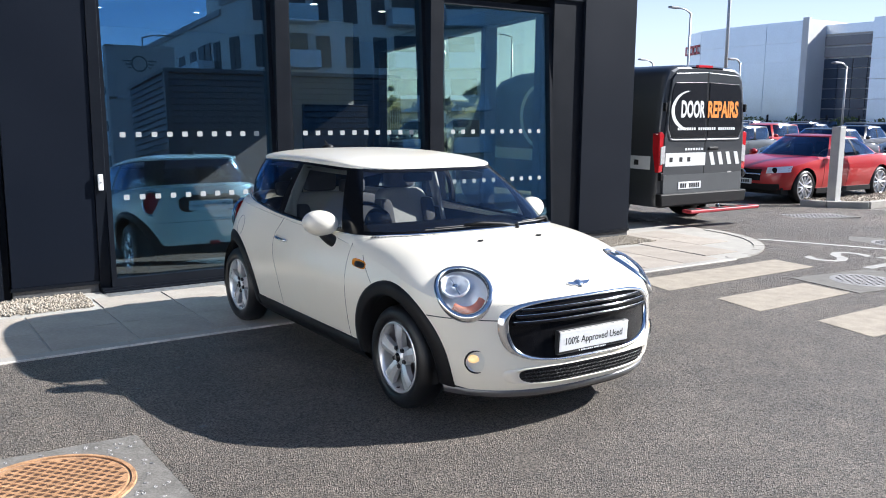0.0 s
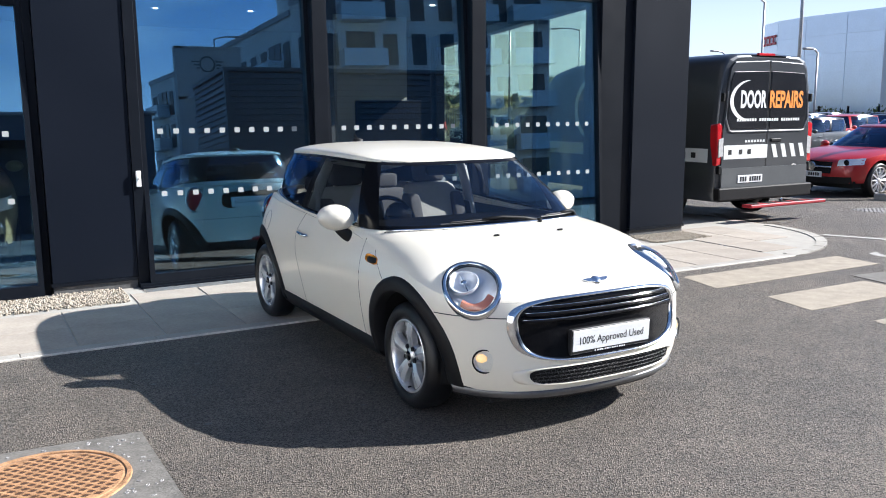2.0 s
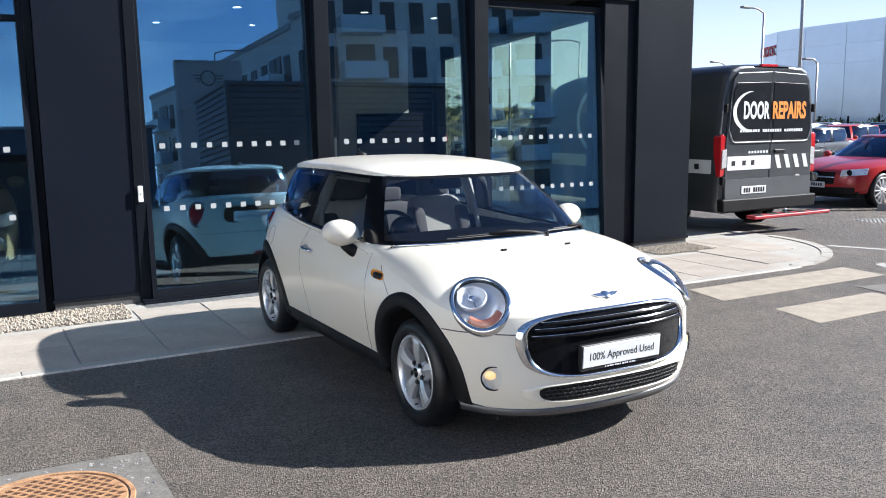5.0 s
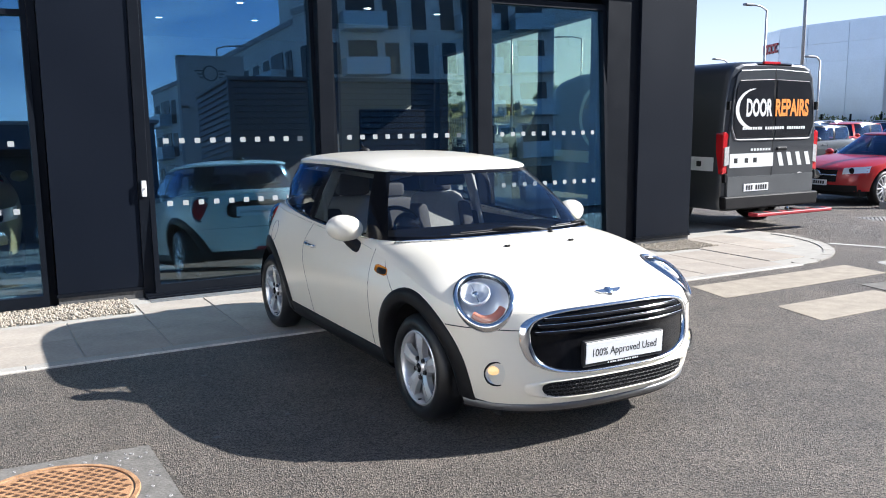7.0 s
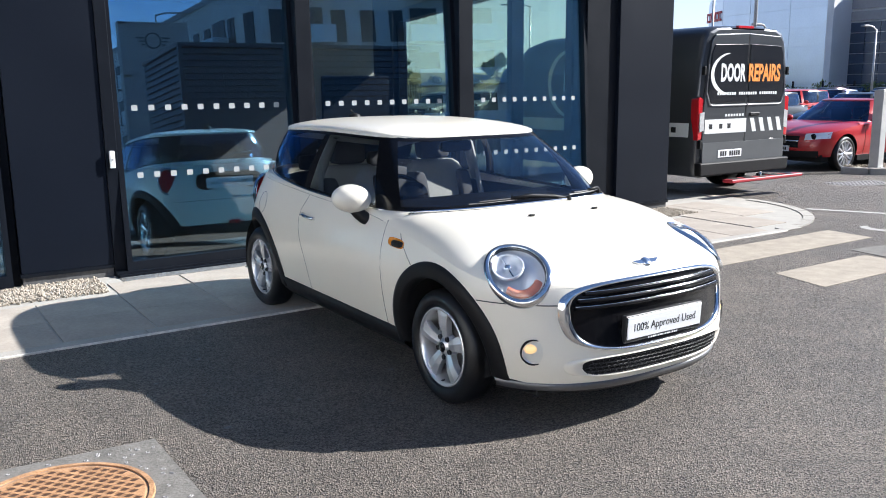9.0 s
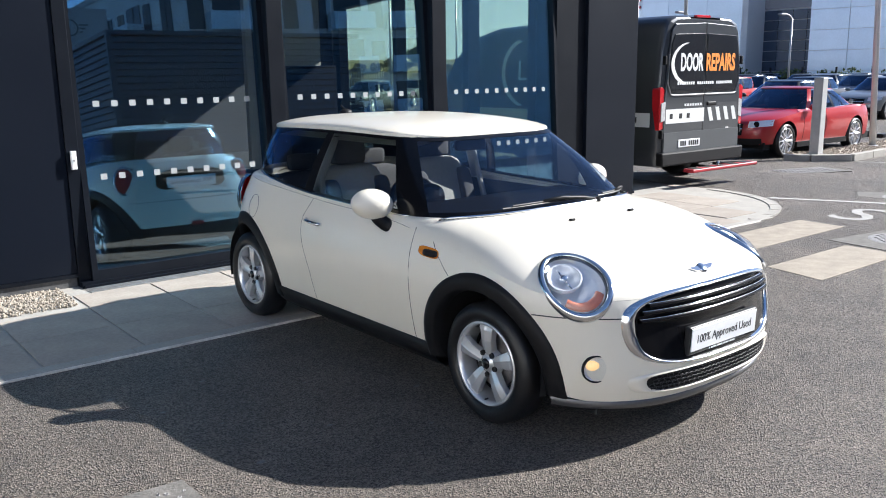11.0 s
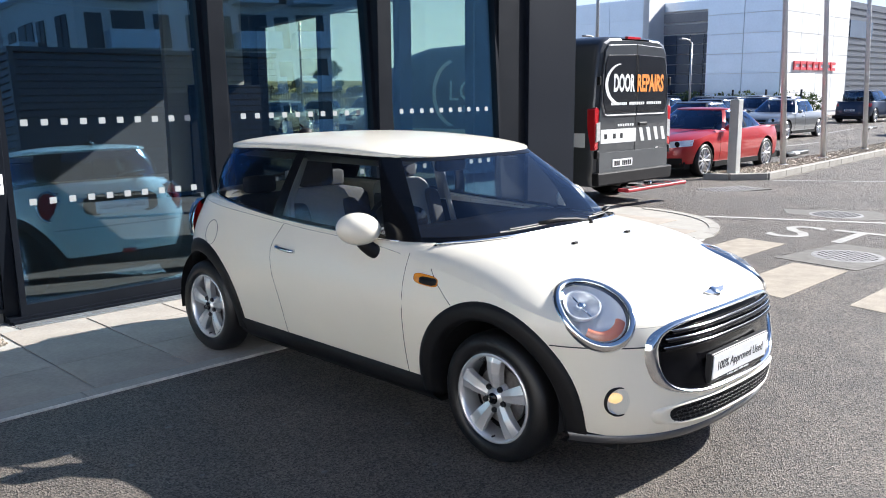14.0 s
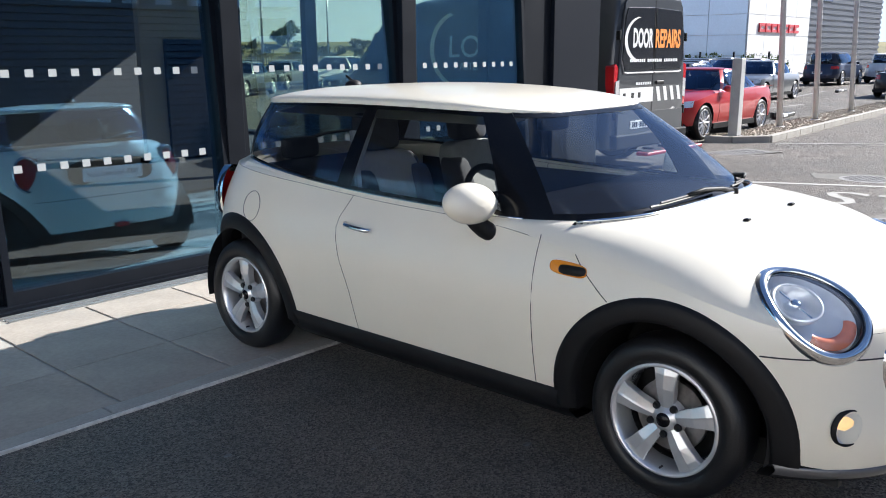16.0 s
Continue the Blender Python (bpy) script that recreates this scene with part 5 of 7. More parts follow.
for sg in (-1, 1):
    seat = part("seat", cushion(sg * 0.36 - 0.24, sg * 0.36 + 0.24, 1.20, 1.72, 0.42, 0.60), C["seat"], car, "black and pale cloth front seat", True)
    part("backrest", cushion(sg * 0.36 - 0.23, sg * 0.36 + 0.23, 1.66, 1.80, 0.55, 1.10, 0.30), C["seat_pale"], seat, smooth=True)
    part("backrest_wing", cushion(sg * 0.36 - 0.25, sg * 0.36 - 0.14, 1.62, 1.78, 0.58, 1.02, 0.30), C["seat"], seat, smooth=True)
    part("backrest_wing", cushion(sg * 0.36 + 0.14, sg * 0.36 + 0.25, 1.62, 1.78, 0.58, 1.02, 0.30), C["seat"], seat, smooth=True)
    part("headrest", cushion(sg * 0.36 - 0.13, sg * 0.36 + 0.13, 1.84, 1.95, 1.10, 1.29, 0.1), C["seat"], seat, smooth=True)
    part("seat_belt", tube([(sg * 0.63, 1.78, 1.22), (sg * 0.66, 1.72, 0.95), (sg * 0.68, 1.60, 0.55)], 0.02, 6), C["headliner"], car)
    part("inner_pillar", tube([(sg * 0.55, 1.74, 1.30), (sg * 0.68, 1.78, 0.95)], 0.035, 8), C["headliner"], car, smooth=True)
    part("door_card", grid([[(sg * 0.735, y, z) for z in (0.3, 0.6, 0.92)] for y in np.linspace(0.75, 2.6, 6)]), C["trim"], car)
    part("rear_headrest", cushion(sg * 0.30 - 0.12, sg * 0.30 + 0.12, 2.56, 2.64, 1.00, 1.12), C["seat"], car, smooth=True)
part("rear_bench", join(cushion(-0.62, 0.62, 2.05, 2.45, 0.45, 0.62), cushion(-0.62, 0.62, 2.42, 2.58, 0.5, 1.0, 0.15)), C["seat"], car, smooth=True)
part("parcel_shelf", box(-0.6, 0.6, 2.60, 2.88, 0.93, 0.95), C["trim"], car)
part("rear_view_mirror", cushion(-0.12, 0.12, 1.03, 1.07, 1.22, 1.29), C["trim"], car, smooth=True)
for sg in (-1, 1):
    for hy in (0.0, 2.495):
        wheel(car, sg * 0.735, hy, HUB_Z, 0.213, sg, width=0.178)

# ---- parked cars ----
def car_model(name, label, paint_mat, L=4.6, Wd=0.90, H=1.44, wb=2.75, fo=0.88, style="saloon", rr=0.33, spokes=10, group="", rear_plate=True):
    """A parked car in simpler form: y from the front axle to the rear, x to its left."""
    ro = L - wb - fo
    t = thing(name, label, "car", group=group)
    be = {"saloon": 0.93, "coupe": 0.94, "hatch": 0.97, "suv": 1.08}[style]
    bon = be - 0.02
    ye = wb + ro
    y_roof0, y_roof1 = {"saloon": (1.35, wb - 0.35), "coupe": (1.35, wb - 0.45), "hatch": (1.15, wb + 0.25), "suv": (1.2, wb + 0.45)}[style]
    y_b1 = {"saloon": wb + 0.35, "coupe": wb + 0.62, "hatch": wb + 0.50, "suv": wb + 0.62}[style]
    z0 = 0.30 if style != "suv" else 0.36
    sh = Shell(
        W=spline([0.15, 0.35, 0.6, 0.8, be, be + 0.1], [Wd - 0.08, Wd - 0.03, Wd, Wd - 0.012, Wd - 0.06, Wd - 0.10]),
        F=spline([0.15, 0.35, 0.55, 0.72, 0.9, 1.1], [-fo + 0.06, -fo, -fo + 0.01, -fo + 0.06, -fo + 0.18, -fo + 0.3]),
        R=spline([0.15, 0.4, 0.6, 0.8, 1.0, 1.15], [ye - 0.06, ye, ye - 0.01, ye - 0.05, ye - 0.09, ye - 0.16]),
        nF=2.8, nR=3.2,
        edge=spline([-fo, -fo + 0.15, -0.3, 0.4, wb * 0.5, wb, ye], [0.68, 0.70, bon - 0.12, bon - 0.03, be - 0.02, be, be]),
        crown=spline([-fo, -fo + 0.1, -fo + 0.3, 0.0, 0.5, 0.9], [0.70, 0.76, 0.83, bon, bon + 0.04, bon + 0.06]),
        belt_z=spline([0.3, 0.8, wb * 0.5, wb, ye], [be + 0.03, be, be + 0.005, be + 0.03, be + 0.03]),
        belt=(Wd - 0.09, 0.45, y_b1, wb * 0.45, 2.9, 3.0),
        roof=(Wd - 0.30, y_roof0 - 0.12, y_roof1 + 0.1, (y_roof0 + y_roof1) / 2, 3.6, 3.6),
        roof_z=spline([0.8, 1.4, wb * 0.7, ye], [H - 0.08, H - 0.05, H - (0.07 if style == 'coupe' else 0.05), H - (0.24 if style == 'coupe' else 0.09)]),
        top=spline([0.8, 1.5, wb * 0.7, ye], [H - 0.05, H, H - (0.03 if style == 'coupe' else 0.005), H - (0.2 if style == 'coupe' else 0.06)]),
        hubs=((0.0, rr), (wb, rr)), arch=rr + 0.055, sill=lambda y: z0)
    part("body", join(sh.lower(1, 9), sh.lower(-1, 9)), paint_mat, t, smooth=True)
    part("bonnet", sh.bonnet(0.62, 16, 15), paint_mat, t, smooth=True)
    rows = []
    for x in np.linspace(-Wd + 0.07, Wd - 0.07, 17):
        yb = sh.back(x, be)
        rows.append([(x, y_b1 - 0.25 + (yb - y_b1 + 0.25) * v, be + 0.035 * (1 - v * v) * (1 - (x / Wd) ** 2)) for v in (0, 0.4, 0.8, 1.0)])
    part("boot_lid", grid(rows), paint_mat, t, smooth=True)
    for sg in (-1, 1):
        rows = []
        for y in np.linspace(0.5, ye - 0.3, 20):
            xe = sh.side(y, sh.edge(y))
            rows.append([(sg * xe, y, sh.edge(y)), (sg * (Wd - 0.11), y, sh.belt_z(y) + 0.004)])
        part("shoulder", grid(rows), paint_mat, t, smooth=True)
        sd = (lambda u: u) if sg > 0 else (lambda u: (-u[0], -u[1]))
        ub, ur = (lambda y: sh.u_of("belt", y)), (lambda y: sh.u_of("roof", y))
        a0, a1 = (ub(0.96), ur(y_roof0 + 0.08)), (ub(y_b1 - 0.55), ur(y_roof1 - 0.1))
        part("side_glass", sh.patch(sd(a0), sd(a1), 0.03, 0.9, 14, 6), C["glass_tint"], t, smooth=True)
        part("glass_trim", join(sh.patch(sd(a0), sd(a1), 0.0, 0.03, 14, 2), sh.patch(sd(a0), sd(a1), 0.9, 1.0, 14, 2)), C["chrome"] if style in ("saloon", "coupe") else C["gloss_black"], t)
        wA = (ub(0.87), ur(y_roof0 + 0.01))
        part("pillar", sh.patch(sd(wA), sd(a0), 0, 1, 4, 6), paint_mat, t, smooth=True)
        part("pillar", sh.patch(sd(a1), sd((0.86, 0.86)), 0, 1, 6, 6), paint_mat, t, smooth=True)
        ym = wb * 0.52
        um = ((a0[0] + a1[0]) / 2, (a0[1] + a1[1]) / 2)
        part("pillar", sh.patch(sd((um[0] - 0.012, um[1] - 0.012)), sd((um[0] + 0.012, um[1] + 0.012)), 0.02, 0.93, 3, 5, 0.004), C["gloss_black"], t, smooth=True)
        part("shut_line", tube([(sg * (sh.side(ym, z) + 0.001), ym + 0.02, z) for z in np.linspace(z0 + 0.02, be, 6)], 0.004, 4), C["ink"], t)
        part("shut_line", tube([(sg * (sh.side(0.6, z) + 0.001), 0.62, z) for z in np.linspace(z0 + 0.02, be - 0.05, 6)], 0.004, 4), C["ink"], t)
        part("door_handle", box(sg * (Wd - 0.005) - 0.012, sg * (Wd - 0.005) + 0.012, ym - 0.25, ym - 0.07, be - 0.14, be - 0.11, 0.006), paint_mat, t)
        mir = part("wing_mirror", moved(lathe([(0.0, -0.10), (0.05, -0.08), (0.075, 0.0), (0.06, 0.06), (0.0, 0.07)], 14, "y"), Matrix.Translation((sg * (Wd + 0.05), 0.85, be + 0.05)) @ Matrix.Diagonal((1.3, 0.8, 0.9, 1))), paint_mat, t, smooth=True)
        zl = 0.69 if style != "suv" else 0.80
        hl = part("headlamp", grid([[(sg * x, sh.front(x, zl + dz + 0.10 * (x - 0.5 * Wd)) - 0.006, zl + dz + 0.10 * (x - 0.5 * Wd)) for dz in (-0.065, 0.0, 0.06)] for x in np.linspace(Wd * 0.55, Wd * 0.93, 8)]), C["reflector"], t, "clear headlamp", True)
        part("lamp_core", moved(lathe([(0.0, -0.03), (0.05, -0.02), (0.06, 0.0)], 16, "y"), Matrix.Translation((sg * Wd * 0.70, sh.front(Wd * 0.70, zl) - 0.004, zl + 0.01))), C["gloss_black"], hl)
        zt = be - 0.16
        part("tail_lamp", grid([[(sg * x, sh.back(x, zt + dz) + 0.008, zt + dz) for dz in (-0.08, 0.0, 0.08)] for x in np.linspace(Wd * 0.62, Wd * 0.95, 7)]), C["red_lens"], t, smooth=True)
    wA = (sh.u_of("belt", 0.87), sh.u_of("roof", y_roof0 + 0.01))
    nA = (-wA[0], -wA[1])
    part("windscreen", sh.patch(nA, wA, 0.02, 0.97, 18, 6), C["glass_tint"], t, smooth=True)
    part("rear_window", join(sh.patch((0.86, 0.86), (1, 1), 0.03, 0.95, 8, 5), sh.patch((-1, -1), (-0.86, -0.86), 0.03, 0.95, 8, 5)), C["glass_tint"], t, smooth=True)
    part("roof_panel", sh.roof_cap(0.01, 24, 5), paint_mat, t, smooth=True)
    zg = 0.60 if style != "suv" else 0.70
    gr = part("grille", grid([[(x, sh.front(x, zg + dz) - 0.008, zg + dz) for dz in (-0.12, -0.04, 0.04, 0.11)] for x in np.linspace(-0.42, 0.42, 15)]), C["gloss_black"], t, smooth=True)
    part("grille_bar", tube([(x, sh.front(x, zg) - 0.014, zg + 0.01) for x in np.linspace(-0.42, 0.42, 12)], 0.016, 6), C["chrome"], gr, smooth=True)
    part("grille_badge", lathe([(0.0, -0.03), (0.085, -0.028), (0.09, -0.01)], 20, "y"), C["chrome"], gr, m=pose(0, sh.front(0, zg), zg + 0.01))
    part("bumper_intake", grid([[(x, sh.front(x, 0.36 + dz) - 0.006, 0.36 + dz) for dz in (-0.07, 0.0, 0.06)] for x in np.linspace(-Wd * 0.8, Wd * 0.8, 15)]), C["trim"], t, smooth=True)
    pl = part("number_plate", box(-0.26, 0.26, -0.008, 0.0, -0.055, 0.055), C["plate"], t, m=pose(0, sh.front(0, 0.46) - 0.014, 0.46))
    tagged(part("plate_bars", join(*[box(-0.20 + 0.052 * i, -0.165 + 0.052 * i, -0.010, -0.008, -0.03, 0.03) for i in range(8) if i not in (2,)]), C["ink"], pl), kind="stuff")
    if rear_plate:
        pl = part("number_plate", box(-0.26, 0.26, 0.0, 0.008, -0.055, 0.055), C["plate"], t, m=pose(0, sh.back(0, 0.62) + 0.01, 0.66))
        tagged(part("plate_bars", join(*[box(-0.20 + 0.052 * i, -0.165 + 0.052 * i, 0.008, 0.010, -0.03, 0.03) for i in range(8) if i not in (2,)]), C["ink"], pl), kind="stuff")
    part("cabin", join(box(-Wd + 0.16, Wd - 0.16, 0.75, y_b1 - 0.35, 0.4, be - 0.02), *[box(x - 0.22, x + 0.22, y, y + 0.14, be - 0.03, be + 0.26, 0.04) for x in (-0.37, 0.37) for y in (1.75, 2.6)]), C["seat"], t)
    part("underbody", box(-Wd + 0.15, Wd - 0.15, -fo + 0.25, ye - 0.2, 0.2, z0 + 0.04), C["dark"], t)
    for sg in (-1, 1):
        part("sill_trim", box(sg * (Wd - 0.05) - 0.05, sg * (Wd - 0.05) + 0.04, rr + 0.06, wb - rr - 0.06, z0 - 0.1, z0 + 0.005), C["trim"], t)
    part("rear_valance", box(-Wd + 0.12, Wd - 0.12, ye - 0.2, ye - 0.03, 0.22, z0 + 0.02), C["trim"], t)
    for sg in (-1, 1):
        for hy in (0.0, wb):
            part("wheel_well", grid([[(sg * x, hy - r * math.cos(a), rr + r * math.sin(a)) for r, x in ((rr + 0.05, Wd - 0.10), (rr + 0.05, 0.45), (0.02, 0.45))] for a in np.linspace(radians(-20), radians(200), 18)]), C["dark"], t)
            wheel(t, sg * (Wd - 0.115), hy, rr, rr * 0.77, sg, 0.21, spokes, simple=True)
    return t


P = {
    "red": paint("red metallic paint", (0.40, 0.010, 0.012), metal=0.15),
    "red2": paint("bright red paint", (0.50, 0.03, 0.02)),
    "silver": paint("silver paint", (0.26, 0.27, 0.28), metal=0.6),
    "grey": paint("grey paint car", (0.10, 0.11, 0.12), metal=0.5),
    "navy": paint("navy paint", (0.015, 0.025, 0.06), metal=0.3),
    "black_car": paint("black car paint", (0.010, 0.010, 0.012)),
    "white_car": paint("white car paint", (0.75, 0.76, 0.77)),
    "olive": paint("pale olive paint", (0.26, 0.28, 0.17), metal=0.3),
}
GZ = ground_z(30)
saloon = car_model("saloon_car", "glossy red saloon with bright multi-spoke wheels parked behind a planting strip", P["red"], 4.94, 0.94, 1.41, 2.87, 0.86, "coupe", 0.345, 12, "parked cars")
saloon.matrix_world = pose(15.62, 10.94, ground_z(16.5), 0, 0, -90)
hatch = car_model("hatchback", "bright red hatchback parked in the far row", P["red2"], 4.3, 0.91, 1.47, 2.65, 0.87, "hatch", 0.32, 10, "parked cars")
hatch.matrix_world = pose(27.2, 20.3, GZ, 0, 0, -90)
grey_saloon = car_model("saloon_car", "silver-grey saloon parked in the car park", P["silver"], 4.7, 0.92, 1.43, 2.85, 0.80, "saloon", 0.33, 10, "parked cars")
grey_saloon.matrix_world = pose(29.6, 15.2, GZ, 0, 0, -90)
suv = car_model("suv_car", "dark navy estate car seen from behind in the car park", P["navy"], 4.9, 0.98, 1.72, 2.95, 0.9, "suv", 0.37, 10, "parked cars")
suv.matrix_world = pose(50.0, 18.1, GZ, 0, 0, 90)
wsuv = car_model("suv_car", "white estate car parked in the car park", P["white_car"], 4.7, 0.95, 1.65, 2.8, 0.88, "suv", 0.36, 10, "parked cars")
wsuv.matrix_world = pose(54.5, 16.4, GZ, 0, 0, 90)
dark = car_model("saloon_car", "black saloon parked in the far row", P["black_car"], 4.6, 0.91, 1.43, 2.78, 0.86, "saloon", 0.33, 10, "parked cars")
dark.matrix_world = pose(22.5, 15.0, GZ, 0, 0, -92)
dgrey = car_model("hatchback", "dark grey hatchback parked in the far row", P["grey"], 4.3, 0.91, 1.46, 2.65, 0.86, "hatch", 0.32, 10, "parked cars")
dgrey.matrix_world = pose(22.0, 18.0, GZ, 0, 0, -90)
spots = [(dark, 33.0, 22.4, -90), (dgrey, 38.5, 23.0, -88), (dark, 36.2, 19.2, -90), (grey_saloon, 27.0, 24.0, -90), (dgrey, 32.6, 26.5, -90), (dark, 39.6, 27.0, -91), (dgrey, 43.0, 22.6, -90), (dark, 38.5, 11.6, 92), (wsuv, 56.0, 20.0, 88), (dgrey, 28.2, 28.5, -90), (dark, 34.2, 30.5, -90), (grey_saloon, 40.3, 31.0, -90), (dgrey, 24.0, 21.5, -90), (dark, 29.8, 18.2, -90), (grey_saloon, 33.4, 24.6, -90), (dgrey, 36.8, 21.0, -90), (dark, 44.0, 25.0, -90), (grey_saloon, 41.5, 20.4, -90), (dark, 23.4, 24.8, -90), (dgrey, 22.6, 28.4, -90), (wsuv, 36.0, 33.5, -90), (dgrey, 44.6, 29.2, -90)]
for ob, x, y, rz in spots:
    copy_thing(ob, pose(x, y, GZ, 0, 0, rz))
# cars seen through the showroom, before the embankment
for k, (ob, x, y, rz) in enumerate([(grey_saloon, 20.5, 33.5, -60), (dark, 22.8, 36.5, -60), (wsuv, 24.0, 31.2, -60), (dgrey, 27.5, 33.8, -60), (grey_saloon, 26.2, 38.0, -60), (dark, 18.4, 38.8, -60), (dgrey, 30.5, 36.5, -60), (hatch, 21.0, 41.0, -60)]):
    copy_thing(ob, pose(x, y, GZ, 0, 0, rz))
# cars behind the camera, seen in the glass
for ob, x, y, rz in [(dark, 0.5, -24.0, 90), (dgrey, 6.0, -27.0, 90), (dark, -6.0, -24.5, 90)]:
    copy_thing(ob, pose(x, y, 0, 0, 0, rz))
nose_in = car_model("hatchback", "pale olive hatchback inside the showroom, nose to the glass", P["olive"], 4.1, 0.89, 1.46, 2.55, 0.84, "hatch", 0.33, 10)
nose_in.matrix_world = pose(-0.52, 9.98, FLOOR)
# ---- van ----
van_paint = paint("dark grey van paint", (0.075, 0.080, 0.088), metal=0.5, rough=0.3)
van_ink = mat("van vinyl white", (0.72, 0.73, 0.72), 0.5, vary=0.04)
van_orange = mat("van vinyl orange", (0.85, 0.27, 0.03), 0.5, vary=0.04)
van_dark = mat("van rear window film", (0.012, 0.012, 0.014), 0.16, vary=0.1, coat=0.4)
van = thing("delivery_van", "dark grey high-roof van with lettered rear doors parked by the showroom", "van", pose(10.30, 8.40, ground_z(10.3)))
VL, VW, VH = 5.5, 1.03, 2.44


def van_section(y, k=1.0, top=VH):
    """Half a section, from the sill up the side to the roof's middle."""
    pts = [(VW - 0.05, 0.32), (VW, 0.45), (VW, 0.9), (VW - 0.01, 1.35), (VW - 0.06, 1.9), (VW - 0.13, top - 0.18), (VW - 0.20, top - 0.07), (VW - 0.34, top - 0.015), (0.4, top), (0.0, top + 0.01)]
    return [(x * k, y, z) for x, z in pts]


vrows = []
for y, k, tp in ((0.0, 0.965, VH - 0.03), (0.03, 0.99, VH - 0.01), (0.10, 1.0, VH), (1.0, 1.0, VH), (2.2, 1.0, VH), (3.0, 1.0, VH), (3.6, 1.0, VH - 0.02), (4.0, 1.0, VH - 0.10), (4.35, 0.99, VH - 0.33)):
    half = van_section(y, k, tp)
    vrows.append([(-x, yy, z) for x, yy, z in half] + half[-2::-1])
part("body", grid(vrows), van_paint, van, smooth=True)
nose = []
for y, zt, k in ((4.35, VH - 0.33, 0.99), (4.85, 1.52, 0.97), (5.0, 1.30, 0.97), (5.35, 1.12, 0.94), (5.5, 0.95, 0.86)):
    zs = np.linspace(0.32, zt, 8)
    half = [(k * (VW - 0.20 * max(0, (z - 1.2) / 1.2)), y, z) for z in zs]
    nose.append([(-x, yy, z) for x, yy, z in half] + [(0, y, zt + 0.01)] + half[::-1])
part("nose", grid(nose), van_paint, van, smooth=True)
part("windscreen", grid([[(x, 4.34 + 0.50 * v, VH - 0.36 - 0.62 * v + 0.012) for x in np.linspace(-0.76, 0.76, 8)] for v in (0.05, 0.5, 0.98)]), C["glass_tint"], van)
half = van_section(0.0, 0.965, VH - 0.03)
rear = [(x, z) for x, _, z in half][:-1]
part("rear_panel", grid([[(-x, 0.0, z), (-x * 0.94, -0.015, 0.32 + (z - 0.32) * 0.99), (0, -0.02, 0.32 + (z - 0.32) * 0.99), (x * 0.94, -0.015, 0.32 + (z - 0.32) * 0.99), (x, 0.0, z)] for x, z in rear]), van_paint, van, smooth=False)
for sg in (-1, 1):
    d = part("rear_door", join(prism([(sg * 0.008, 0.53), (sg * 0.93, 0.53), (sg * 0.925, 1.3), (sg * 0.86, 1.9), (sg * 0.80, 2.22), (sg * 0.72, 2.31), (sg * 0.008, 2.34)][::-sg], -0.045, -0.012, "y")), van_paint, van, bevel=0.008)
    part("door_glass", prism([(sg * 0.03, 1.36), (sg * 0.78, 1.36), (sg * 0.845, 1.50), (sg * 0.80, 2.05), (sg * 0.74, 2.17), (sg * 0.03, 2.19)][::-sg], -0.056, -0.044, "y"), van_dark, d, "dark filmed door window", bevel=0.012)
    part("glass_bead", tube([(sg * x, -0.05, z) for x, z in ((0.02, 1.325), (0.74, 1.325), (0.80, 1.34), (0.875, 1.50), (0.85, 1.9))], 0.015, 6, r1=0.008), M["grey"], d)
    part("hinge", box(sg * 0.93 - 0.02, sg * 0.93 + 0.02, -0.06, 0.0, 1.75, 1.87, 0.006), C["trim"], d)
    part("hinge", box(sg * 0.96 - 0.02, sg * 0.96 + 0.02, -0.06, 0.0, 0.72, 0.84, 0.006), C["trim"], d)
    lm = part("tail_lamp", prism([(sg * 0.90, 0.86), (sg * 1.02, 0.84), (sg * 1.025, 1.42), (sg * 0.97, 1.45), (sg * 0.90, 1.40)][::-sg], -0.035, 0.10, "y"), C["red_lens"], van, "tall red tail lamp", bevel=0.012)
    part("clear_lens", prism([(sg * 0.905, 0.98), (sg * 0.99, 0.96), (sg * 0.99, 1.22), (sg * 0.905, 1.24)][::-sg], -0.050, -0.03, "y"), mat("clear lamp plastic", (0.50, 0.50, 0.50), 0.15, vary=0.2, scale=25) if sg < 0 else bpy.data.materials["clear lamp plastic"], lm, "clear lamp section")
    part("door_gap", box(-0.006, 0.006, -0.046, -0.020, 0.53, 2.34), C["ink"], van) if sg > 0 else None
part("lower_panel", prism([(-0.99, 0.33), (0.99, 0.33), (1.01, 0.52), (-1.01, 0.52)], -0.10, 0.02, "y"), C["trim"], van, bevel=0.02)
part("door_band", box(-0.92, 0.92, -0.056, -0.044, 0.50, 0.80), mat("grey door plastic", (0.075, 0.08, 0.085), 0.5, vary=0.1), van)
step = part("rear_step", box(-0.62, 1.02, -0.36, -0.18, 0.235, 0.285, 0.012), mat("red step paint", (0.38, 0.02, 0.03), 0.5, vary=0.15), van, "red painted tow step")
for x in (-0.3, 0.1, 0.55):
    part("step_stay", box(x - 0.03, x + 0.03, -0.22, 0.1, 0.245, 0.275), C["trim"], step)
for i in range(5):
    part("step_pad", box(-0.55 + i * 0.31, -0.37 + i * 0.31, -0.35, -0.19, 0.285, 0.291), C["rubber"], step)
part("tow_ball", lathe([(0.0, 0.06), (0.02, 0.05), (0.025, 0.03), (0.015, 0.0)], 14), C["steel"] if "steel" in C else C["chrome"], van, m=pose(0.15, -0.24, 0.29))
part("top_lamp", box(-0.22, 0.12, -0.02, 0.04, 2.405, 2.445, 0.008), C["red_lens"], van)
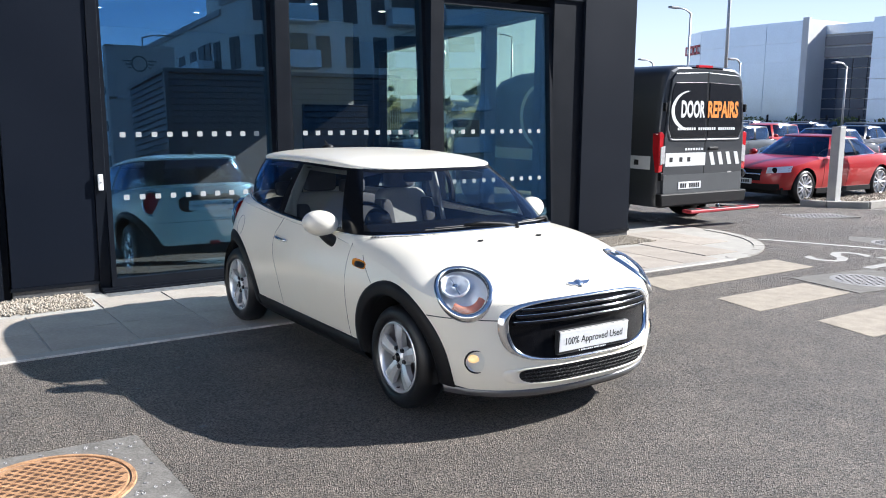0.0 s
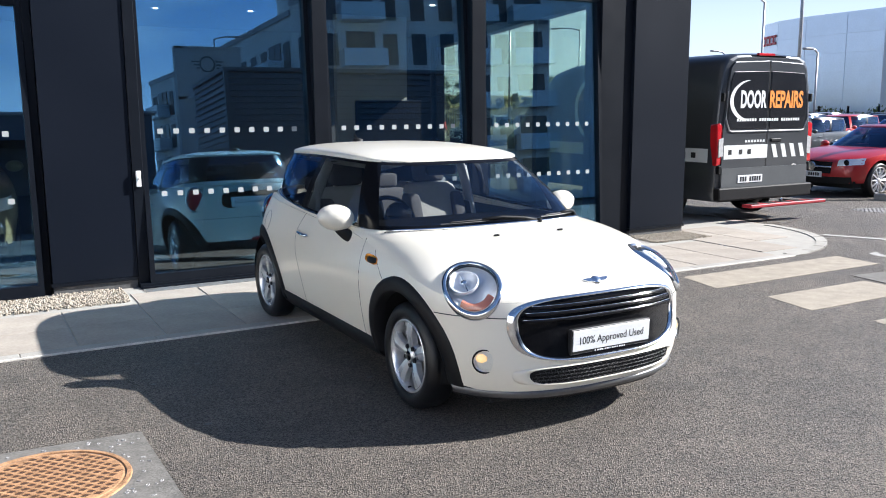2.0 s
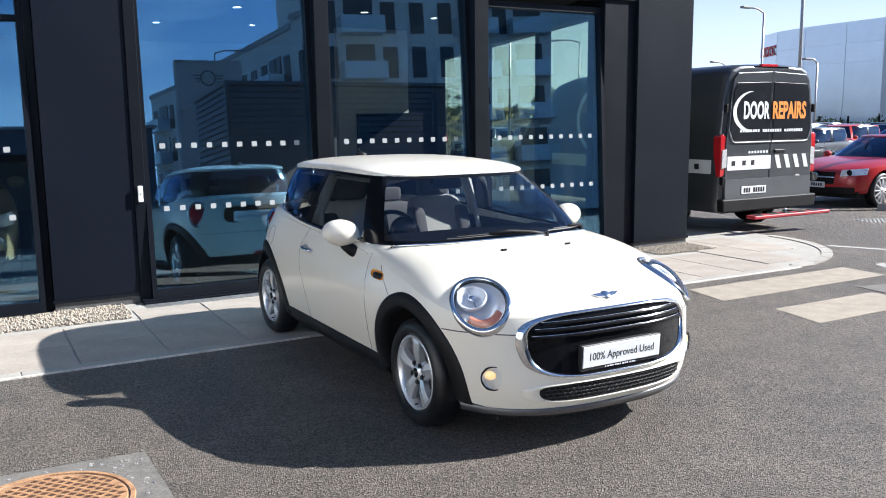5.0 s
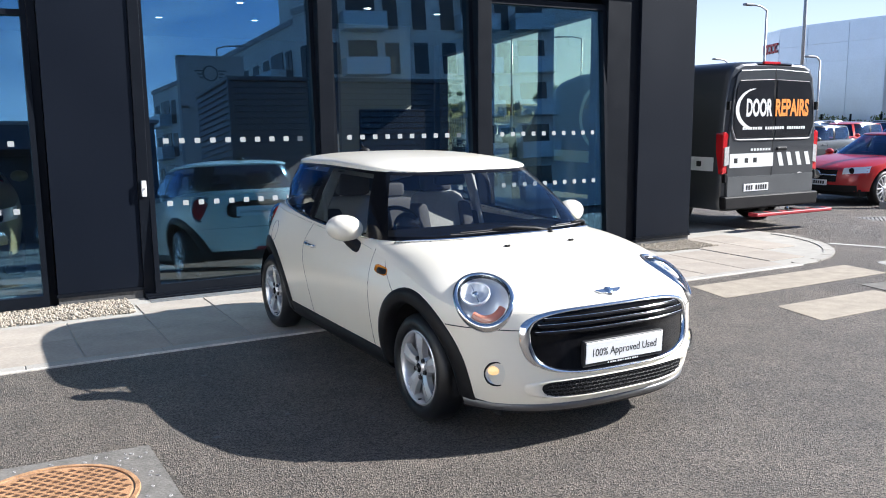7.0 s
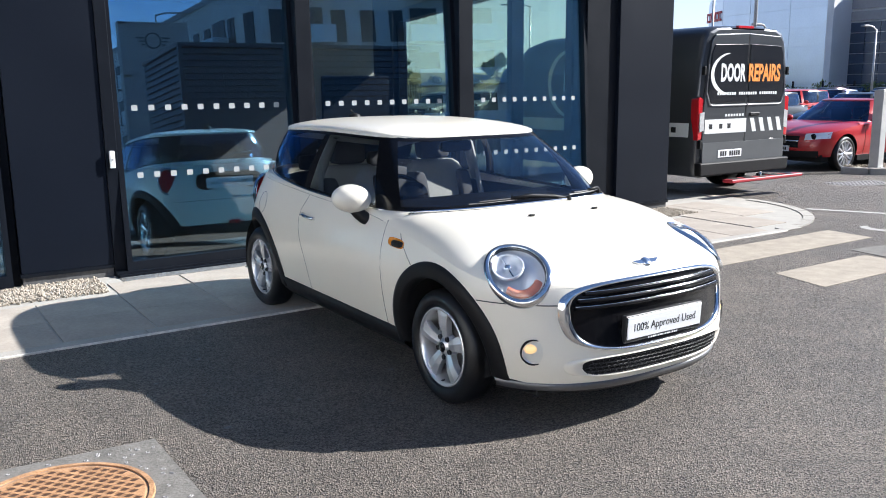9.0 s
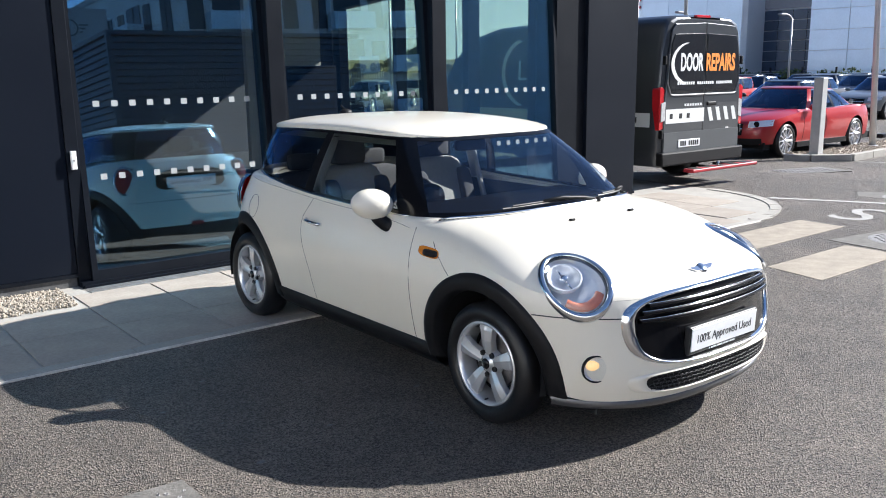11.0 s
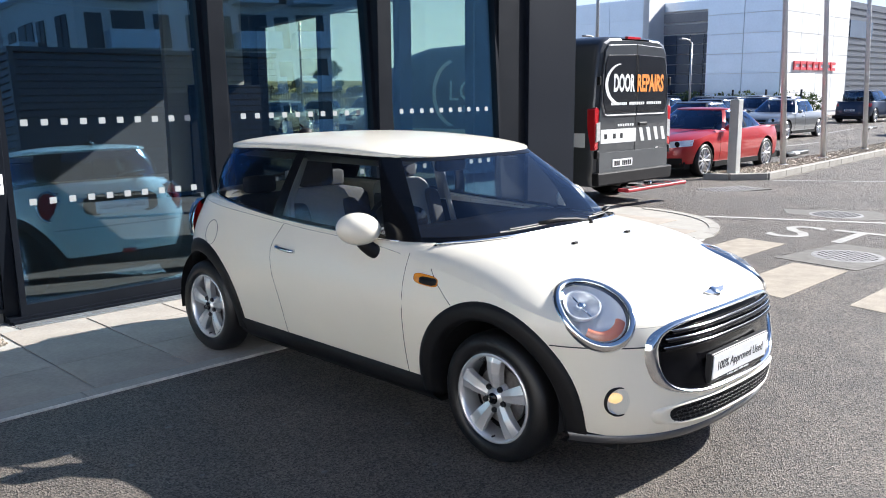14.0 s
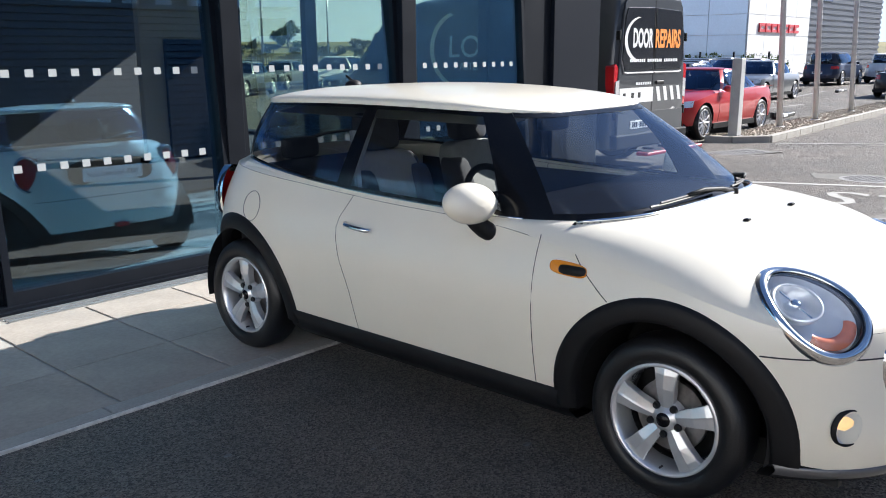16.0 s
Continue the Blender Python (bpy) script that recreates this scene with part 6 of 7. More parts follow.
pl = part("number_plate", box(-0.26, 0.26, -0.058, -0.046, 0.58, 0.69, 0.003), C["plate"], van, m=pose(-0.33, -0.006, 0.0))
for i in range(9):
    if i != 3:
        part("plate_bar", box(-0.215 + 0.05 * i, -0.18 + 0.05 * i, -0.060, -0.058, 0.60, 0.67), C["ink"], pl)
part("badge", moved(prism([(0.055 * math.cos(t), 0.024 * math.sin(t)) for t in np.linspace(0, 2 * math.pi, 24, endpoint=False)], -0.052, -0.044, "y"), Matrix.Translation((0.62, 0, 0.80))), C["chrome"], van)
for i in range(7):
    part("model_bar", box(-0.46 + 0.062 * i, -0.42 + 0.062 * i, -0.050, -0.044, 1.165, 1.20), C["plate"], van)
part("door_handle", box(0.08, 0.30, -0.07, -0.04, 1.16, 1.21, 0.01), C["trim"], van)
part("white_band", box(-0.885, 0.02, -0.049, -0.0445, 0.93, 1.13), van_ink, van, "white vinyl band")
for i in range(4):
    part("white_chevron", prism([(0.10 + 0.2 * i, 1.13), (0.19 + 0.2 * i, 1.13), (0.26 + 0.2 * i, 0.93), (0.17 + 0.2 * i, 0.93)], -0.049, -0.0445, "y"), van_ink, van)
for i, x in enumerate((-0.80, -0.58, -0.40)):
    part("band_mark", box(x, x + 0.07, -0.051, -0.0488, 0.995, 1.065, 0.0), C["ink"], van)
letters("DOOR", 0.335, van_ink, pose(-0.60, -0.057, 1.67, 90, 0, 0), van, 0.54, bold=0.012)
letters("REPAIRS", 0.335, van_orange, pose(0.01, -0.057, 1.67, 90, 0, 0), van, 0.73, bold=0.012)
for i in range(26):
    if i not in (8, 17):
        part("contact_bar", box(-0.66 + 0.052 * i, -0.66 + 0.052 * i + 0.038, -0.058, -0.056, 1.47, 1.51), van_ink, van)
cres = [(-0.40 + 0.42 * math.cos(t), 1.76 + 0.30 * math.sin(t)) for t in np.linspace(radians(100), radians(255), 20)]
cres += [(-0.34 + 0.41 * math.cos(t), 1.77 + 0.285 * math.sin(t)) for t in np.linspace(radians(255), radians(100), 20)]
part("crescent", prism(cres, -0.059, -0.056, "y"), van_ink, van, "white crescent mark")
# writing on the side towards the showroom, and its bands
sm = lambda y, z, o=0.004: Matrix.Translation((-VW + 0.03 + 0.05 * (z - 0.9) - o - 0.03, y, z)) @ Matrix.Rotation(radians(-90), 4, "Z") @ Matrix.Rotation(radians(87), 4, "X")
lettering("side_words", "LOC", 0.46, van_ink, sm(2.83, 1.54, 0.012), van, width=0.95)
lettering("side_words_small", "ASTER LOCKSM", 0.15, van_ink, sm(2.62, 1.36, 0.012), van, width=1.05)
lettering("side_letter", "C", 0.43, van_orange, sm(0.98, 1.68, 0.012), van, width=0.32)
lettering("side_letters", "RS", 0.17, van_orange, sm(0.90, 1.46, 0.012), van, width=0.22)
part("side_band", box(-VW - 0.004, -VW + 0.002, 0.12, 3.9, 0.88, 1.08), van_ink, van)
for i in range(3):
    part("band_mark", box(-VW - 0.006, -VW - 0.003, 0.35 + 0.2 * i, 0.44 + 0.2 * i, 0.94, 1.02), C["ink"], van)
cres = [(2.65 + 0.55 * math.cos(t), 1.65 + 0.55 * math.sin(t)) for t in np.linspace(radians(-75), radians(75), 20)]
cres += [(2.57 + 0.55 * math.cos(t), 1.65 + 0.52 * math.sin(t)) for t in np.linspace(radians(75), radians(-75), 20)]
part("crescent", prism(cres, -VW - 0.006, -VW - 0.002, "x"), van_ink, van)
part("cab_window", prism([(3.95, 1.32), (4.75, 1.32), (4.42, 1.92), (3.95, 1.98)], -VW - 0.004, -VW + 0.06, "x"), C["glass_tint"], van)
part("underbody", box(-0.85, 0.85, 0.05, 5.3, 0.30, 0.40), C["dark"], van)
for sg in (-1, 1):
    for hy in (1.05, 4.6):
        wheel(van, sg * 0.86, hy, 0.34, 0.225, sg, 0.21, 10, simple=True)
        part("wheel_arch", moved(lathe([(0.40, 0.02), (0.41, -0.015), (0.36, -0.02), (0.0, -0.02)], 28, "x"), Matrix.Translation((sg * (VW - 0.01), hy, 0.36)) @ Matrix.Diagonal((sg, 1, 1, 1))), C["dark"], van)

# ---- kerb strip, post, flagpoles, lamps ----
strip = part("planting_strip", prism([(15.02, 9.72), (15.25, 9.30), (15.9, 8.81), (27.0, 9.53), (60.0, 11.68), (60.0, 12.7), (27.0, 10.43), (16.4, 9.78), (15.3, 9.84)], -0.3, -0.02), M["stone"])
tagged(strip, "stony planting strip edged with kerbs", "planting strip", kind="structure")
kn = [(15.02, 9.72), (15.25, 9.30), (15.9, 8.81)] + [(15.9 + 0.92 * i, 8.81 + 0.065 * 0.92 * i) for i in range(1, 24)]
for (xa, ya), (xb, yb) in zip(kn, kn[1:]):
    d = Vector((xb - xa, yb - ya, 0))
    ob = part("kerb_stone", box(0.005, d.length - 0.005, -0.06, 0.07, -0.3, 0.012, 0.012), M["kerb"], strip, m=Matrix.Translation((xa, ya, 0)) @ Matrix.Rotation(math.atan2(d.y, d.x), 4, "Z"))
rng = random.Random(8)
sv, sf = [], []
for _ in range(2600):
    x = rng.uniform(15.6, 30)
    y = 8.97 + 0.065 * (x - 15.9) + rng.uniform(0, 0.78) + max(0, 0.35 - 0.7 * (x - 15.6))
    c, r = Vector((x, y, -0.015)), rng.uniform(0.010, 0.026)
    e = Euler((rng.random() * 6, rng.random() * 6, rng.random() * 6)).to_matrix()
    o = len(sv)
    sv += [tuple(c + e @ Vector((v.x * r * 1.3, v.y * r, v.z * r * 0.7))) for v in iv]
    sf += [tuple(i + o for i in f) for f in iff]
tagged(part("gravel", (sv, sf), M["stone"]), "coarse stones filling the planting strip", "gravel", kind="stuff")
post = thing("entrance_post", "square pale grey metal post on the planting strip", "post", pose(15.71, 9.43, -0.03))
part("shaft", box(-0.095, 0.095, -0.095, 0.095, 0.0, 1.50, 0.008), mat("pale grey coating", (0.52, 0.52, 0.50), 0.45, metal=0.2, vary=0.08), post)
part("base_plate", box(-0.15, 0.15, -0.15, 0.15, 0.0, 0.02), M["steel"], post)
part("reader", box(0.02, 0.16, -0.07, 0.07, 1.36, 1.48, 0.01), M["black"], post)
pole_steel = mat("brushed pole", (0.62, 0.62, 0.63), 0.45, metal=0.35, vary=0.06)
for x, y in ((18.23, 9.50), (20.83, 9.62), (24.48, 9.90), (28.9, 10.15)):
    # tilt fits the masts to the camera's view, not to a real lean
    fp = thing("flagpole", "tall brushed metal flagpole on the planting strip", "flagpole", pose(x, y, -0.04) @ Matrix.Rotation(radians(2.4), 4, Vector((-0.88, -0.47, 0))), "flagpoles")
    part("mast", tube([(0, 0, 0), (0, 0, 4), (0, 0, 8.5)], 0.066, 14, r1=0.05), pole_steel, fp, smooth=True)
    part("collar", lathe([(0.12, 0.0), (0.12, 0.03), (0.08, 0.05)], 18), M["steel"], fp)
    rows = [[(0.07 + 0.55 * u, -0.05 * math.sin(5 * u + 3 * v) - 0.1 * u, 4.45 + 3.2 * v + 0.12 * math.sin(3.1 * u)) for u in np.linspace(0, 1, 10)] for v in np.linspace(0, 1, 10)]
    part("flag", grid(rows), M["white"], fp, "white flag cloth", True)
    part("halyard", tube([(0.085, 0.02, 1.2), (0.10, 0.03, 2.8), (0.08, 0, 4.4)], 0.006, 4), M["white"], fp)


def street_lamp(x, y, h, rz, z=GZ, arm=1.4):
    o = thing("street_lamp", "slim grey street lamp on a tall mast", "street lamp", pose(x, y, z, 0, 0, rz), "street lamps")
    part("mast", tube([(0, 0, 0), (0, 0, h * 0.5), (0, 0, h)], 0.065, 10, r1=0.045), M["steel"], o, smooth=True)
    part("arm", tube([(0, 0, h - 0.05), (arm * 0.4, 0, h + 0.12), (arm, 0, h + 0.16)], 0.04, 8), M["steel"], o, smooth=True)
    part("lantern", box(arm - 0.1, arm + 0.5, -0.12, 0.12, h + 0.10, h + 0.2, 0.03), M["grey"], o)
    return o


street_lamp(23.4, 18.2, 9.0, 200)
street_lamp(33.2, 28.0, 6.6, 180, arm=1.0)
street_lamp(36.0, 27.1, 4.3, 180, arm=0.5)
street_lamp(40.0, 36.4, 4.8, 190, arm=1.0)
street_lamp(41.0, 24.5, 4.2, 180, arm=0.7)
street_lamp(24.6, 36.4, 6.3, 120)
street_lamp(33.5, 42.0, 6.4, 120)
street_lamp(26.5, 52.0, 7.4, 120)
street_lamp(14.1, -36.0, 11.2, 0, 0)

# wheel stops in the car park
for x, y in ((22.7, 11.07), (39.4, 14.8)):
    ws_ = thing("wheel_stop", "low black rubber wheel stop with pale patches", "wheel stop", pose(x, y, GZ + 0.001, 0, 0, 6))
    part("block", box(-0.9, 0.9, -0.08, 0.08, 0.0, 0.10, 0.02), C["rubber"], ws_)
    part("patch", box(-0.3, 0.1, -0.082, 0.05, 0.03, 0.103), M["white"], ws_)
for k, (xa, ya, xb, yb) in enumerate(((26.2, 12.86, 29.0, 12.8), (29.9, 14.3, 39.6, 15.55), (15.78, 8.64, 17.75, 6.0))):
    d = Vector((xb - xa, yb - ya)).normalized() * 0.05
    road_mark("bay_line", [(xa + d.y, ya - d.x), (xb + d.y, yb - d.x), (xb - d.y, yb + d.x), (xa - d.y, ya + d.x)], "thin white parking bay line", "paint_white", 0.005)

# ---- the showroom across the road ----
far = thing("car_showroom", "pale metal-panelled showroom with a glazed entrance across the car park", "building", pose(0, 0, GZ))
part("wall", join(box(52.0, 62.5, 24.5, 29.5, 0, 7.75), box(53.6, 66.0, 29.5, 33.6, 0, 7.6), box(51.75, 66, 33.6, 34.0, 0, 7.95)), M["wall_white"], far)
part("wall", box(62.5, 82.0, 25.2, 34.0, 0, 7.9), M["louvre"], far, "grey ribbed metal wall")
bp = [(51.7, 34.0), (51.9, 37.0), (52.3, 40.5), (53.2, 43.6), (54.8, 46.2), (57.2, 48.2), (60.0, 49.2), (66.0, 49.5), (66.0, 34.0)]
part("wall", prism(bp, 0, 7.9), M["wall_panel"], far)
panel_rows = 6
for i in range(panel_rows):
    z0, z1 = 0.3 + i * 1.24, 0.3 + (i + 1) * 1.24 - 0.03
    for (xa, ya), (xb, yb) in zip(bp[:6], bp[1:7]):
        d, n_ = Vector((xb - xa, yb - ya)), None
        nn = Vector((-d.y, d.x)).normalized() * 0.05
        if nn.x > 0:
            nn = -nn
        e = d.normalized() * 0.015
        part("wall_panel", prism([(xa + e.x, ya + e.y), (xb - e.x, yb - e.y), (xb - e.x + nn.x, yb - e.y + nn.y), (xa + e.x + nn.x, ya + e.y + nn.y)], z0, z1), M["wall_panel"], far)
    # shaded west face takes the bluish panels, the sunlit face the white
    for k in range(2):
        part("wall_panel", box(51.94, 51.998, 24.52 + k * 2.5, 24.52 + k * 2.5 + 2.46, z0, z1), M["wall_panel"], far)
    for k in range(4):
        part("wall_panel", box(52.02 + k * 2.62, 52.02 + k * 2.62 + 2.58, 24.44, 24.498, z0, z1), M["wall_white"], far)
for i in range(8):
    for k in range(4):
        part("pane", box(53.52, 53.58, 29.55 + k * 1.02, 29.55 + k * 1.02 + 0.98, 0.2 + i * 0.66, 0.2 + i * 0.66 + 0.62), M["wall_dark"], far)
# grey of the lower two bands paints in the overhang's shadow
for i in range(3):
    part("fascia_band", box(53.45, 53.58, 29.55, 33.58, 5.55 + i * 0.75, 6.15 + i * 0.75), M["grey"] if i < 2 else M["wall_panel"], far)
part("fin", box(51.5, 51.75, 33.6, 34.05, 0, 8.05), M["wall_white"], far)
for i in range(18):
    part("rib", box(62.6, 82.0, 25.12, 25.198, 0.3 + 0.42 * i, 0.5 + 0.42 * i), M["louvre"], far)
part("ribbon_window", box(64.5, 69.0, 25.08, 25.19, 5.4, 6.6), M["wall_dark"], far)
for k in range(7):
    part("sign_letter", join(box(53.6 + 0.98 * k, 53.6 + 0.98 * k + 0.78, 24.33, 24.43, 2.95, 3.12), box(53.6 + 0.98 * k, 53.6 + 0.98 * k + 0.78, 24.33, 24.43, 3.32, 3.5), box(53.6 + 0.98 * k, 53.6 + 0.98 * k + 0.2, 24.33, 24.43, 3.12, 3.32)), M["red_sign"], far)
for k in range(4):
    a, b = Vector((53.28 + 0.43 * k, 43.75 + 0.70 * k)), Vector((53.28 + 0.43 * k + 0.32, 43.75 + 0.70 * k + 0.52))
    o_ = Vector((-0.12, 0.074))
    strip = lambda z0, z1, u0=0.0, u1=1.0: prism([tuple(a.lerp(b, u0) + o_ * 0.5), tuple(a.lerp(b, u1) + o_ * 0.5), tuple(a.lerp(b, u1) + o_), tuple(a.lerp(b, u0) + o_)], z0, z1)
    part("sign_letter", join(strip(6.25, 6.42), strip(6.78, 6.95), strip(6.42, 6.78, 0.75, 1.0)), M["red_sign"], far)


def foliage(name, label, boxes, n, size, category="hedge", seed=3, kind="stuff"):
    """Many small leaves filling rounded clumps."""
    r = random.Random(seed)
    vs, fs = [], []
    for _ in range(n):
        c, s = r.choice(boxes)
        d = Vector((r.gauss(0, 1), r.gauss(0, 1), r.gauss(0, 1))).normalized() * (r.random() ** 0.4)
        p = Vector(c) + Vector((d.x * s[0], d.y * s[1], d.z * s[2]))
        e = Euler((r.random() * 6, r.random() * 6, r.random() * 6)).to_matrix()
        k = size * r.uniform(0.6, 1.4)
        o = len(vs)
        for q in ((-0.5, 0, 0), (0, -0.28, 0.05), (0.6, 0, 0), (0, 0.28, 0.05)):
            vs.append(tuple(p + e @ Vector(q) * k))
        fs.append((o, o + 1, o + 2, o + 3))
    return vs, fs


hedge_boxes = [((48.5 + 0.3 * math.sin(i), 21.4 + i * 1.2, GZ + 0.75), (0.8, 1.0, 0.85 + 0.22 * math.sin(i * 2.3))) for i in range(26)]
tagged(part("hedge", foliage("hedge", "", hedge_boxes, 16000, 0.17), M["leaf"]), "low uneven green hedge before the showroom", "hedge", kind="stuff")
fence_posts = thing("railing", "dark metal railing along the hedge", "railing", pose(0, 0, GZ))
for i in range(16):
    part("post", box(46.9, 47.0, 21.0 + i * 2.0, 21.08 + i * 2.0, 0, 1.75), M["frame"], fence_posts)
part("rail", box(46.92, 46.98, 21.0, 51.1, 1.1, 1.16), M["frame"], fence_posts)

# ---- embankment beyond the side window ----
ea, eb = Vector((6.0, 66.0)), Vector((62.0, 46.0))
ed = (eb - ea).normalized()
en = Vector((-ed.y, ed.x))
rows = []
for t in np.linspace(-60, 160, 60):
    row = []
    for w, h in ((-6, 0.0), (-3.5, 0.7), (0, 2.2), (2, 2.75), (12, 2.75), (20, 0.0)):
        p = ea + ed * t + en * (w + 0.5 * noise.noise((t * 0.2, w, 0)))
        row.append((p.x, p.y, GZ - 0.02 + h + 0.25 * (h > 0) * noise.noise((t * 0.35, w * 0.3, 2))))
    rows.append(row)
tagged(part("embankment", grid(rows), M["grass"], smooth=True), "dry grassy road embankment", "embankment", kind="structure")
gb = []
for i in range(120):
    t, w = -10 + i * 0.62, rng.uniform(-5, 0.5)
    p = ea + ed * t + en * w
    gb.append(((p.x, p.y, GZ + 0.2 + 0.38 * (w + 6)), (0.5, 0.5, 0.35)))
tagged(part("rough_grass", foliage("g", "", gb, 9000, 0.30, seed=9), M["grass"]), "tall dry grass on the embankment", "grass", kind="stuff")
fence = thing("palisade_fence", "pale galvanised palisade fence below the embankment", "fence")
pale = mesh_of("pale", *prism([(-0.035, 0.0), (0.035, 0.0), (0.035, 1.72), (0.0, 1.82), (-0.035, 1.72)], -0.01, 0.01, "y"), M["steel"])
fr = Matrix.Rotation(math.atan2(ed.y, ed.x), 4, "Z")
fo_ = ea - en * 8.0 + ed * 4
for i in range(200):
    o = new("pale", pale)
    o.parent = fence
    p = fo_ + ed * (i * 0.16)
    o.matrix_basis = Matrix.Translation((p.x, p.y, GZ)) @ fr
for z in (0.35, 1.4):
    a, b = fo_, fo_ + ed * 32
    part("rail", tube([(a.x, a.y, GZ + z), (b.x, b.y, GZ + z)], 0.03, 6), M["steel"], fence)


def tree(x, y, h, z, seed, w=0.42):
    r = random.Random(seed)
    t = thing("tree", "leafy green deciduous tree with an uneven crown", "tree", pose(x, y, z), "trees by the road")
    trunk = [tube([(0, 0, 0), (0.05, 0.02, h * 0.3), (0.0, 0.05, h * 0.62)], 0.13 * h / 5, 8, r1=0.05 * h / 5)]
    clumps = []
    for i in range(11):
        a, zz = r.random() * 6.28, h * r.uniform(0.38, 0.92)
        rad = w * h * r.uniform(0.3, 1.0) * (1 - abs(zz / h - 0.6))
        e = (rad * math.cos(a), rad * math.sin(a), zz)
        trunk.append(tube([(0, 0, h * 0.35 + 0.2 * i / 11 * h), (e[0] * 0.6, e[1] * 0.6, zz * 0.92), e], 0.04 * h / 5, 5, r1=0.012))
        clumps.append((e, (h * r.uniform(0.10, 0.2), h * r.uniform(0.10, 0.2), h * r.uniform(0.07, 0.13))))
    part("trunk", join(*trunk), M["bark"], t, smooth=True)
    part("crown", foliage("c", "", clumps, 1700, 0.055 * h, seed=seed), M["leaf"], t)
    return t


for k, (t, w, h) in enumerate(((21.5, -0.5, 3.2), (22.6, -1.5, 2.6), (26.8, 0.2, 3.0), (28.2, -0.6, 2.4), (14.5, 1.0, 4.4), (9.5, 3.0, 4.6), (11.5, 2.0, 3.6), (36.0, 0.0, 2.8))):
    p = ea + ed * t + en * w
    tree(p.x, p.y, h, GZ + 1.4 + 0.2 * w, 20 + k)
bb = thing("road_sign", "large blue-grey road sign seen from behind", "sign", Matrix.Translation((*(ea + ed * 27.5 + en * 5), GZ + 2.6)) @ fr)
part("board", box(-0.9, 0.9, -0.04, 0.04, 0.5, 2.3), M["grey"], bb)
for x in (-0.6, 0.6):
    part("leg", tube([(x, 0, 0), (x, 0, 2.2)], 0.05, 8), M["steel"], bb)

# ---- behind the camera, seen in the glass ----
enc = thing("louvred_enclosure", "grey plant enclosure clad in broad horizontal louvres", "enclosure")
part("core", box(5.42, 11.45, -5.95, -3.15, 0.0, 3.82), M["louvre"], enc)
for i in range(27):
    z = 0.03 + 0.142 * i
    part("louvre", prism([(-3.02, z), (-3.148, z + 0.01), (-3.148, z + 0.128), (-3.05, z + 0.124)], 5.38, 11.5, "x"), M["louvre"], enc)
    part("louvre", prism([(5.30, z), (5.418, z + 0.01), (5.418, z + 0.128), (5.33, z + 0.124)], -6.0, -3.10, "y"), M["louvre"], enc)
part("capping", box(5.28, 11.52, -6.02, -2.98, 3.87, 3.96), M["louvre"], enc)
part("corner_post", box(5.29, 5.40, -3.10, -2.99, 0.0, 3.87), M["louvre"], enc)
pyl = thing("sign_pylon", "tall pale sign pylon with a dark winged roundel", "sign", pose(8.35, -16.0, 0))
part("panel", box(-0.92, 1.25, -0.15, 0.15, 0.0, 6.76), M["grey"], pyl)
part("upright", box(-1.22, -0.94, -0.2, 0.2, 0.0, 6.85), M["grey"], pyl)
for z in (2.4, 4.9, 6.76):
    part("frame_bar", box(-1.23, 1.25, 0.15, 0.2, z, z + 0.09), M["grey"], pyl)
part("roundel", lathe([(0.24, 0.16), (0.29, 0.16), (0.30, 0.15)], 32, "y"), M["black"], pyl, m=pose(-0.05, 0, 6.2))
for sg in (-1, 1):
    for k in range(3):
        part("wing_bar", box(0.27 if sg > 0 else -0.64 + 0.09 * k, 0.56 - 0.09 * k if sg > 0 else -0.35, 0.15, 0.17, 6.27 - 0.12 * k, 6.32 - 0.12 * k), M["black"], pyl)

apt = thing("apartment_building", "tall pale apartment block with dark windows and glass balconies", "building")
vp = [(16.7, 85.5), (19.2, 69.4), (20.3, 55.3), (21.0, 53.0), (33.3, 51.2), (49.4, 47.0), (84.5, 30.8)]
vp = [(x, 16.1 - y) for x, y in vp]
winm = mesh_of("window", *join(box(-0.50, 0.50, -0.06, 0.05, -1.05, 1.05), box(-0.03, 0.03, 0.05, 0.09, -1.05, 1.05), box(-0.50, 0.50, 0.05, 0.09, 0.42, 0.48)), M["win_apt"])
balm = mesh_of("balcony", *join(box(-1.5, 1.5, 0.0, 1.2, -0.12, 0.02), box(-1.5, 1.5, 1.15, 1.2, 0.02, 1.0), box(-1.5, -1.45, 0, 1.2, 0.02, 1.0), box(1.45, 1.5, 0, 1.2, 0.02, 1.0)), M["balcony"])
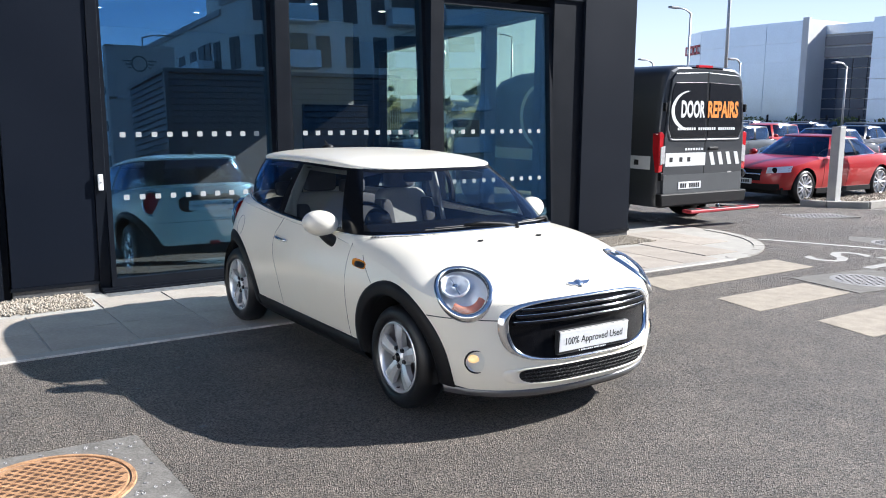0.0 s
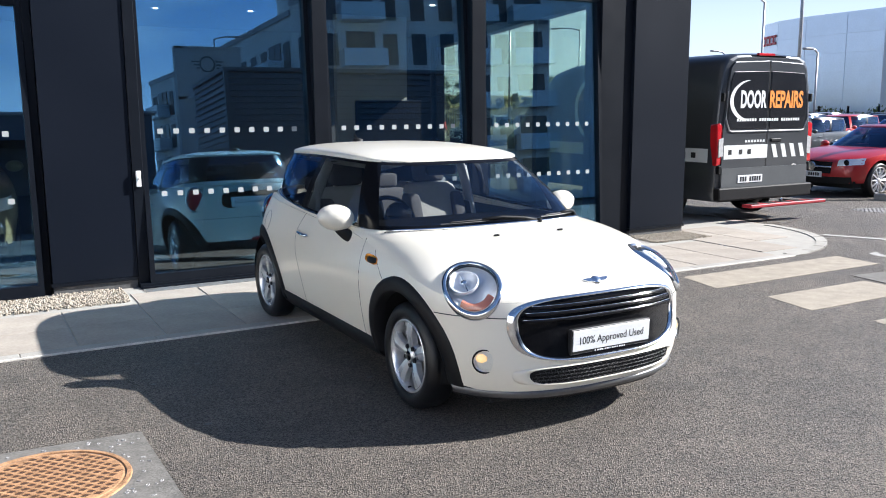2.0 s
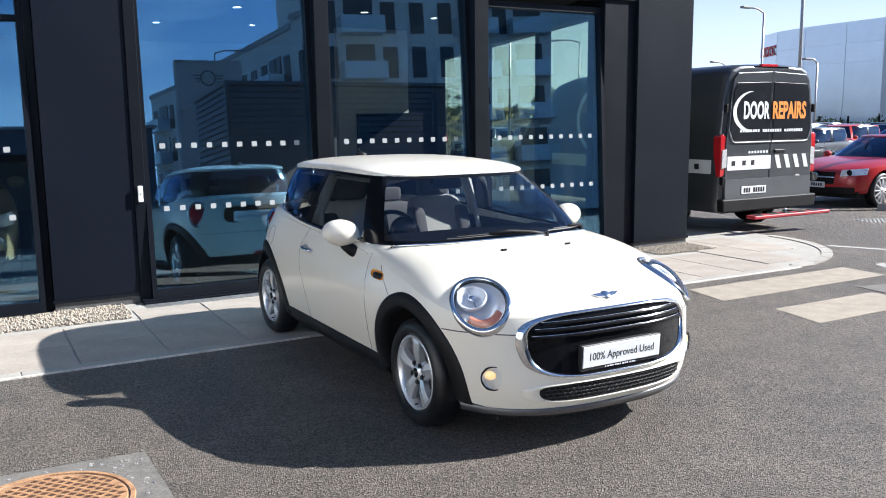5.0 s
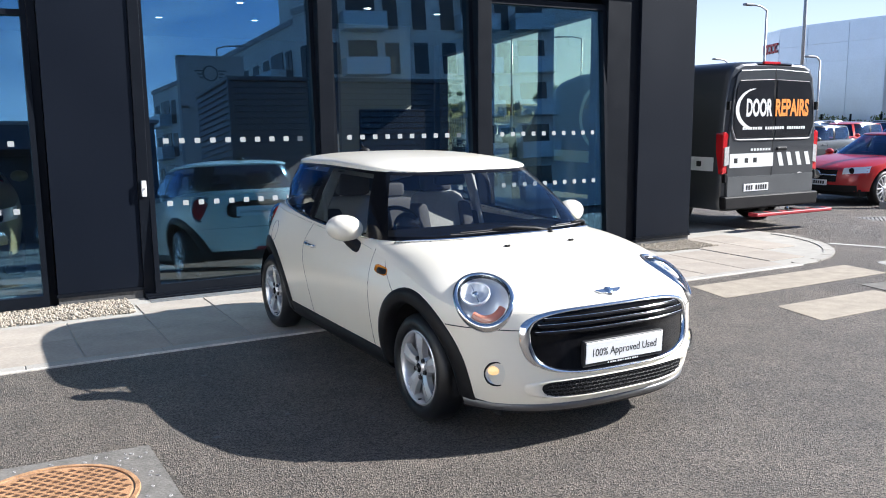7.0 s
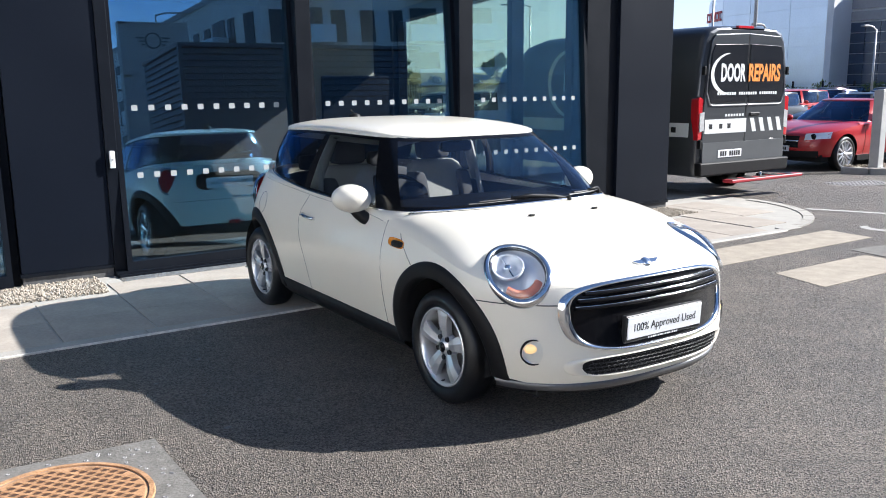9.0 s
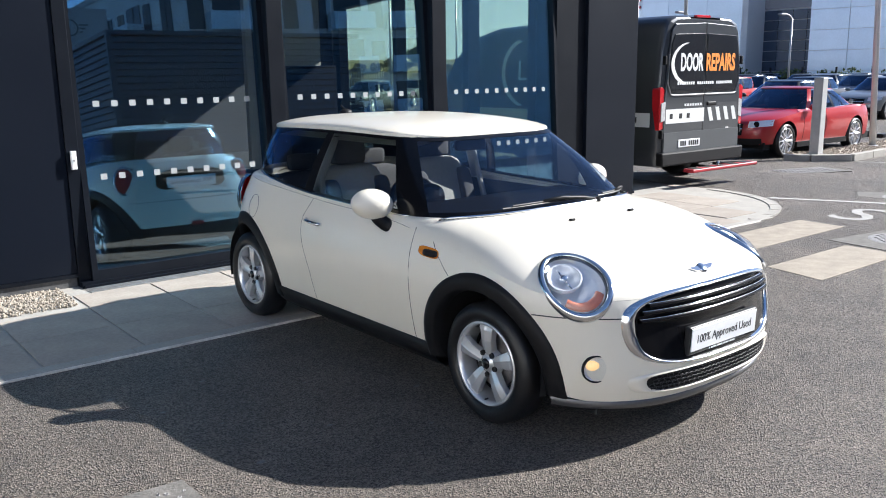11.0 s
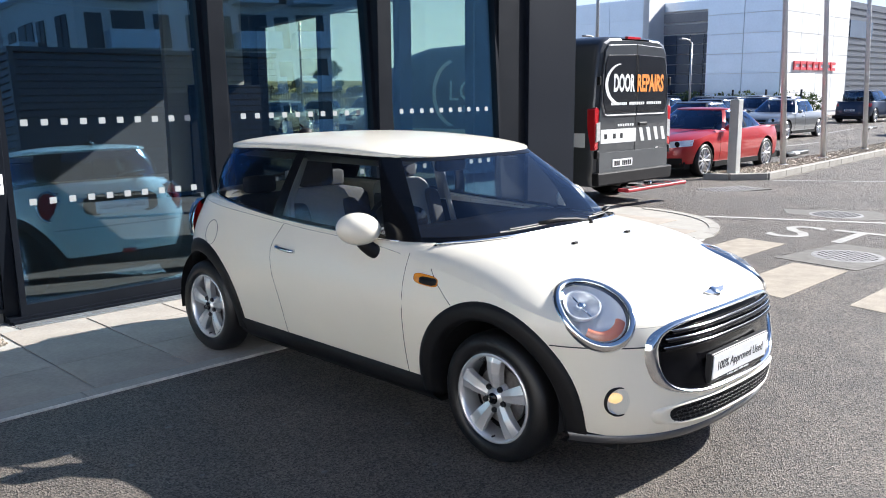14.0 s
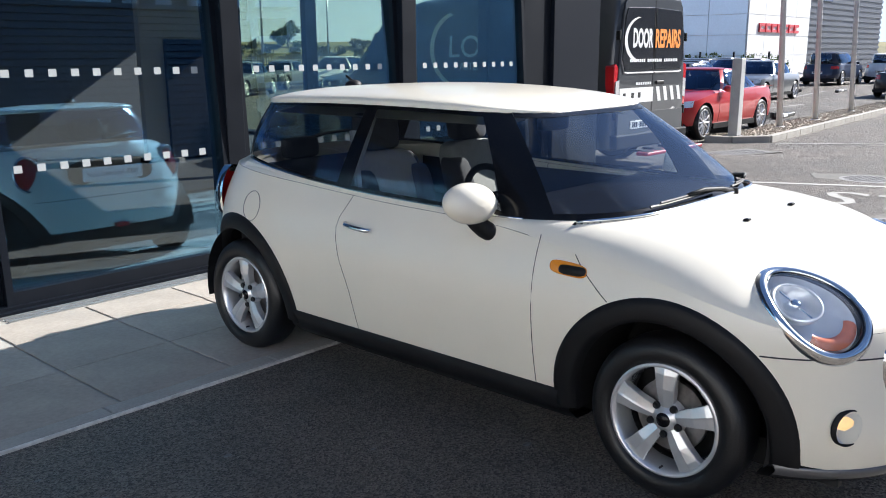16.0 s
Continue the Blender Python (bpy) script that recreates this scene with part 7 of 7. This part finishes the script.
for s, ((xa, ya), (xb, yb)) in enumerate(zip(vp, vp[1:])):
    d = Vector((xb - xa, yb - ya))
    L_, u = d.length, d.normalized()
    n_ = Vector((-u.y, u.x))
    if n_.dot(Vector((0 - xa, 8 - ya))) < 0:
        n_ = -n_
    H_ = (13.2, 13.6, 14.2, 20.6, 20.6, 20.6)[s]
    back = [(xa, ya), (xb, yb), (xb - n_.x * 12, yb - n_.y * 12), (xa - n_.x * 12, ya - n_.y * 12)]
    part("wall", prism(back, 0, H_), M["render_apt"], apt)
    part("parapet", prism([(xa + n_.x * 0.15, ya + n_.y * 0.15), (xb + n_.x * 0.15, yb + n_.y * 0.15), (xb - n_.x * 12, yb - n_.y * 12), (xa - n_.x * 12, ya - n_.y * 12)], H_ - 0.02, H_ + 0.35), M["grey"], apt)
    rot = Matrix.Rotation(math.atan2(n_.y, n_.x) - math.pi / 2, 4, "Z")
    cols = max(1, int(L_ / 1.9))
    for c in range(cols):
        for f in range(int((H_ - 1) / 3.0)):
            p = Vector((xa, ya)) + u * (L_ * (c + 0.5) / cols)
            z = 1.9 + f * 3.0
            if p.x > 0.75 * (16.1 - p.y):
                continue
            m_ = Matrix.Translation((p.x + n_.x * 0.02, p.y + n_.y * 0.02, z)) @ rot
            if c % 4 == 1:
                o = new("balcony", balm)
                o.parent = apt
                o.matrix_basis = Matrix.Translation((p.x, p.y, z - 1.1)) @ rot
            o = new("window", winm)
            o.parent = apt
            o.matrix_basis = m_ @ (Matrix.Diagonal((2.0, 1, 1.15, 1)) if c % 4 == 1 else Matrix.Identity(4))
shed = thing("service_building", "tall dark blue service building with an open bay", "building", pose(-2, -46, 0))
part("wall", join(box(-14, -6, -6, 0, 0, 7.8), box(9, 14, -6, 0, 0, 7.8), box(-6, 9, -6, 0, 6.2, 7.8), box(-6, 9, -6.2, -6, 0, 6.2)), mat("dark blue cladding", (0.03, 0.045, 0.08), 0.5, vary=0.1, scale=0.5), shed)
part("roof", box(-14.3, 14.3, -6.3, 0.3, 7.8, 8.0), M["grey"], shed)

# ---- small ground things ----
mh = thing("manhole_cover", "rusty round iron manhole cover in a patched concrete square", "manhole cover", pose(0.06, 3.72, 0), kind="")
part("surround", prism([(-0.62, -0.72), (0.52, -0.62), (0.50, 0.44), (-0.58, 0.50)], -0.05, 0.004), M["concrete"], mh)
part("cover", lathe([(0.0, 0.009), (0.335, 0.009), (0.345, 0.004)], 56), M["rust"], mh)
part("rim", lathe([(0.350, 0.004), (0.352, 0.011), (0.372, 0.011), (0.376, 0.004)], 56), M["rust"], mh)
# thin dark diamonds paint in the shade and dirt of sunk pockets
pocket = mesh_of("pocket", *prism([(-0.023, 0.0), (0.0, -0.014), (0.023, 0.0), (0.0, 0.014)], 0.0, 0.0006), M["pocket_dark"])
ridge = mesh_of("ridge", *prism([(-0.012, -0.010), (0.012, -0.010), (0.009, 0.0), (-0.009, 0.0)], 0.0, 0.005), M["rust"])
for i in range(-8, 9):
    for j in range(-10, 11):
        x, y = i * 0.056 + (0.028 if j % 2 else 0), j * 0.034
        if x * x + y * y < 0.315**2:
            for name, me, dy in (("pocket", pocket, 0.0), ("ridge", ridge, 0.022)):
                o = new(name, me)
                o.parent = mh
                o.matrix_basis = pose(x, y, 0.009, 0, 0, 0) @ Matrix.Translation((0, dy, 0))
rng = random.Random(4)
chip = mesh_of("chip", *lathe([(0.003, 0.0008), (0.008, 0.004), (0.012, 0.0004)], 9), M["iron"])
for _ in range(150):
    x, y = rng.uniform(-0.56, 0.48), rng.uniform(-0.6, 0.42)
    if x * x + y * y > 0.40**2:
        o = new("chip", chip)
        o.parent = mh
        o.matrix_basis = pose(x, y, 0.004, 0, 0, rng.random() * 360) @ Matrix.Diagonal((rng.uniform(0.6, 1.3), rng.uniform(0.5, 1), 1, 1))


def iron_cover(x, y, rz, w, h, label, round_=False):
    o = thing("road_cover", label, "drain cover", pose(x, y, ground_z(x) + 0.001, 0, 0, rz), "road covers")
    part("surround", box(-w, w, -h, h, -0.05, 0.004), M["concrete"], o)
    if round_:
        part("cover", lathe([(0.0, 0.008), (0.32, 0.008), (0.35, 0.003)], 40), M["iron"], o)
        rr = 0.28
    else:
        part("cover", box(-w * 0.8, w * 0.8, -h * 0.75, h * 0.75, 0.0, 0.008), M["iron"], o)
    bars = mesh_of("stud", *box(-0.025, 0.025, -0.014, 0.014, 0.0, 0.006), M["iron"])
    n = 0
    for i in range(-14, 15):
        for j in range(-8, 9):
            xx, yy = i * 0.075 + (0.037 if j % 2 else 0), j * 0.055
            if (xx * xx + yy * yy < 0.29**2) if round_ else (abs(xx) < w * 0.76 and abs(yy) < h * 0.7):
                b = new("stud", bars)
                b.parent = o
                b.matrix_basis = pose(xx, yy, 0.008, 0, 0, 25)


iron_cover(8.08, 4.42, -8, 0.62, 0.42, "worn round iron cover in a grey patch on the road", True)
iron_cover(11.1, 5.66, -60, 0.62, 0.45, "worn round iron cover beside the road line", True)
iron_cover(13.38, 8.40, -18, 0.72, 0.36, "studded iron drain cover near the kerb", False)
# pale spots of dried dirt on the asphalt
spot = mat("dried splash", (0.22, 0.22, 0.21), 0.9, vary=0.3, scale=60)
sp_v = []
for x, y in ((0.62, 5.30), (0.95, 4.62), (1.35, 4.25), (0.78, 4.95), (1.75, 3.95), (1.12, 5.25), (0.52, 5.62), (1.55, 4.85), (2.0, 4.4), (0.9, 4.1)):
    rad = rng.uniform(0.008, 0.018)
    sp_v.append(moved(lathe([(0.0, 0.0012), (rad, 0.001), (rad * 1.1, 0.0004)], 9), Matrix.Translation((x, y, 0.0)) @ Matrix.Diagonal((1.4, 0.9, 1, 1))))
tagged(part("dried_splashes", join(*sp_v), spot), "pale dried splashes on the asphalt", "stain", kind="stuff")
